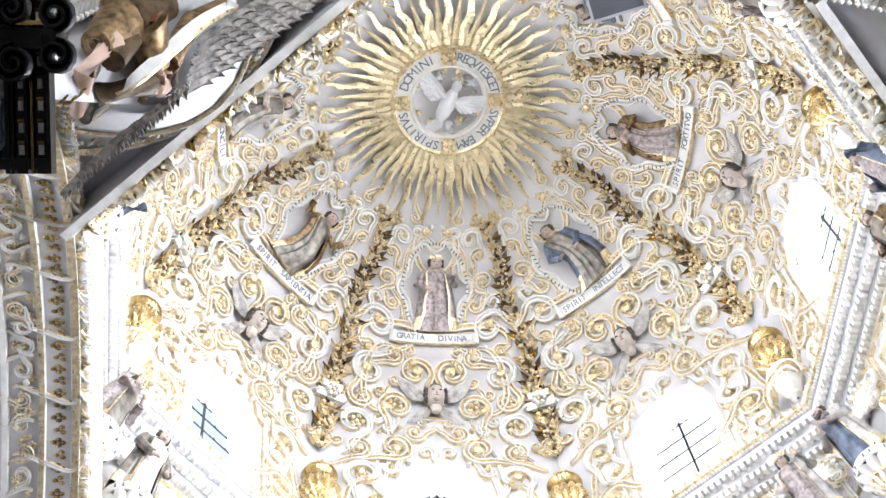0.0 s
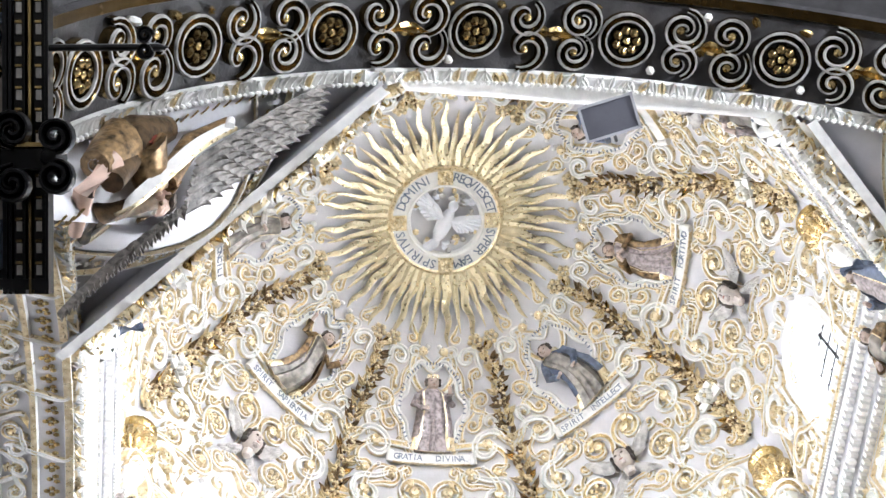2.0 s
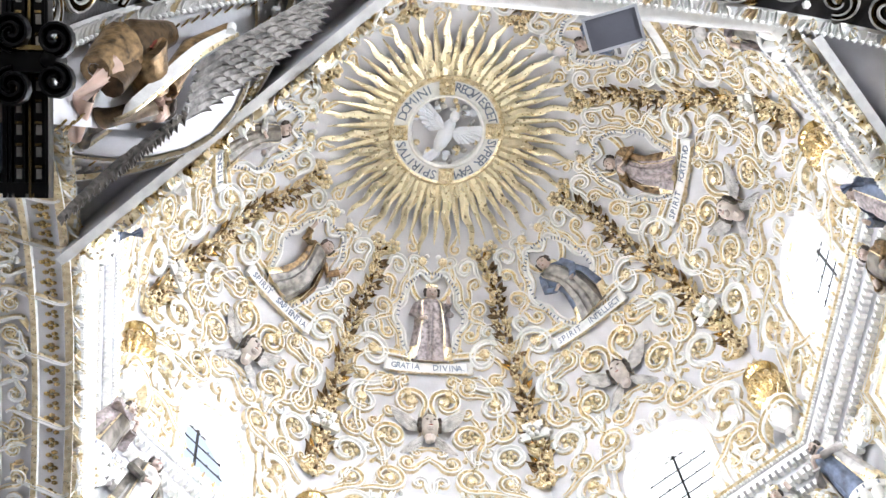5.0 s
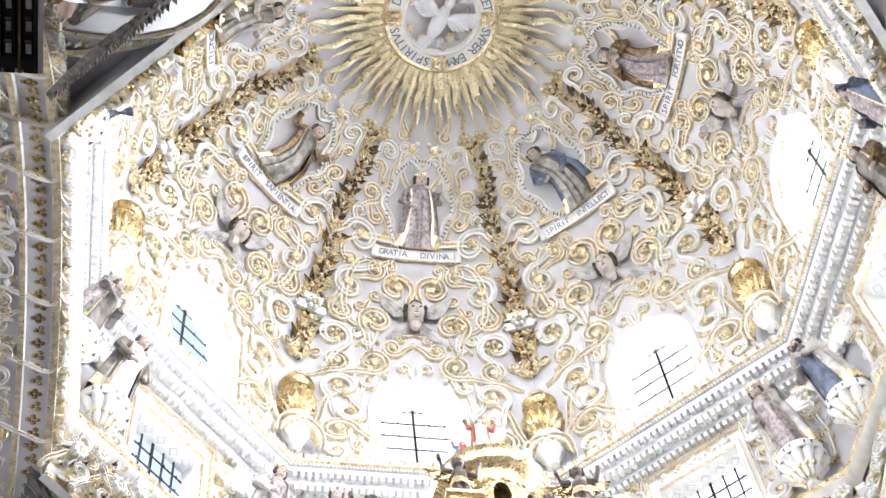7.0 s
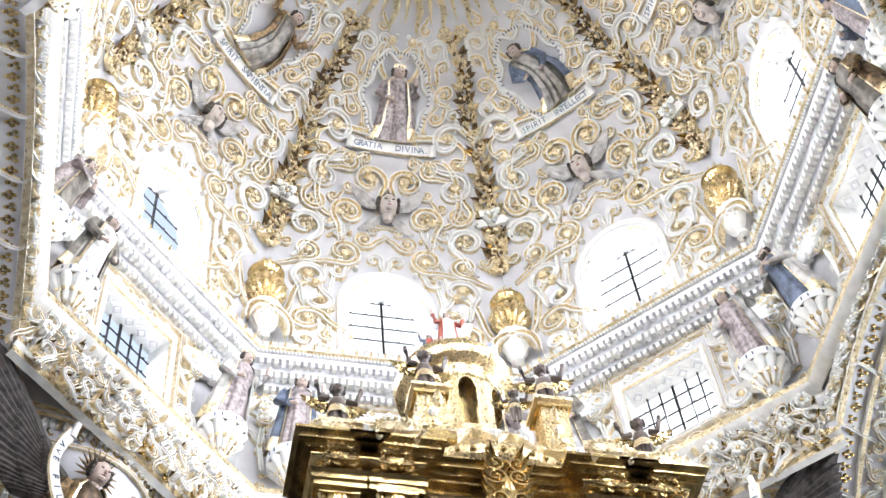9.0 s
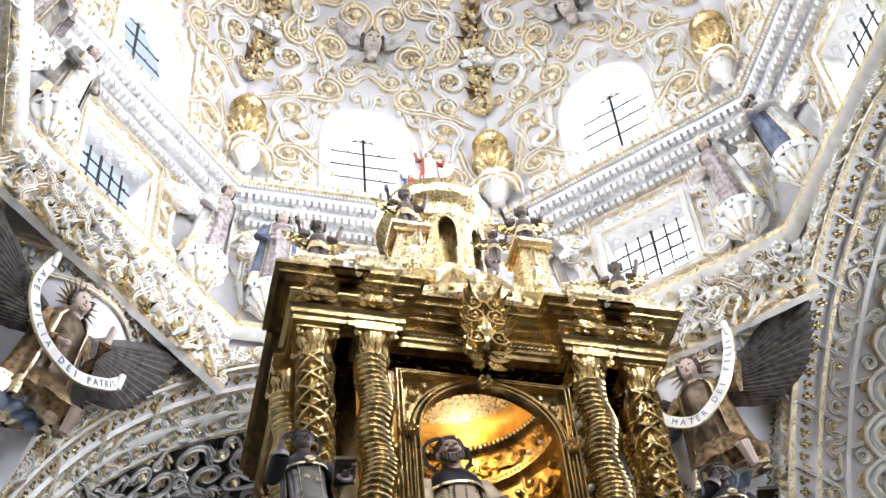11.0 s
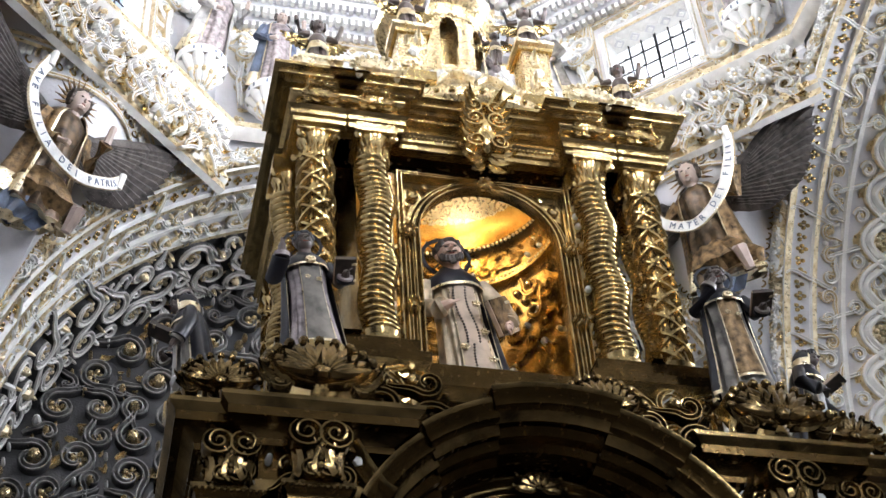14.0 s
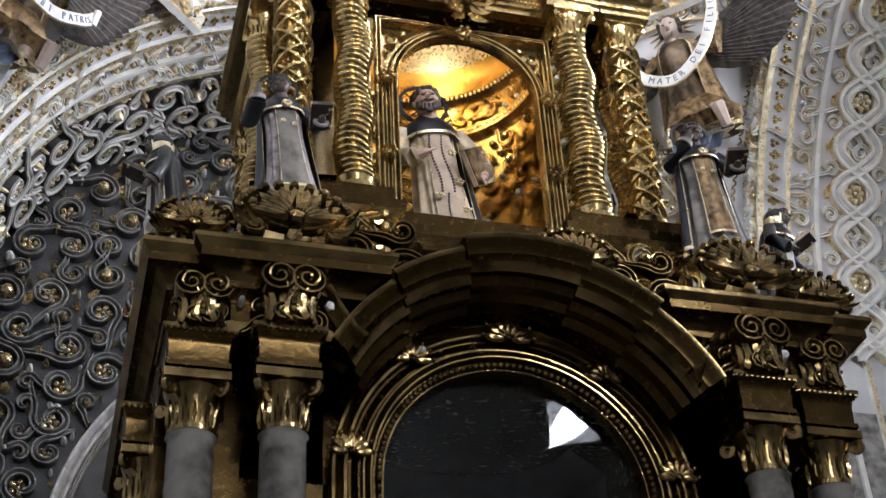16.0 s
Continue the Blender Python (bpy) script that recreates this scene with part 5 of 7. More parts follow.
for ob in [o for o in scene.objects if o.name.startswith("pendentive")]:
    l = new("lace_border", lace_data)
    l.parent = ob


def angel(gown, skirt, seed, lift):
    """A winged half-kneeling angel with a radiant head, facing -y, head at the height of 1.3."""
    me = saint(1.9, gown, skirt, PALEFLESH, HAIR, seed, "bless" if lift else "raise", False, GOLD, big=1.1, drape=0.15)
    for sx in (-1, 1):
        feathers(me, (0.14 * sx, 0.16, 1.4), (sx, 0.0, 0.75), (sx * 0.7, 0.0, -0.75), 1.25, 17, WING, (0, -1, 0), 0.1, 4)
    for i in range(15):
        a = math.pi * (i / 14) * 1.3 - 0.15 * math.pi
        c = Vector((0, 0.0, 1.757))
        d = Vector((math.cos(a), 0, math.sin(a)))
        tube(me, [c + d * 0.14, c + d * 0.26], [0.02, 0.003], BRONZE, 5)
    robe(me, [(0.02, 0.1, 0.08, 0.1, 0.02), (0.1, 0.3, 0.18, 0.1, -0.03), (0.3, 0.36, 0.22, 0.08, -0.08), (0.55, 0.27, 0.18, 0.03, -0.06), (0.75, 0.18, 0.14, 0, 0)], skirt, 9, 0.14, 40, seed=seed + 2, edge=GOLD)
    tube(me, [(0.1, -0.15, 0.45), (0.3, -0.3, 0.3), (0.32, -0.22, -0.05)], [0.09, 0.08, 0.05], PALEFLESH)
    robe(me, [(-0.3, 0.06, 0.05, -0.12, 0.04), (-0.22, 0.19, 0.12, -0.12, 0.02), (0.0, 0.24, 0.15, -0.06, 0), (0.25, 0.26, 0.16, 0, 0)], BLUE, 8, 0.16, 36, seed=seed + 4, edge=GOLD)
    # the kneeling body is gathered up below the chest
    me.v = [(x, y, z if z > 1.3 else 1.3 - 0.62 * (1.3 - z)) for x, y, z in me.v]
    return me


def scroll_banner(pts, text, mat_edge=GOLD):
    """A hanging lettered ribbon through points in the angel's own frame, facing -y."""
    P = [Vector(p) for p in pts]
    line = []
    for i in range(len(P) - 1):
        for j in range(8):
            t = j / 8
            a, b2, c2, d = P[max(i - 1, 0)], P[i], P[i + 1], P[min(i + 2, len(P) - 1)]
            line.append(0.5 * ((2 * b2) + (c2 - a) * t + (2 * a - 5 * b2 + 4 * c2 - d) * t * t + (3 * b2 - a - 3 * c2 + d) * t ** 3))
    line.append(P[-1])
    me = Mesh()
    ribbon(me, line, [Vector((0, -1, 0))] * len(line), [(-0.062, -0.015), (-0.062, 0.0), (-0.053, 0.012), (0.053, 0.012), (0.062, 0), (0.062, -0.015)], [mat_edge, mat_edge, WHITE, mat_edge, mat_edge])
    for e in (line[0], line[-1]):
        lathe(me, [(0.0, -0.08), (0.035, -0.08), (0.035, 0.08), (0.0, 0.08)], WHITE, 10, Matrix.Translation(e + Vector((0, -0.02, 0))))
    L = len(line) - 1
    letters = []
    for i, ch in enumerate(text):
        if ch == " ":
            continue
        f = L * (0.12 + 0.76 * i / (len(text) - 1))
        k = min(int(f), L - 1)
        p = line[k].lerp(line[k + 1], f - k)
        d = (line[k + 1] - line[k]).normalized()
        up = Vector((0, -1, 0)).cross(d)
        m = Matrix((d, up, Vector((0, -1, 0)))).transposed().to_4x4()
        letters.append((ch, Matrix.Translation(p + Vector((0, -0.016, 0))) @ m))
    return me, letters


ANG = [(pose(-3.66, 3.2, 10.39, 0, 0, 45) @ pose(0, 0, 0, 20), UMBERCLOTH, BRONZE, 50, True, [(-0.52, -0.16, 1.85), (-0.62, -0.25, 1.43), (-0.38, -0.32, 1.05), (0.1, -0.32, 0.95), (0.5, -0.25, 1.13), (0.66, -0.2, 1.27)], "AVE FILIA DEI PATRIS", "brown and gilt robes"),
       (pose(3.52, 3.34, 10.62, 0, 0, -45) @ pose(0, 0, 0, 20), UMBERCLOTH, BRONZE, 60, False, [(-0.42, -0.2, 1.63), (-0.4, -0.3, 1.29), (-0.05, -0.34, 1.09), (0.3, -0.32, 1.29), (0.5, -0.28, 1.63), (0.56, -0.2, 1.93)], "AVE MATER DEI FILII", "dark brown and gilt robes")]
for m, g, sk, seed, lift, pts, text, words in ANG:
    ob = angel(g, sk, seed, lift).link("angel_statue", None, m, label="carved angel with dark spread wings in " + words, category="statue", group="pendentive angels")
    me, letters = scroll_banner(pts, text)
    bn = me.link("angel_banner", None, m, label="white ribbon banner with gilt edges held by an angel", category="banner", group="angels' banners")
    for ch, lm in letters:
        ob = new("banner_letter", lettering(ch, 0.092, INK))
        ob.parent, ob.matrix_basis = bn, lm


# the angel on the pendentive beside the nave arch, stretched out under the drum's edge
me = Mesh()
NE = Vector((0.62, 0.62, -0.48))
for root, tip in ((-3.376, -3.5, 10.95), (-4.02, -2.5, 12.05)), ((-3.175, -3.611, 11.45), (-2.346, -3.996, 12.4)):
    a, b2 = Vector(root), Vector(tip)
    d = (b2 - a).normalized()
    side = NE.cross(d).normalized()
    if side.y > 0:
        side = -side
    for k in range(11):
        for r in range(-2, 4):
            y = (d + side * (0.05 + 0.1 * r)).normalized()
            z = (NE - y * NE.dot(y)).normalized()
            m = Matrix((y.cross(z), y, z)).transposed().to_4x4()
            wide = 0.095 * (1 - 0.5 * (k / 10) ** 2)
            leaf(me, Matrix.Translation(a.lerp(b2, k / 11) + side * wide * 1.1 * r + NE * 0.02 * (4 - r)) @ m, 0.27, 0.08, GREYWING, 0.08, 1)
head(me, Vector((-3.287, -3.601, 11.05)), 0.12, FLESH, HAIR)
for i in range(15):
    a = 2 * math.pi * i / 15
    d = Vector((math.cos(a) * 0.7, -math.cos(a) * 0.7, math.sin(a)))
    tube(me, [Vector((-3.287, -3.601, 11.05)) + d * 0.15, Vector((-3.287, -3.601, 11.05)) + d * 0.22], [0.022, 0.004], BRONZE, 5)
BODY = [Vector(p) for p in [(-3.32, -3.726, 10.95), (-3.373, -4.0, 10.95), (-3.534, -4.023, 10.9), (-3.645, -4.005, 10.5)]]
tube(me, BODY, [0.11, 0.17, 0.19, 0.1], BRONZE, 12)
tube(me, [Vector(p) for p in [(-3.264, -4.014, 11.4), (-3.464, -4.027, 11.1), (-3.537, -3.9, 10.5)]], [0.09, 0.16, 0.08], UMBERCLOTH, 10)
tube(me, [Vector(p) for p in [(-3.239, -3.756, 11.0), (-3.105, -3.915, 11.4), (-2.872, -3.984, 11.75)]], [0.085, 0.08, 0.045], BRONZE, 10)
tube(me, [Vector(p) for p in [(-3.337, -3.622, 10.9), (-3.603, -3.685, 10.5), (-3.772, -3.31, 11.0)]], [0.085, 0.08, 0.045], UMBERCLOTH, 10)
tube(me, [Vector(p) for p in [(-3.552, -4.018, 10.6), (-3.685, -3.882, 10.3), (-3.76, -3.538, 10.5)]], [0.09, 0.07, 0.045], FLESH, 10)
for q, mat, r in ((0, GOLD, 0.15), (1, REDPAINT, 0.2), (2, GOLD, 0.2), (3, CLOUD, 0.15)):
    for k in range(9):
        a = 2 * math.pi * k / 9
        leaf(me, Matrix.Translation(BODY[q]) @ pose(0, 0, 0, 60 + 10 * (k % 3), 0, math.degrees(a)), r * 1.6, r * 0.55, mat, 0.6)
me.link("angel_statue", None, label="carved angel with grey-brown scaled wings in brown gilt robes", category="statue", group="pendentive angels")
me, letters = scroll_banner([(-3.818, -3.21, 11.2), (-3.508, -3.656, 10.6), (-3.248, -3.853, 10.85), (-3.036, -3.982, 11.2), (-2.845, -4.001, 11.6)], "")
me.link("angel_banner", None, label="white ribbon banner with gilt edges held by an angel", category="banner", group="angels' banners")

# ---- nave: loudspeaker on the cornice, dark framed board with a bracket lamp arm ----
SPK_ROLL = 19.0
SPK = look((-0.13, -4.28, 11.58), (-2.53, -6.94, 1.6), 0)
spk = empty("loudspeaker", SPK @ pose(0, 0, 0, 0, 0, SPK_ROLL), "grey loudspeaker box with a dark cloth front", "loudspeaker")
me = Mesh()
box(me, (0, 0, 0.1), (0.41, 0.27, 0.2), GREYCASE)
for c, sz in (((0, 0.125, -0.005), (0.41, 0.02, 0.03)), ((0, -0.125, -0.005), (0.41, 0.02, 0.03)), ((0.195, 0, -0.005), (0.02, 0.27, 0.03)), ((-0.195, 0, -0.005), (0.02, 0.27, 0.03))):
    box(me, c, sz, GREYCASE)
me.link("case", spk)
me = Mesh()
box(me, (0, 0, -0.004), (0.37, 0.23, 0.012), GREYBOX)
me.link("cloth_front", spk)
me = Mesh()
tube(me, [(0, 0, 0.2), (0.0, 0, 0.9), (0.0, -0.2, 1.7)], [0.015, 0.015, 0.015], IRON)
me.link("mounting_arm", spk)

# dark carved picture frame hanging high on the nave's side, tilted forward, with a bracket and a lamp rod
FRAME = Matrix.Translation((-3.5, -4.26, 7.87)) @ Matrix(((0.9902, -0.0654, -0.1234), (-0.1047, -0.9322, -0.3466), (-0.0924, 0.3561, -0.9299))).to_4x4()
fb = empty("picture_frame", FRAME, "black carved picture frame with rows of gilt and white studs", "picture frame")
me = Mesh()
box(me, (-0.30, 1.15, -0.05), (0.58, 2.3, 0.05), BLACKROBE)
me.link("backing", fb)
for x, w in ((-0.008, 0.014), (-0.045, 0.05), (-0.085, 0.012), (-0.135, 0.05), (-0.175, 0.014), (-0.2, 0.02)):
    me = Mesh()
    box(me, (x, 1.14, 0.0), (w, 2.32, 0.06 if w > 0.03 else 0.09), IRON if w > 0.013 else OLDGOLD)
    me.link("rail", fb)
for y, w in ((0.01, 0.02), (0.035, 0.03)):
    me = Mesh()
    box(me, (-0.3, y, 0.004), (0.6, w, 0.08), IRON)
    me.link("lower_rail", fb)
stud = Mesh()
box(stud, (0, 0, 0), (0.022, 0.045, 0.02), SILVER)
box(stud, (0, 0.034, 0), (0.03, 0.012, 0.024), OLDGOLD)
stud_data = stud.data("stud", False)
for x in (-0.045, -0.135):
    for i in range(22):
        ob = new("stud", stud_data)
        ob.parent, ob.matrix_basis = fb, pose(x, 0.09 + 0.1 * i, 0.036)
me = Mesh()
box(me, (-0.4, 1.2, -0.02), (0.36, 2.1, 0.03), SILVER)
me.link("pale_panel", fb)
me = Mesh()
fill(me, lambda x, y: (Vector((x, y, -0.002)), Vector((0, 0, 1))), lambda x, y: True, (-0.56, -0.24, 0.12, 1.9), (0.08, 0.05, 0.035), 12, 0.03, 0.03, [INK] * 8, OLDGOLD, False, 300, 0.4)
me.link("panel_scrollwork", fb)
me = Mesh()
box(me, (-0.16, 0.59, 0.1), (0.4, 0.09, 0.12), IRON)
box(me, (-0.16, 0.655, 0.1), (0.34, 0.02, 0.13), OLDGOLD)
flat = lambda x, y: (Vector((x, y, 0.15)), Vector((0, 0, 1)))
for sg in (-1, 1):
    lay(me, flat, volute(0.07, 0.6 + sg * 0.09, 0.07, -sg * 1.6, sg, 1.4, 18), 0.03, 0.06, [IRON] * 8)
    lay(me, flat, volute(-0.12, 0.6 + sg * 0.12, 0.08, -sg * 1.6, -sg, 1.4, 18), 0.028, 0.06, [IRON] * 8)
lathe(me, [(0.0, 0.2), (0.035, 0.19), (0.05, 0.15), (0.05, 0.05)], IRON, 12, pose(0.04, 0.6, 0))
me.link("bracket", fb)
me = Mesh()
tube(me, [(0, 1.107, 0.02), (0.35, 1.107, 0.03), (0.5, 1.107, 0.03), (0.545, 1.107, 0.03)], [0.017, 0.017, 0.02, 0.003], IRON, 8)
for sg in (-1, 1):
    lay(me, flat, volute(0.47, 1.107 + sg * 0.035, 0.035, 0, sg, 1.3, 14), 0.014, 0.03, [IRON] * 8)
me.link("lamp_rod", fb)


# ---- the gilded baldachin ----
BY = 1.5
LIFT = -0.15       # the upper storey settles this far into the lower one
bald = empty("baldachin", pose(0, BY, 0), "two-storey carved and gilded wooden baldachin with twisted columns", "baldachin")
BM = pose(0, BY, 0)


def mirrored(path):
    return path + [(-x, y) for x, y in reversed(path)]


def flat_front(y):
    return lambda x, z: (Vector((x, y, z)), Vector((0, -1, 0)))


def capital(me, m, r, h, mat, leaves=8):
    lathe(me, [(r, 0), (r * 1.08, 0.02 * h), (r * 1.08, 0.1 * h), (r, 0.12 * h), (r * 1.05, 0.5 * h), (r * 1.35, 0.8 * h), (r * 1.3, 0.84 * h)], mat, 20, m)
    box(me, (0, 0, 0.92 * h), (2.9 * r, 2.9 * r, 0.15 * h), mat, m)
    for i in range(leaves):
        a = 360 * i / leaves
        for z, L, dv in ((0.1, 0.5, 0), (0.35, 0.55, 180 / leaves)):
            leaf(me, m @ pose(0, 0, 0, 0, 0, a + dv) @ pose(0, r * 1.0, z * h, 62, 0, 0), L * h, r * 0.38, mat, 1.0)
    for i in range(4):
        mm = m @ pose(0, 0, 0, 0, 0, 45 + 90 * i) @ pose(r * 1.65, 0, 0.72 * h)
        lathe(me, [(0, -0.12 * r), (0.4 * r, -0.12 * r), (0.4 * r, 0.12 * r), (0, 0.12 * r)], mat, 12, mm @ pose(0, 0, 0, 90))
        ball(me, (0, 0, 0), 0.2 * r, mat, 6, mm)


def twisted(me, m, r, z0, z1, turns, amp, mat, rings, groove=0.1, phase=0.0):
    """A twisted shaft: its axis winds round, and raised hoops run up it."""
    n, rows = 22, rings * 7
    pts, faces = [], []
    for j in range(rows + 1):
        t = j / rows
        a = 2 * math.pi * turns * t + phase
        cx, cy = amp * math.cos(a), amp * math.sin(a)
        for i in range(n):
            b2 = 2 * math.pi * i / n
            k = r * (1 + groove * (abs(math.sin(math.pi * (rings * t + i / n))) ** 0.7 - 0.6))
            pts.append(m @ Vector((cx + k * math.cos(b2), cy + k * math.sin(b2), z0 + (z1 - z0) * t)))
    for j in range(rows):
        for i in range(n):
            faces.append((j * n + i, j * n + (i + 1) % n, (j + 1) * n + (i + 1) % n, (j + 1) * n + i))
    me.add(pts, faces, mat)


def vine_shaft(me, m, r, z0, z1, mat, seed):
    """A straight shaft wound with open carved vines."""
    lathe(me, [(r * 0.82, z0), (r * 0.82, z1)], mat, 16, m)
    rgv = random.Random(seed)
    for q in range(8):
        pts, ups = [], []
        for i in range(60):
            t = i / 59
            a = 2 * math.pi * (2.4 * t * (1 if q % 2 else -1) + q / 8)
            rr = r * (0.98 + 0.08 * math.sin(20 * t + q))
            pts.append(m @ Vector((rr * math.cos(a), rr * math.sin(a), z0 + (z1 - z0) * t)))
            ups.append(m.to_3x3() @ Vector((math.cos(a), math.sin(a), 0)))
        ribbon(me, pts, ups, [(-0.013, -0.02), (-0.009, 0.018), (0.009, 0.018), (0.013, -0.02)], [mat] * 3)
    for _ in range(170):
        a, z = rgv.uniform(0, 6.28), rgv.uniform(z0 + 0.05, z1 - 0.1)
        leaf(me, m @ pose(r * 0.9 * math.cos(a), r * 0.9 * math.sin(a), z, 0, 0, math.degrees(a) - 90) @ pose(0, 0, 0, 70, 0, rgv.uniform(-90, 90)), 0.085, 0.026, mat, 0.8)


# lower storey: core with an arched cabinet, columns, broken cornice; its shade is in the gilding colours
core = Mesh()
for sx in (-1, 1):
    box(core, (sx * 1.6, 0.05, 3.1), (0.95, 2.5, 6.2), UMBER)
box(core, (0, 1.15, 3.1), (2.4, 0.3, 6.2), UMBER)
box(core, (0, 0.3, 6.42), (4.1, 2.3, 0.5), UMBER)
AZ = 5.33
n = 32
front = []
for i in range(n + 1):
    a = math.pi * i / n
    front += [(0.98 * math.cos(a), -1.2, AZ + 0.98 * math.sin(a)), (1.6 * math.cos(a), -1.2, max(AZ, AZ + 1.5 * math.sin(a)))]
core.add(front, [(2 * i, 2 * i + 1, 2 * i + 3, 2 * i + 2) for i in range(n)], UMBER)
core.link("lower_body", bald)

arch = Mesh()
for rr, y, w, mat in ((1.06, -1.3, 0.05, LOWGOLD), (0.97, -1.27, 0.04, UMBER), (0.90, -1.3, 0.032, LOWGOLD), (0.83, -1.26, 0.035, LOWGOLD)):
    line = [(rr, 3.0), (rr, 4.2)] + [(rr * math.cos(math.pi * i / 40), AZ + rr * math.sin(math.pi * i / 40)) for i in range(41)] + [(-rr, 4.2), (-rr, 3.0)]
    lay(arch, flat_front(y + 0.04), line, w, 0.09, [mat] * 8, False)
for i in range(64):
    a = math.pi * (i + 0.5) / 64
    ball(arch, (0.83 * math.cos(a), -1.33, AZ + 0.83 * math.sin(a)), 0.022, LOWGOLD, 6)
    if i < 24:
        for sx in (-1, 1):
            ball(arch, (sx * 0.83, -1.33, AZ - 0.06 * i), 0.022, LOWGOLD, 6)
for a, k in ((90, 0.16), (52, 0.13), (128, 0.13), (8, 0.13), (172, 0.13)):
    m = pose(1.0 * math.cos(radians(a)), -1.34, AZ + 1.0 * math.sin(radians(a)), 90, 0, 0)
    shell(arch, m, k, LOWGOLD, 7)
arch.link("cabinet_archivolt", bald, label="gilded beaded archivolt")
# lined in black, so the colour keeps the inside dark behind the glass
inner = Mesh()
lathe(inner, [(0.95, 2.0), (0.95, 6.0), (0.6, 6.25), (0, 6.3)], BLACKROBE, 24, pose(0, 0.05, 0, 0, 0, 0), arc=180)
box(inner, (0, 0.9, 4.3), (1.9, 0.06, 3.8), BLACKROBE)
inner.link("cabinet_lining", bald)
pane = Mesh()
pane.add([(0.82 * math.cos(math.pi * i / 24), -1.22, AZ + 0.82 * math.sin(math.pi * i / 24)) for i in range(25)] + [(-0.82, -1.22, 2.5), (0.82, -1.22, 2.5)], [tuple(range(27))], GLASS)
pn = pane.link("glass_pane", bald, smooth=False, label="dark reflecting cabinet glass")
pn.visible_shadow = False

LOWER = mirrored([(-2.0, 1.3), (-2.0, -1.56), (-1.72, -1.56), (-1.72, -1.66), (-1.08, -1.66), (-1.08, -1.2)])
half = len(LOWER) // 2
ent = [(0.0, 5.95), (0.04, 5.964), (0.04, 6.037), (0.02, 6.051), (0.02, 6.181), (0.07, 6.21), (0.1, 6.224), (0.1, 6.268), (0.17, 6.326), (0.22, 6.34), (0.22, 6.398), (0.26, 6.441), (0.26, 6.47), (-0.6, 6.49)]
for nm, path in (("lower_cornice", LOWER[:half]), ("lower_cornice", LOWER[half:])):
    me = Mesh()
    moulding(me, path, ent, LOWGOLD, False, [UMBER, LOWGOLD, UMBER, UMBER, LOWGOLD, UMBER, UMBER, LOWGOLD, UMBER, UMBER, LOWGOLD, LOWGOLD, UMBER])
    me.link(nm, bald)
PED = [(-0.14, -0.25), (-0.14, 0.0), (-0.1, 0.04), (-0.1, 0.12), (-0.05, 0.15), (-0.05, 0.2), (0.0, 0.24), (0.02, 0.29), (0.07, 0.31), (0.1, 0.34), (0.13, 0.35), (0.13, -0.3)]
# recessed runs get the shade-dark UMBER, the lips LOWGOLD
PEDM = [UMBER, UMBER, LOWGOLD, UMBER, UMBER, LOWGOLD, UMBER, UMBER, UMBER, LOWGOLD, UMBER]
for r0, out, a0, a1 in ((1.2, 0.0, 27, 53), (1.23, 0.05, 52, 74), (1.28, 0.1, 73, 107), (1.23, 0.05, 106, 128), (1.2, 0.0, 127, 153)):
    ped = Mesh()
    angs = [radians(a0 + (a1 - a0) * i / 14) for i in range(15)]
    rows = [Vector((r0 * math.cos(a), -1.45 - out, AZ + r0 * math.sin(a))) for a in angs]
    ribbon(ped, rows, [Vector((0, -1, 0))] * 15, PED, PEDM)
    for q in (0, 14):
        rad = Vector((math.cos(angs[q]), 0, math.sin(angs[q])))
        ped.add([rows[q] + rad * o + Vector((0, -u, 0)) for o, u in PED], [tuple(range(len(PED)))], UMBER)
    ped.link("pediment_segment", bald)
for sx in (-1, 1):
    # raking piece that turns up from the arch's foot to the cornice
    ped = Mesh()
    rows = [Vector((sx * x, -1.46, z)) for x, z in ((1.04, 5.9), (1.12, 5.96), (1.22, 6.12), (1.34, 6.36))]
    ribbon(ped, rows if sx < 0 else rows[::-1], [Vector((0, -1, 0))] * 4, [(o * 0.8, u * 0.95) for o, u in PED], PEDM)
    ped.link("raking_cornice", bald)

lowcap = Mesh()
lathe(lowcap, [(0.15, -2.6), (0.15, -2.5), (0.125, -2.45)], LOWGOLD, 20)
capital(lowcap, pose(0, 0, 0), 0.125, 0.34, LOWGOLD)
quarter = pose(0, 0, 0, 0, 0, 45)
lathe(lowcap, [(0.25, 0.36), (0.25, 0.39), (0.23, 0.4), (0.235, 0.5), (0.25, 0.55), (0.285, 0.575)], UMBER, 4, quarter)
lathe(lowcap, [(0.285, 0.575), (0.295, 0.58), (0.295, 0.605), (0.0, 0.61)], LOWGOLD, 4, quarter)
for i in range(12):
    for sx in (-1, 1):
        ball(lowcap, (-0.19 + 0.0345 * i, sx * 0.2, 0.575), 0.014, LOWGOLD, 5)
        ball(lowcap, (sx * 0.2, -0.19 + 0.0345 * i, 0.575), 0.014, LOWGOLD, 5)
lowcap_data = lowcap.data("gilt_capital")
shaft = Mesh()
lathe(shaft, [(0.14, -5.5), (0.14, -2.5), (0.125, -0.02), (0.14, 0.0)], GREYSTONE, 24)
shaft_data = shaft.data("marble_shaft")
for x, y in ((-1.42, -1.6), (1.44, -1.6), (-1.9, -1.5), (1.9, -1.5), (-2.05, -0.6), (2.05, -0.6)):
    ob = new("marble_shaft", shaft_data)
    ob.parent, ob.matrix_basis = bald, pose(x, y, 5.38)
    ob["label"] = "grey veined marble shaft"
    ob = new("gilt_capital", lowcap_data)
    ob.parent, ob.matrix_basis = bald, pose(x, y, 5.38)


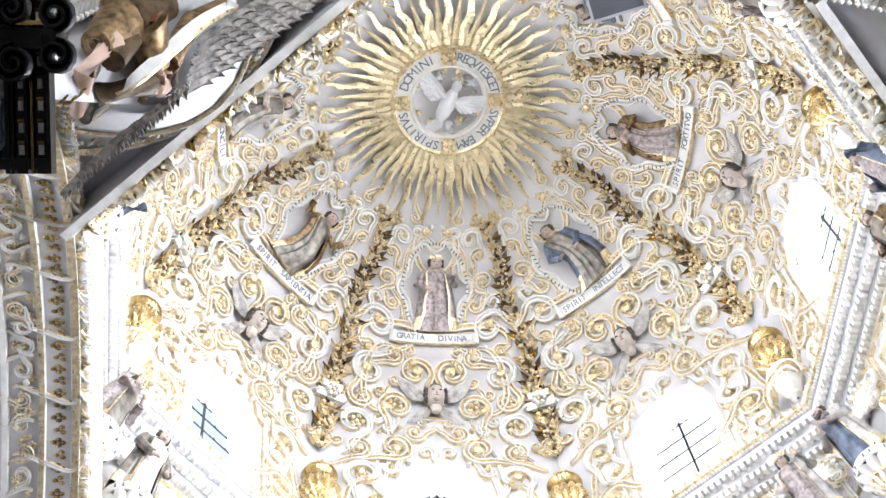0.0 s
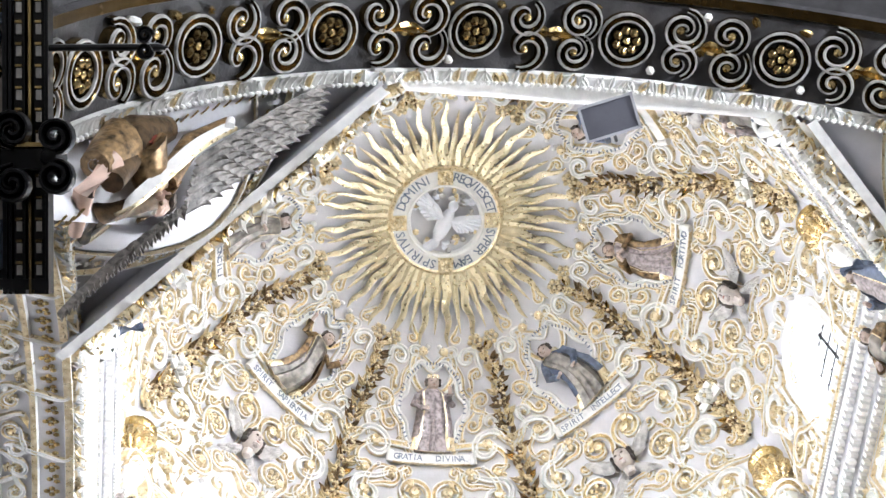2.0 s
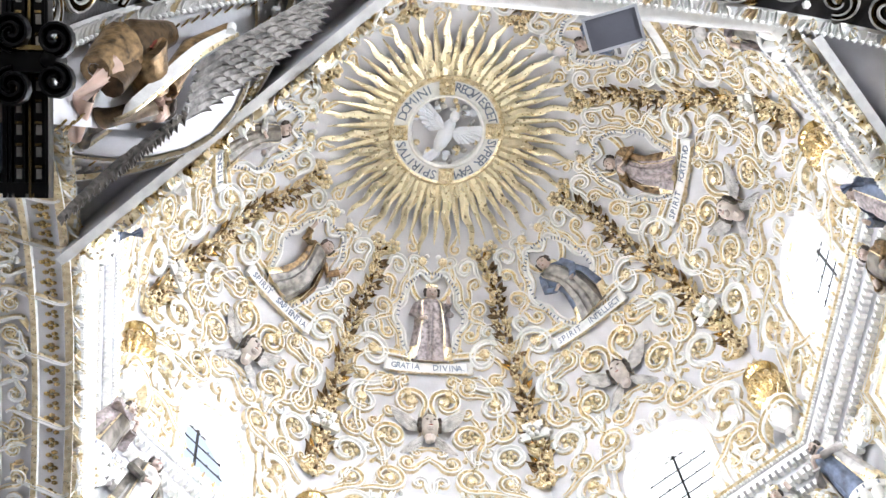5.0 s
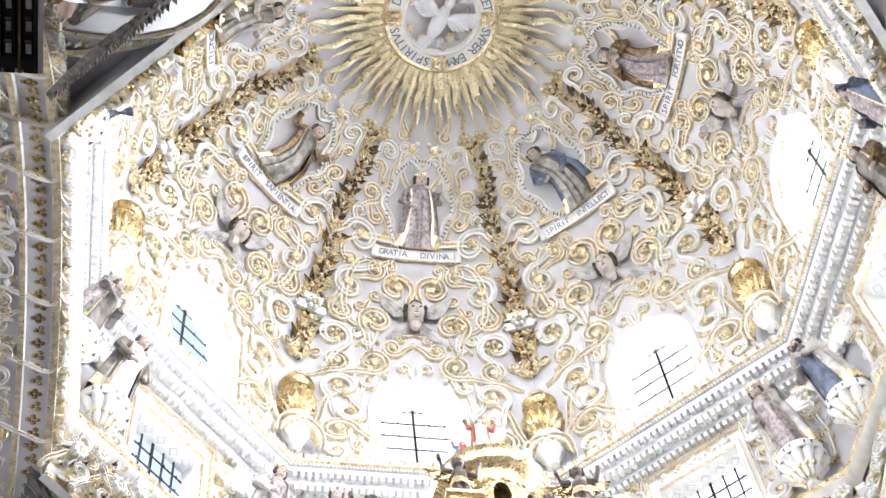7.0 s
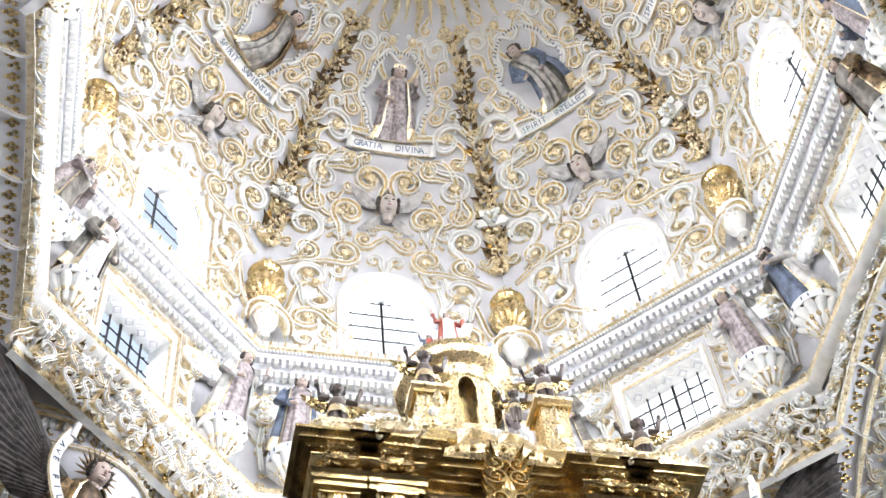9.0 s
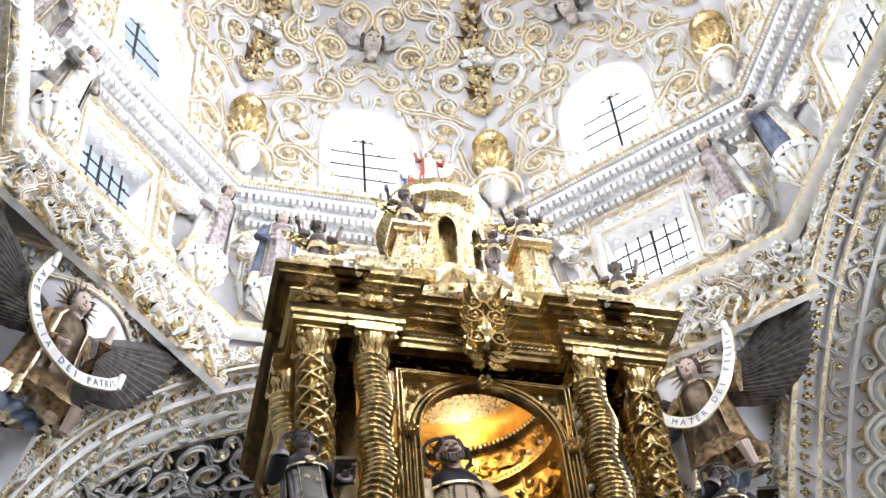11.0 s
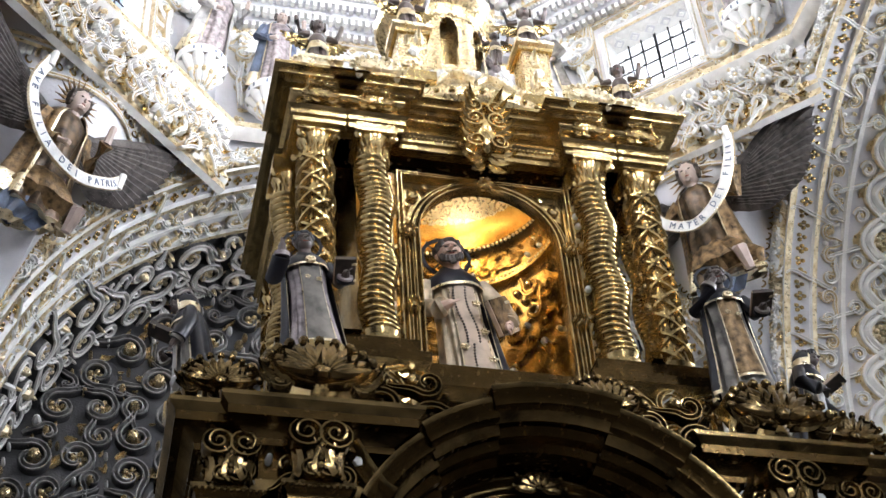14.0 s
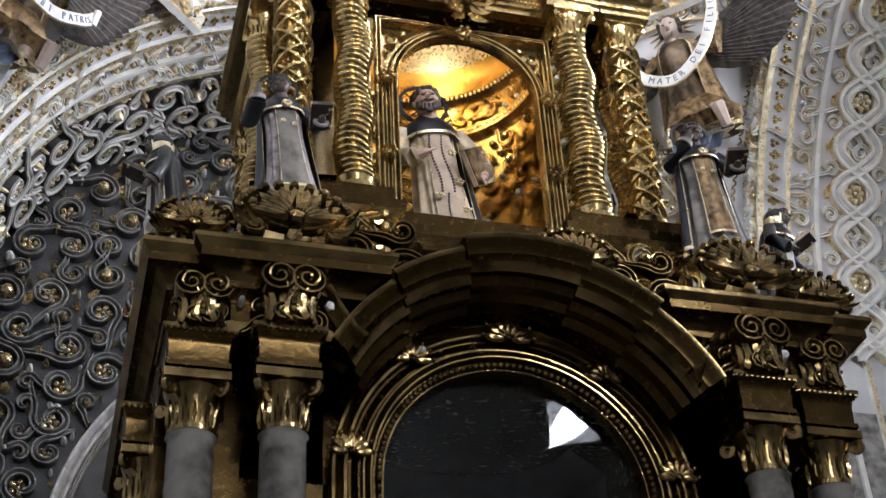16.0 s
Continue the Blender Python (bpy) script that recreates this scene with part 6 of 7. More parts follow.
def cresting(name, m, r, mat, seed, leaves=5):
    """A shell flanked by scrolls and leaves."""
    me = Mesh()
    shell(me, m @ pose(0, 0, 0.1 * r), 1.25 * r, mat, 11, 160)
    rgc = random.Random(seed)
    at = lambda x, z: (m @ Vector((x, z, 0)), (m.to_3x3() @ Vector((0, 0, 1))))
    for sx in (-1, 1):
        lay(me, at, tendril((sx * 0.15 * r, -0.15 * r), math.pi / 2 - sx * 1.5, 2.2 * r, sx * 0.8 / r, sx * 7 / r, 22, "J"), 0.13 * r, 0.3 * r, [mat] * 8)
        lay(me, at, volute(sx * 0.95 * r, -0.25 * r, 0.24 * r, 1.5, sx, 1.3, 14), 0.1 * r, 0.25 * r, [mat] * 8)
        for i in range(leaves):
            leaf(me, m @ pose(sx * rgc.uniform(0.1, 0.9) * r, -0.2 * r, 0.1 * r, 0, 0, -sx * rgc.uniform(-20, 110)), 0.7 * r, 0.2 * r, mat, 0.8)
    return me.link(name, bald)


def acanthus(name, x0, x1, z0, z1, y, seed, mat, radii=(0.11, 0.08, 0.055, 0.04)):
    """A carved panel of leaves and scrolls standing off a face."""
    me = Mesh()
    fill(me, flat_front(y), lambda x, z: x0 < x < x1 and z0 < z < z1, (x0, x1, z0, z1), radii, seed, 0.03, 0.09, [mat] * 8, mat, False, 260, 0.5)
    return me.link(name, bald)


for sx in (-1, 1):
    cresting("shell_cresting", pose(sx * 1.42, -1.85, 6.6, 72), 0.26, LOWGOLD, 3 + sx)
    cresting("shell_cresting", pose(sx * 1.98, -1.7, 6.62, 78), 0.18, LOWGOLD, 6 + sx)
    for x in (1.4, 1.92):
        cresting("carved_bracket", pose(sx * x, -1.72 if x < 1.5 else -1.62, 6.12, 90), 0.11, LOWGOLD, 12)
    acanthus("lower_spandrel", min(sx * 0.78, sx * 1.12), max(sx * 0.78, sx * 1.12), 5.95, 6.5, -1.22, 14, LOWGOLD)

cresting("shell_cresting", pose(0.34, -1.72, 6.68, 76), 0.2, LOWGOLD, 9)

def carved_corbel(m, mat):
    """A scroll bracket clad in acanthus, under a broken cornice."""
    me = Mesh()
    front = lambda x, z: (m @ Vector((x, -0.06, z)), m.to_3x3() @ Vector((0, -1, 0)))
    for sx in (-1, 1):
        lay(me, front, volute(sx * 0.08, 0.27, 0.09, 1.2, -sx, 1.6, 20), 0.035, 0.12, [mat] * 8)
        lay(me, front, volute(sx * 0.05, 0.06, 0.05, 1.2, sx, 1.5, 18), 0.025, 0.09, [mat] * 8)
    ball(me, m @ Vector((0, -0.12, 0.17)), (0.05, 0.05, 0.09), mat, 10)
    for k in range(7):
        leaf(me, m @ pose(-0.12 + 0.04 * k, -0.08 - 0.02 * (k % 3), 0.0, 62, 0, (k - 3) * 24), 0.22, 0.08, mat, 1.1)
    for k in range(12):
        sx = 1 if k % 2 else -1
        leaf(me, m @ pose(sx * 0.03, -0.13, 0.02 + 0.024 * k, 80, 0, -sx * (40 + 7 * k)), 0.15, 0.045, mat, 0.9)
    for k in range(5):
        ball(me, m @ Vector((0, -0.15, 0.06 + 0.045 * k)), 0.024, mat, 6)
    return me


cb = carved_corbel(Matrix.Identity(4), LOWGOLD).data("carved_corbel")
for x, y, k in ((-1.42, -1.6, 1.0), (1.44, -1.6, 1.0), (-1.9, -1.5, 0.9), (1.9, -1.5, 0.9), (-1.08, -1.3, 0.8), (1.08, -1.3, 0.8)):
    ob = new("carved_corbel", cb)
    ob.parent, ob.matrix_basis = bald, pose(x, y - 0.12, 5.98) @ Matrix.Scale(k, 4)
for sx in (-1, 1):
    # bold leaves rising behind the friars and beside the arched pediment
    acanthus("leaf_spray", min(sx * 0.55, sx * 1.15), max(sx * 0.55, sx * 1.15), 6.45, 7.0, -1.5, 45, LOWGOLD, (0.15, 0.11, 0.075, 0.05))
    acanthus("leaf_spray", min(sx * 1.65, sx * 2.3), max(sx * 1.65, sx * 2.3), 6.45, 6.95, -1.35, 46, LOWGOLD, (0.14, 0.1, 0.07, 0.05))
for sx in (-1, 1):
    acanthus("lower_frieze", min(sx * 1.1, sx * 1.72), max(sx * 1.1, sx * 1.72), 6.0, 6.22, -1.68, 48, LOWGOLD, (0.08, 0.06, 0.045, 0.032))
    acanthus("lower_frieze", min(sx * 1.74, sx * 2.0), max(sx * 1.74, sx * 2.0), 6.0, 6.22, -1.6, 49, LOWGOLD, (0.08, 0.06, 0.045, 0.032))
    acanthus("tympanum_carving", min(sx * 0.45, sx * 0.95), max(sx * 0.45, sx * 0.95), 6.15, 6.36, -1.3, 50, LOWGOLD, (0.06, 0.045, 0.03))
LOWER_PARTS = set(o.name for o in bald.children)

# upper storey: pedestals, columns, arch, entablature
UP = mirrored([(-1.42, 1.1), (-1.42, -0.75), (-1.48, -0.75), (-1.48, -1.05), (-0.68, -1.05), (-0.68, -0.82)])
plinth = [(0.02, 6.4), (0.05, 6.74), (0.05, 6.84), (0.0, 6.88), (0.0, 7.4), (0.05, 7.46), (0.08, 7.5), (0.12, 7.54), (0.12, 7.62), (0.06, 7.66), (0.06, 7.76), (-0.4, 7.77)]
me = Mesh()
# recesses take the shade-dark UMBER, raised lips the lighter gilding
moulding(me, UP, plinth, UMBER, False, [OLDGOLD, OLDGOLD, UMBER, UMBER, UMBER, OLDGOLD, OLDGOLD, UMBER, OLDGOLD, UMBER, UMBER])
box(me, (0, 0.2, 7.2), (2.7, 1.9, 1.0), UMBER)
me.link("upper_pedestal", bald)
for sx in (-1, 1):
    acanthus("pedestal_panel", min(sx * 0.72, sx * 1.45), max(sx * 0.72, sx * 1.45), 6.75, 7.55, -1.08, 17, OLDGOLD, (0.15, 0.11, 0.075, 0.05))
    # hanging leaf drops at the corners of the pedestals
    drop = Mesh()
    for i in range(9):
        for k in (-1, 1):
            leaf(drop, pose(sx * 0.7, -1.1, 7.5 - 0.1 * i, 90, 0, 0) @ pose(0, 0, 0, 0, 0, k * 50 + 180), 0.16, 0.05, OLDGOLD, 0.9)
        ball(drop, (sx * 0.7, -1.14, 7.5 - 0.1 * i), 0.035, OLDGOLD, 6)
    drop.link("leaf_drop", bald)

box_top = [(-0.06, 9.79), (0.03, 9.79), (0.03, 9.84), (0.05, 9.85), (0.05, 9.9), (0.08, 9.92), (0.0, 9.94), (0.0, 10.04), (0.04, 10.06), (0.06, 10.1), (0.11, 10.11), (0.11, 10.15), (0.16, 10.16), (0.16, 10.2), (0.2, 10.22), (0.2, 10.25), (-0.5, 10.26)]
UPE = mirrored([(-1.42, 1.15), (-1.42, -0.72), (-1.46, -0.72), (-1.46, -1.06), (-1.12, -1.06), (-1.12, -1.01), (-1.04, -1.01), (-1.04, -1.06), (-0.68, -1.06), (-0.68, -0.9)])
me = Mesh()
moulding(me, UPE, box_top, OLDGOLD, False, [OLDGOLD] * 16)
me.link("upper_entablature", bald)
# soffit lids, the shade of their undersides put into the colour
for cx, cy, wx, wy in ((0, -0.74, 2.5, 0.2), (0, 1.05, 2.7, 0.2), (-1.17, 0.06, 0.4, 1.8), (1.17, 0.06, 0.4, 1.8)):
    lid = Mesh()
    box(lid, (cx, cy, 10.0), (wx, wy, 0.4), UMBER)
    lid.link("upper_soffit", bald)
den2 = Mesh()
for i in range(40):
    box(den2, (-0.66 + 1.32 * i / 39, -0.95, 10.075), (0.02, 0.06, 0.035), OLDGOLD)
    ball(den2, (-0.66 + 1.32 * i / 39, -0.955, 9.9), 0.016, OLDGOLD, 5)
den2.link("dentil_row", bald)

capm = Mesh()
capital(capm, pose(0, 0, 9.52), 0.11, 0.27, OLDGOLD)
box(capm, (0, 0, 9.85), (0.3, 0.3, 0.1), OLDGOLD)
basem = Mesh()
lathe(basem, [(0.16, 7.76), (0.16, 7.8), (0.13, 7.83), (0.145, 7.87), (0.11, 7.9)], OLDGOLD, 20)
base_data = basem.data("column_base")
cap_data = capm.data("column_capital")
tw = Mesh()
twisted(tw, Matrix.Identity(4), 0.12, 7.88, 9.53, 2.6, 0.022, OLDGOLD, 32, 0.3)
tw_data = tw.data("twisted_shaft")
vs = Mesh()
vine_shaft(vs, Matrix.Identity(4), 0.125, 7.88, 9.53, OLDGOLD, 5)
vs_data = vs.data("vine_shaft")
for x, y, data in ((-0.86, -0.95, tw_data), (0.86, -0.95, tw_data), (-1.29, -0.9, vs_data), (1.29, -0.9, vs_data), (-1.42, -0.45, tw_data), (1.42, -0.45, tw_data), (-1.3, 0.95, vs_data), (1.3, 0.95, vs_data)):
    col = new("column_shaft", data)
    col.parent, col.matrix_basis = bald, pose(x, y, 0)
    ob = new("column_capital", cap_data)
    ob.parent, ob.matrix_basis = col, Matrix.Identity(4)
    ob = new("column_base", base_data)
    ob.parent, ob.matrix_basis = col, Matrix.Identity(4)
for sx in (-1, 1):
    for x in (0.86, 1.29):
        cresting("carved_bracket", pose(sx * x, -1.13, 9.99, 84), 0.11, OLDGOLD, 22)
        cresting("carved_bracket", pose(sx * x, -1.16, 10.13, 76), 0.09, OLDGOLD, 23)
        acanthus("pedestal_carving", sx * x - 0.13, sx * x + 0.13, 6.85, 7.5, -1.08, 24 + int(10 * x), OLDGOLD)
    cresting("shell_cresting", pose(sx * 0.86, -1.2, 10.28, 78), 0.16, GOLD, 33)
    cresting("shell_cresting", pose(sx * 1.36, -1.15, 10.28, 80), 0.14, GOLD, 36)
    acanthus("side_carving", min(sx * 1.5, sx * 2.2), max(sx * 1.5, sx * 2.2), 6.75, 7.1, -0.95, 41, OLDGOLD)
    # a carved pilaster strip beside the arch
    me = Mesh()
    box(me, (sx * 0.74, -0.8, 8.65), (0.07, 0.1, 1.8), OLDGOLD)
    fill(me, flat_front(-0.85), lambda x, z: abs(x - sx * 0.74) < 0.045 and 7.8 < z < 9.5, (sx * 0.74 - 0.045, sx * 0.74 + 0.045, 7.8, 9.5), (0.04, 0.028), 52, 0.02, 0.04, [OLDGOLD] * 8, GOLD, False, 120, 0.5)
    me.link("carved_pilaster", bald)
keyst = Mesh()
at = flat_front(-1.02)
for sx in (-1, 1):
    for z, r in ((9.98, 0.075), (9.74, 0.06), (10.12, 0.06)):
        lay(keyst, at, volute(sx * 0.09, z, r, 1.5, -sx, 1.5, 18), 0.035, 0.16, [OLDGOLD] * 8)
    for i in range(9):
        leaf(keyst, pose(sx * 0.04, -1.05 - 0.01 * i, 9.58 + 0.065 * i, 90, 0, 0) @ pose(0, 0, 0, 0, 0, -sx * (150 - 15 * i)), 0.2, 0.055, OLDGOLD, 0.8)
ball(keyst, (0, -1.1, 9.88), (0.1, 0.08, 0.22), OLDGOLD, 10)
keyst.link("keystone_mask", bald)

fa = Mesh()
FZ = 8.9
for rr, w, h in ((0.555, 0.028, 0.1), (0.6, 0.02, 0.07)):
    lay(fa, flat_front(-0.86), [(rr, 7.7), (rr, FZ)] + [(rr * math.cos(math.pi * i / 32), FZ + rr * math.sin(math.pi * i / 32)) for i in range(1, 32)] + [(-rr, FZ), (-rr, 7.7)], w, h, [OLDGOLD] * 8, False)
lay(fa, flat_front(-0.86), [(-0.66, 7.7), (-0.66, 9.52), (0.66, 9.52), (0.66, 7.7)], 0.028, 0.08, [OLDGOLD] * 8, False)
pts = []
for i in range(33):
    a = math.pi * i / 32
    x, z = 0.56 * math.cos(a), FZ + 0.56 * math.sin(a)
    pts += [(x, -0.85, z), (max(-0.65, min(0.65, x * 1.6)), -0.85, 9.52)]
fa.add(pts, [(2 * i, 2 * i + 1, 2 * i + 3, 2 * i + 2) for i in range(32)], OLDGOLD)
fill(fa, flat_front(-0.86), lambda x, z: abs(x) < 0.63 and z < 9.49 and math.hypot(x, z - FZ) > 0.64, (0.1, 0.63, 9.2, 9.49), (0.07, 0.05, 0.035), 61, 0.02, 0.04, [OLDGOLD] * 8, OLDGOLD, True, 200, 0.5)
for x, z in ((-0.61, 8.9), (0.61, 8.9), (-0.61, 8.2), (0.61, 8.2), (0, 9.46)):
    rosette(fa, pose(x, -0.93, z, 90), 0.075, OLDGOLD, OLDGOLD, 6, 0.8)
fa.link("arch_frame", bald, label="gilded arched frame of the niche")

# inner rotunda, brightly gilded, with a small round light in its vault
rot = Mesh()
R = 0.98
prof = [(R, 7.7), (R, 9.95), (R - 0.04, 9.98), (R - 0.07, 9.98), (R - 0.07, 10.06), (R - 0.03, 10.1), (R, 10.12), (R, 10.38), (R - 0.04, 10.4), (R - 0.08, 10.44), (R - 0.02, 10.5), (R - 0.02, 10.52)]
lathe(rot, prof, OLDGOLD, 48, pose(0, 0, 0, 0, 0, -25), arc=230)
nn, rows = 60, 16
vp, vf = [], []
for j in range(rows + 1):
    b2 = math.pi / 2 * j / rows
    for i in range(nn):
        a = 2 * math.pi * i / nn
        rr = (R - 0.02) * math.cos(b2)
        vp.append((rr * math.cos(a), rr * math.sin(a), 10.52 + 0.8 * math.sin(b2)))
for j in range(rows):
    for i in range(nn):
        deg = 360 * (i + 0.5) / nn
        if 4 <= j < 8 and 66 < deg < 90:
            continue
        vf.append((j * nn + i, j * nn + (i + 1) % nn, (j + 1) * nn + (i + 1) % nn, (j + 1) * nn + i))
rot.add(vp, vf, BRIGHTGOLD)
rot.link("rotunda_vault", bald, label="smooth bright gilded inner vault")
rc = Mesh()
at_rot = lambda u, z: (Vector((R * math.sin(u / R), R * math.cos(u / R), z)), Vector((-math.sin(u / R), -math.cos(u / R), 0)))
fill(rc, at_rot, lambda u, z: 10.14 < z < 10.36, (-1.6, 1.6, 10.14, 10.36), (0.08, 0.055, 0.035), 71, 0.022, 0.04, [OLDGOLD] * 8, OLDGOLD, False, 900, 0.5)
fill(rc, at_rot, lambda u, z: 8.3 < z < 9.9, (-1.6, 1.6, 8.3, 9.9), (0.11, 0.08, 0.055, 0.035), 72, 0.026, 0.05, [OLDGOLD] * 8, OLDGOLD, False, 1300, 0.5)
for i in range(70):
    u = -1.6 + 3.2 * i / 69
    p, nrm = at_rot(u, 10.43)
    ball(rc, p + nrm * 0.07, 0.018, GOLD, 5)
    p, nrm = at_rot(u, 10.02)
    ball(rc, p + nrm * 0.065, 0.018, GOLD, 5)
rc.link("rotunda_carving", bald)
lamp = bpy.data.lights.new("rotunda_lamp", "POINT")
lamp.energy, lamp.color, lamp.shadow_soft_size = 62, (1.0, 0.92, 0.76), 0.06
new("rotunda_lamp", lamp).location = (-0.35, BY - 0.62, 10.3)

# cupola and lantern on top
cup = Mesh()
lathe(cup, [(1.12, 10.22), (1.16, 10.26), (1.16, 10.36), (1.1, 10.4), (1.06, 10.46), (1.0, 10.62), (0.86, 10.86), (0.66, 11.08), (0.5, 11.2)], PALEGOLD, 48)
for i in range(60):
    a = 2 * math.pi * i / 60
    ball(cup, (1.165 * math.cos(a), 1.165 * math.sin(a), 10.31), 0.028, OLDGOLD, 5)
cup.link("cupola", bald, label="pale gilt cupola with carved leaf relief")
cc = Mesh()


def at_cup(u, s):
    a = u - math.pi / 2
    t = s
    r, z = 1.04 - 0.45 * t ** 1.4, 10.5 + 0.62 * t
    return Vector((r * math.cos(a), r * math.sin(a), z)), Vector((math.cos(a) * 0.8, math.sin(a) * 0.8, 0.6)).normalized()


for i in range(13):
    u = -1.9 + 3.8 * i / 12
    for sg in (-1, 1):
        lay(cc, at_cup, [(u + sg * 0.13 * math.sin(math.pi * k / 10), 0.05 + 0.85 * k / 10) for k in range(11)], 0.025, 0.05, [GOLD] * 8)
    rosette(cc, stand_on(at_cup, u, 0.4), 0.09, WHITE, GOLD, 6, 0.5)
cc.link("cupola_carving", bald)
lan = Mesh()
LZ = 11.2
lathe(lan, [(0.52, LZ), (0.56, LZ + 0.04), (0.56, LZ + 0.12), (0.46, LZ + 0.16)], PALEGOLD, 32)
for i in range(8):
    # wall between two openings, with an arched head over each opening
    c0 = 45 * i - 90
    lathe(lan, [(0.38, LZ + 0.16), (0.44, LZ + 0.16), (0.44, LZ + 1.0), (0.38, LZ + 1.0)], PALEGOLD, 6, pose(0, 0, 0, 0, 0, c0 + 11), arc=23)
    pts = []
    for q in range(9):
        a = radians(c0 - 11 + 22 * q / 8)
        zz = LZ + 0.78 + 0.14 * math.sqrt(max(0, 1 - (q / 4 - 1) ** 2))
        pts += [(0.44 * math.cos(a), 0.44 * math.sin(a), zz), (0.44 * math.cos(a), 0.44 * math.sin(a), LZ + 1.0)]
    lan.add(pts, [(2 * q, 2 * q + 2, 2 * q + 3, 2 * q + 1) for q in range(8)], PALEGOLD)
lathe(lan, [(0.3, LZ + 0.16), (0.3, LZ + 1.0)], OLDGOLD, 24)
lathe(lan, [(0.45, LZ + 0.95), (0.47, LZ + 1.0), (0.47, LZ + 1.1), (0.56, LZ + 1.16), (0.58, LZ + 1.24), (0.5, LZ + 1.28), (0.48, LZ + 1.36), (0.52, LZ + 1.4), (0.46, LZ + 1.46), (0.36, LZ + 1.6), (0.2, LZ + 1.74), (0.12, LZ + 1.78), (0.0, LZ + 1.8)], PALEGOLD, 32)
lan.link("lantern", bald, label="pale gilt lantern with arched openings")

for ob in bald.children:
    if ob.name not in LOWER_PARTS:
        ob.location.z += LIFT


def putto(h, skin, seed, wings):
    """A small standing child angel with raised arms and a gilt loincloth."""
    me = Mesh()
    for sx in (-1, 1):
        tube(me, [(0.05 * sx * h, -0.02, 0.0), (0.06 * sx * h, -0.05 * h, 0.22 * h), (0.05 * sx * h, 0, 0.42 * h)], [0.04 * h, 0.06 * h, 0.075 * h], skin)
        tube(me, [(0.13 * sx * h, 0, 0.7 * h), (0.24 * sx * h, -0.03 * h, 0.66 * h), (0.3 * sx * h, -0.06 * h, 0.84 * h), (0.31 * sx * h, -0.07 * h, 0.92 * h)], [0.05 * h, 0.045 * h, 0.035 * h, 0.03 * h], skin)
        feathers(me, (0.06 * sx * h, 0.1 * h, 0.62 * h), (sx, 0.1, 0.5), (sx * 0.7, 0.1, -0.8), 0.36 * h, 6, wings, (0, -1, 0), 0.14)
    ball(me, (0, 0, 0.58 * h), (0.12 * h, 0.09 * h, 0.17 * h), skin, 12)
    robe(me, [(0.36 * h, 0.15 * h, 0.12 * h, 0, 0), (0.44 * h, 0.14 * h, 0.11 * h, 0, 0), (0.52 * h, 0.12 * h, 0.095 * h, 0, 0)], GOLD, 7, 0.1, 28, seed=seed)
    head(me, (0, -0.02 * h, 0.87 * h), 0.105 * h, skin, HAIR)
    return me


pk = putto(0.62, DARKFLESH, 2, OLDGOLD).data("putto")
for x, y, z, turn in ((-1.29, 0.5, 10.46, 8), (-0.5, 0.62, 11.2, 10), (0.6, 0.72, 11.32, -12), (1.42, 0.78, 10.78, -20), (0.38, 0.95, 11.4, -10)):
    ob = new("putto_statue", pk)
    ob.matrix_basis = pose(x, y, z + LIFT, 0, 0, turn) @ Matrix.Scale(0.7 if x == 0.38 else 1.0, 4)
    tagged(ob, "dark-skinned carved child angel with gilt loincloth and wings", "statue", "putti on the baldachin")
for x, y, z0, z1, w in ((-1.29, -1.0, 10.25, 10.46, 0.26), (-0.5, -0.88, 10.5, 11.2, 0.24), (0.6, -0.78, 10.5, 11.32, 0.24), (1.42, -0.72, 10.25, 10.78, 0.24)):
    me = Mesh()
    box(me, (x, y, (z0 + z1) / 2), (w, w, z1 - z0), PALEGOLD)
    box(me, (x, y, z1 - 0.02), (w + 0.1, w + 0.1, 0.04), GOLD)
    box(me, (x, y, z1 - 0.09), (w + 0.06, w + 0.06, 0.04), OLDGOLD)
    box(me, (x, y, z0 + 0.05), (w + 0.1, w + 0.1, 0.1), OLDGOLD)
    if z1 - z0 > 0.6:
        fill(me, flat_front(y - w / 2), lambda a, z: abs(a - x) < 0.12 and z0 + 0.2 < z < z1 - 0.14, (x - 0.12, x + 0.12, z0 + 0.2, z1 - 0.14), (0.07, 0.045), 81, 0.02, 0.05, [GOLD] * 8, GOLD, False, 120, 0.5)
    me.link("putto_pedestal", bald, pose(0, 0, LIFT))

# painted group on the lantern
for x, y, z, h, g, c in ((0.0, 1.45, 12.98, 0.62, CLOUD, REDPAINT), (-0.22, 1.4, 12.72, 0.42, REDPAINT, BLUE), (0.3, 1.4, 12.75, 0.42, SILVER, BLUE)):
    st = saint(h, g, c, PALEFLESH, HAIR, int(z * 10), "raise", wings=CLOUD).link("finial_angel", None, pose(x, y, z + LIFT, 0, 0, 5), label="small painted angel in red and white on the lantern", category="statue", group="finial angels")

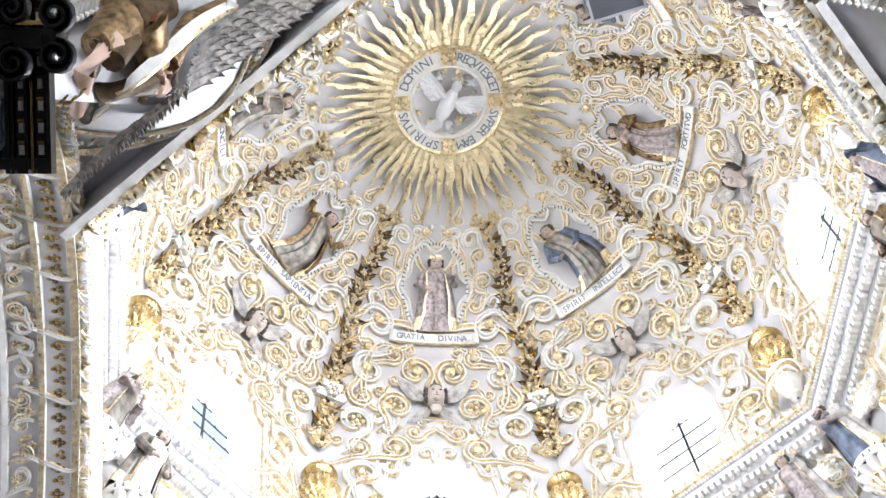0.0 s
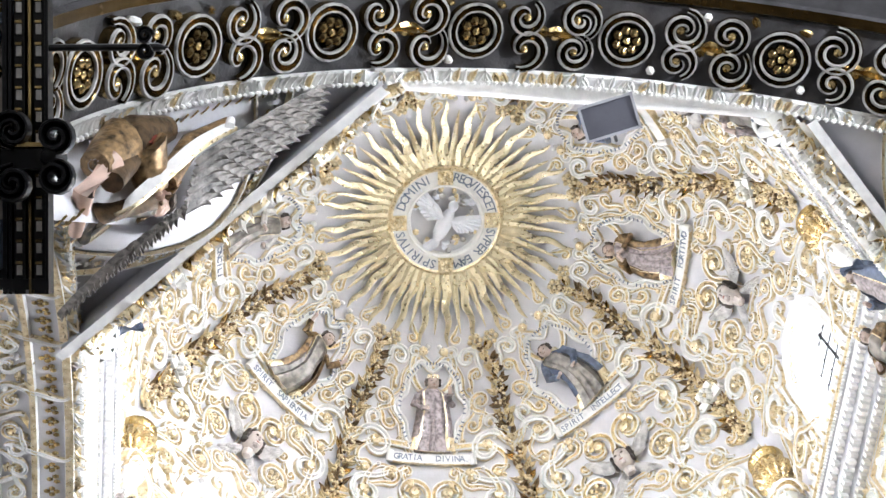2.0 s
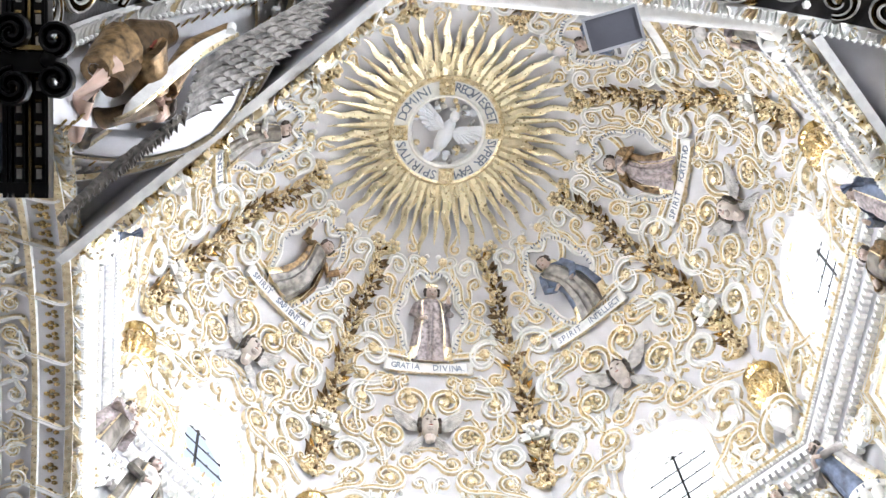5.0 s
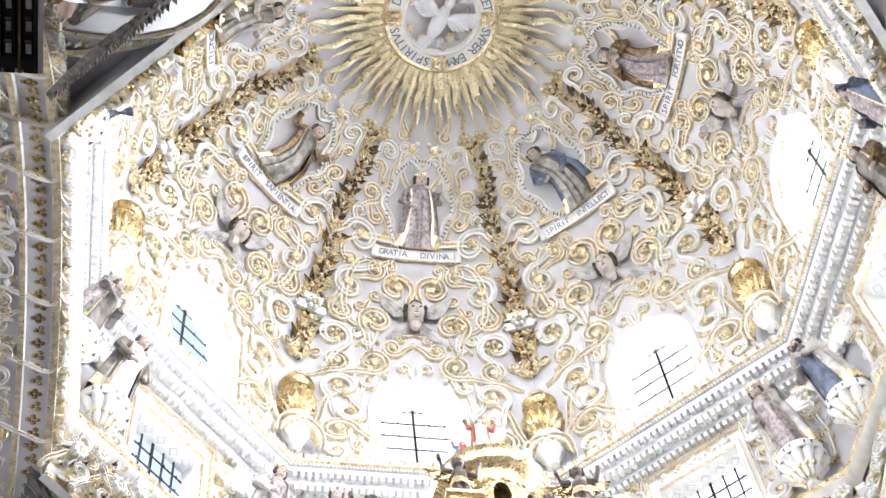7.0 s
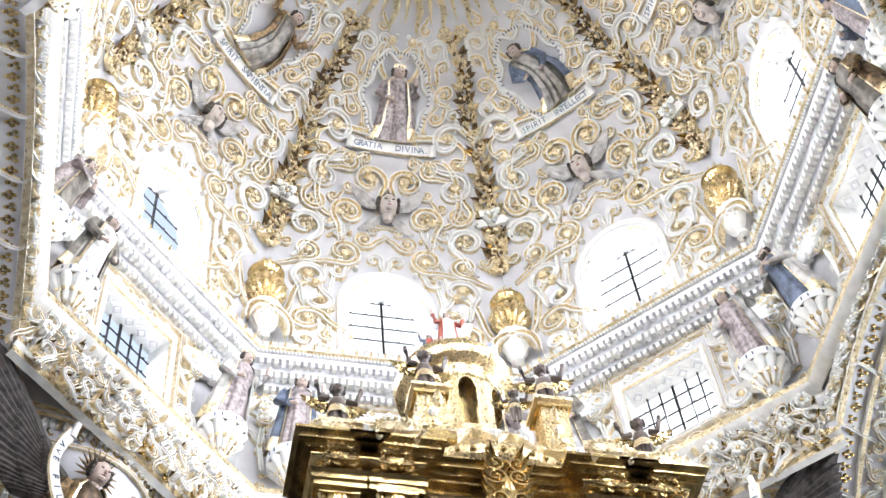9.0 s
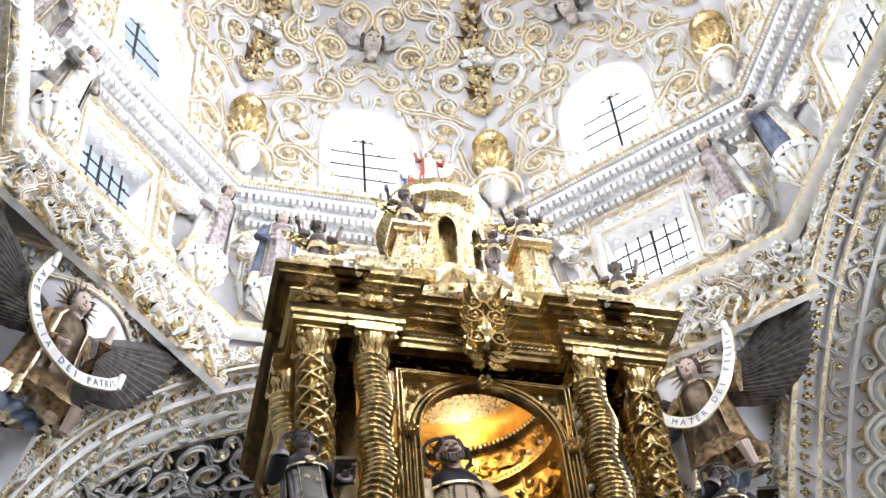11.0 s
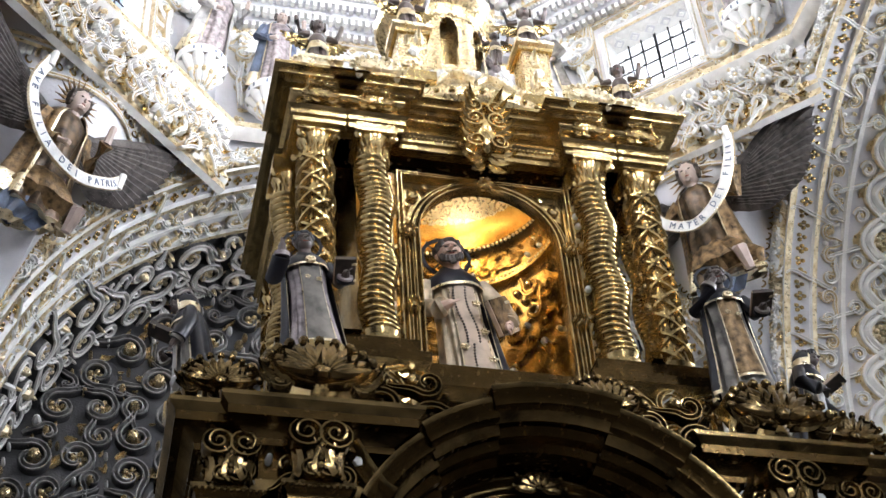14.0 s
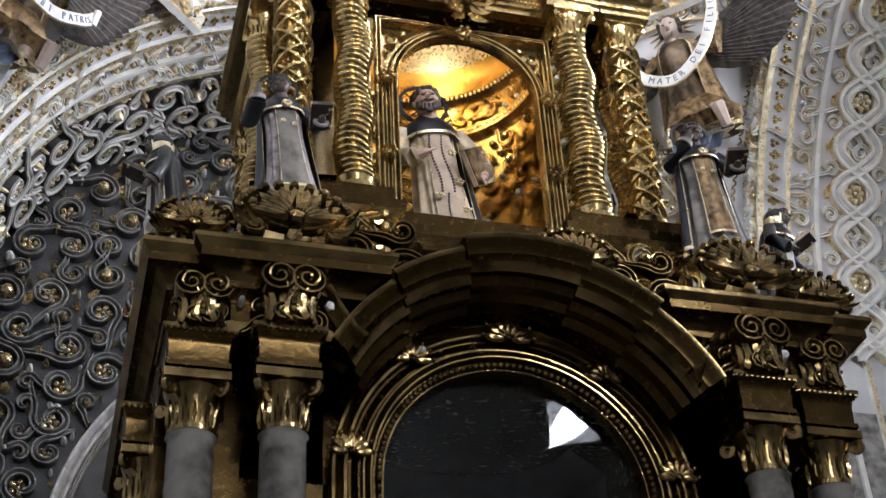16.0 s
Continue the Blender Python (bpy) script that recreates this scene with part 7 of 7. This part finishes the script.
# saints round the baldachin
def halo_ring(me, c, r, teeth=14):
    """A dark toothed metal ring standing behind a head."""
    ring = [c + Vector((math.cos(2 * math.pi * k / 28), 0, math.sin(2 * math.pi * k / 28))) * r for k in range(28)]
    ribbon(me, ring, [Vector((0, -1, 0))] * 28, [(-0.08 * r, -0.03 * r), (-0.07 * r, 0.05 * r), (0.07 * r, 0.05 * r), (0.08 * r, -0.03 * r)], [IRON] * 3, True)
    for k in range(teeth):
        a = 2 * math.pi * k / teeth
        ball(me, c + Vector((math.cos(a), 0, math.sin(a))) * r * 1.08, 0.07 * r, IRON, 5)
    for k in range(4):
        a = math.pi / 4 + math.pi / 2 * k
        d = Vector((math.cos(a), 0, math.sin(a)))
        tube(me, [c + d * r * 0.3, c + d * r * 0.95], [0.035 * r, 0.035 * r], IRON, 5)


def face(me, c, r, skin, hair, beard, turn):
    """A carved head: skull, brow, nose, cheeks, tonsured hair and, if asked, a full beard."""
    m = Matrix.Translation(c) @ pose(0, 0, 0, 0, 0, turn)
    ball(me, (0, 0.05 * r, 0.1 * r), (0.8 * r, 0.95 * r, 1.0 * r), skin, 16, m)
    ball(me, (0, -0.22 * r, -0.42 * r), (0.62 * r, 0.68 * r, 0.7 * r), skin, 14, m)
    ball(me, (0, -0.74 * r, 0.3 * r), (0.5 * r, 0.22 * r, 0.14 * r), skin, 10, m)
    tube(me, [m @ Vector((0, -0.84 * r, 0.24 * r)), m @ Vector((0, -1.06 * r, -0.16 * r))], [0.08 * r, 0.15 * r], skin, 7)
    for sx in (-1, 1):
        ball(me, (0.33 * r * sx, -0.72 * r, -0.2 * r), (0.22 * r, 0.2 * r, 0.24 * r), skin, 8, m)
        ball(me, (0.29 * r * sx, -0.86 * r, 0.12 * r), (0.14 * r, 0.06 * r, 0.065 * r), HAIR, 6, m)
        ball(me, (0.8 * r * sx, 0.05 * r, -0.02 * r), (0.12 * r, 0.2 * r, 0.28 * r), skin, 7, m)
    ball(me, (0, -0.88 * r, -0.46 * r), (0.24 * r, 0.07 * r, 0.06 * r), REDPAINT, 6, m)
    tube(me, [m @ Vector((0, 0.05 * r, -0.6 * r)), m @ Vector((0, 0.1 * r, -1.7 * r))], [0.48 * r, 0.55 * r], skin, 10)
    for i in range(17):
        a = 2 * math.pi * i / 17
        if math.sin(a) > -0.82:
            ball(me, (0.76 * r * math.cos(a), 0.14 * r + 0.86 * r * math.sin(a), 0.5 * r + 0.1 * r * math.sin(5 * a)), (0.26 * r, 0.26 * r, 0.4 * r), hair, 7, m)
        else:
            ball(me, (0.5 * r * math.cos(a), -0.6 * r, 0.88 * r), (0.24 * r, 0.2 * r, 0.2 * r), hair, 7, m)
    if beard:
        for i in range(9):
            a = math.pi * i / 8
            ball(me, (0.6 * r * math.cos(a), -0.5 * r - 0.26 * r * math.sin(a), -0.5 * r - 0.34 * r * math.sin(a)), (0.2 * r, 0.22 * r, 0.34 * r), hair, 7, m)
        ball(me, (0, -0.72 * r, -0.98 * r), (0.3 * r, 0.22 * r, 0.34 * r), hair, 8, m)
        for sx in (-1, 1):
            ball(me, (0.17 * r * sx, -0.92 * r, -0.34 * r), (0.2 * r, 0.07 * r, 0.06 * r), hair, 6, m)


def scaled(rings, h):
    return [tuple(v * h for v in r) for r in rings]


def palm(me, p, d, r, skin):
    """A hand with four fingers along d."""
    p, d = Vector(p), Vector(d).normalized()
    u = d.orthogonal().normalized()
    ball(me, p, (r, r * 0.8, r), skin, 8)
    for k in range(4):
        o = u * (k - 1.5) * r * 0.45
        tube(me, [p + o, p + o + d * r * 2.0], [0.28 * r, 0.18 * r], skin, 5)


def friar(h, seed, skin, front, sides, arms, beard=False, book="", hood=False, turn=0.0, studs=False, big=0.068, wrap=(-28, 208), sleeve=None):
    """A habited figure of height h facing -y: tunic, gold-edged scapular, open cloak, short cape and a haloed head."""
    me = Mesh()
    robe(me, scaled([(-0.01, 0.02, 0.02, 0, 0), (0.0, 0.15, 0.12, 0, 0), (0.06, 0.148, 0.118, 0, 0), (0.3, 0.122, 0.1, 0, 0), (0.55, 0.105, 0.085, 0, 0), (0.72, 0.112, 0.085, 0, 0), (0.81, 0.1, 0.07, 0, 0), (0.85, 0.04, 0.04, 0, 0)], h), sides, 11, 0.1, 88, seed=seed, edge=GOLD)
    robe(me, scaled([(0.08, 0.165, 0.14, 0, 0), (0.1, 0.163, 0.139, 0, 0), (0.3, 0.136, 0.12, 0, 0), (0.55, 0.117, 0.103, 0, 0), (0.74, 0.12, 0.1, 0, 0)], h), front, 5, 0.03, 26, 238, 302, seed=seed + 1, edge=GOLD)
    robe(me, scaled([(0.03, 0.195, 0.15, 0, 0.04), (0.06, 0.193, 0.149, 0, 0.04), (0.3, 0.168, 0.13, 0, 0.035), (0.55, 0.15, 0.115, 0, 0.03), (0.74, 0.14, 0.1, 0, 0.02), (0.82, 0.11, 0.08, 0, 0.01)], h), BLACKROBE, 9, 0.1, 70, *wrap, seed=seed + 3, edge=GOLD)
    robe(me, scaled([(0.715, 0.137, 0.118, 0, 0), (0.73, 0.138, 0.119, 0, 0), (0.78, 0.132, 0.108, 0, 0), (0.825, 0.1, 0.08, 0, 0), (0.862, 0.058, 0.056, 0, -0.005), (0.878, 0.048, 0.048, 0, -0.005)], h), BLACKROBE, 7, 0.03, 44, seed=seed + 5, edge=GOLD)
    hc = Vector((0, -0.045, 0.945)) * h
    face(me, hc, big * h, skin, HAIR if beard else NEARBLACK, beard, turn)
    if hood:
        robe(me, scaled([(0.85, 0.09, 0.085, 0, 0.0), (0.92, 0.085, 0.09, 0, 0.0), (0.98, 0.075, 0.085, 0, -0.005), (1.02, 0.045, 0.06, 0, 0.0), (1.035, 0.01, 0.02, 0, 0.01)], h), BLACKROBE, 5, 0.03, 30, -52, 232, seed=seed + 6, edge=GOLD)
    else:
        halo_ring(me, hc + Vector((0, 0.045, 0.015)) * h, 0.115 * h)
    for q, d in arms:
        q = [Vector(v) * h for v in q]
        tube(me, q[:3], [0.045 * h, 0.052 * h, 0.056 * h], sleeve if sleeve else BLACKROBE, 12)
        tube(me, [q[2], q[2].lerp(q[3], 0.35)], [0.05 * h, 0.046 * h], sides, 12)
        tube(me, q[2:], [0.03 * h, 0.022 * h], skin, 8)
        palm(me, q[3], d, 0.022 * h, skin)
    if book:
        p, rot = {"open": (Vector((0.2, -0.12, 0.66)), pose(0, 0, 0, 70, 6, -10)), "held": (Vector((0.145, -0.135, 0.5)), pose(0, 0, 0, 12, -28, 20)), "chest": (Vector((0.02, -0.17, 0.66)), pose(0, 0, 0, 60, 0, 0))}[book]
        bmx = Matrix.Translation(p * h) @ rot
        box(me, (0, 0, 0), (0.12 * h, 0.036 * h, 0.19 * h), HAIR if book != "held" else BRONZE, bmx)
        box(me, (-0.005 * h, 0, 0), (0.122 * h, 0.022 * h, 0.184 * h), CREAM, bmx)
        for z in (-0.06, 0.06):
            box(me, (0.05 * h, -0.019 * h, z * h), (0.03 * h, 0.006 * h, 0.016 * h), GOLD, bmx)
    if studs:
        # rosary beads down the scapular, and gilt flowers on it
        for i in range(30):
            z = 0.7 - 0.018 * i
            ry = 0.142 - 0.06 * z
            for sx in ((-1, 1) if i < 20 else (0,)):
                ball(me, Vector((sx * 0.028 - 0.015 - 0.01 * math.sin(i * 0.3), -ry, z)) * h, 0.0065 * h, HAIR, 5)
        box(me, Vector((-0.015, -0.142, 0.14)) * h, (0.008 * h, 0.01 * h, 0.05 * h), HAIR)
        box(me, Vector((-0.015, -0.142, 0.15)) * h, (0.034 * h, 0.01 * h, 0.008 * h), HAIR)
        for x, z in ((0.05, 0.6), (0.055, 0.42), (0.06, 0.25), (-0.055, 0.33)):
            rosette(me, pose(x * h, (-0.136 + 0.06 * z) * h, z * h, 80), 0.024 * h, GOLD, GOLD, 5, 0.3)
    elif not hood:
        rosette(me, pose(0, -0.125 * h, 0.735 * h, 75), 0.035 * h, GOLD, GOLD, 10, 0.4)
        for x, z in ((-0.03, 0.6), (0.035, 0.58)):
            rosette(me, pose(x * h, -0.12 * h, z * h, 80), 0.02 * h, GOLD, GOLD, 5, 0.3)
    return me


UP_ARM = (((-0.13, 0, 0.78), (-0.2, -0.02, 0.66), (-0.17, -0.12, 0.75), (-0.16, -0.14, 0.84)), (0.1, -0.2, 1))
REST_ARM = (((-0.13, 0, 0.78), (-0.19, -0.03, 0.62), (-0.14, -0.13, 0.55), (-0.1, -0.16, 0.56)), (0.8, -0.3, 0.2))
OUT_ARM = (((0.13, 0, 0.78), (0.2, -0.02, 0.65), (0.2, -0.1, 0.62), (0.2, -0.14, 0.63)), (0.5, -1, 0))
DOWN_ARM = (((0.13, 0, 0.78), (0.2, -0.02, 0.62), (0.18, -0.1, 0.48), (0.16, -0.14, 0.43)), (-0.2, -0.4, -1))
CHIN_ARM = (((-0.13, 0, 0.78), (-0.19, -0.05, 0.66), (-0.12, -0.15, 0.78), (-0.07, -0.16, 0.85)), (0.2, 0, 1))
for h, seed, skin, front, sides, arms, beard, book, hood, turn, m, words in (
        (1.42, 91, FLESH, CREAM, PALECLOTH, (REST_ARM, DOWN_ARM), True, "held", False, -12, pose(-0.03, BY - 0.42, 7.53, 6, -9.5, 4), "bearded saint in cream habit and black cloak with a halo"),
        (0.94, 92, DARKFLESH, GREYROBE, MAUVE, (UP_ARM, OUT_ARM), False, "open", False, -6, pose(-1.37, 0.0, 7.03, 4, -8, 4), "friar statue raising a hand, grey habit and black cloak"),
        (0.98, 93, DARKFLESH, BRONZE, GREYROBE, (CHIN_ARM, OUT_ARM), True, "open", False, -10, pose(1.49, 0.02, 7.1, 5, -6, -6), "bearded friar statue in mauve habit holding a dark book"),
        (0.9, 94, DARKFLESH, SILVER, GREYROBE, (REST_ARM, DOWN_ARM), False, "chest", True, 0, pose(-2.07, 0.62, 7.05, 6, 0, -88), "hooded friar statue in black cloak reading a book"),
        (0.9, 95, DARKFLESH, SILVER, GREYROBE, (REST_ARM, DOWN_ARM), False, "chest", True, 0, pose(2.24, 0.62, 7.05, 6, 0, 40), "hooded friar statue in black cloak with gilt hem")):
    friar(h, seed, skin, front, sides, arms, beard, book, hood, turn, seed == 91, 0.074 if seed == 91 else 0.068, (-34, 120) if seed == 91 else (-28, 208), PALECLOTH if seed == 91 else None).link("saint_statue", None, m @ Matrix.Diagonal((1.16, 1.12, 1, 1)), label=words, category="statue", group="" if seed == 91 else "friar statues")
for x, y, w in ((-1.37, -1.5, 0.42), (1.49, -1.48, 0.42), (-2.07, -0.88, 0.36), (2.24, -0.88, 0.36)):
    me = Mesh()
    lathe(me, [(w * 0.6, 6.47), (w * 0.5, 6.7), (w * 0.4, 6.84), (w * 0.42, 6.92), (w * 0.56, 6.98), (w * 0.56, 7.04), (0, 7.045)], OLDGOLD, 8, pose(x, y, 0, 0, 0, 22.5))
    for i in range(7):
        leaf(me, pose(x, y, 6.76) @ pose(0, 0, 0, 0, 0, -90 - 75 + 25 * i + 180) @ pose(0, w * 0.42, 0, 70), 0.28, 0.07, OLDGOLD, 0.9)
    me.link("statue_pedestal", bald)
me = Mesh()
lathe(me, [(0.34, 7.4), (0.34, 7.46), (0.28, 7.5), (0.3, 7.575), (0, 7.58)], OLDGOLD, 8, pose(-0.05, -0.42, 0))
me.link("statue_pedestal", bald)
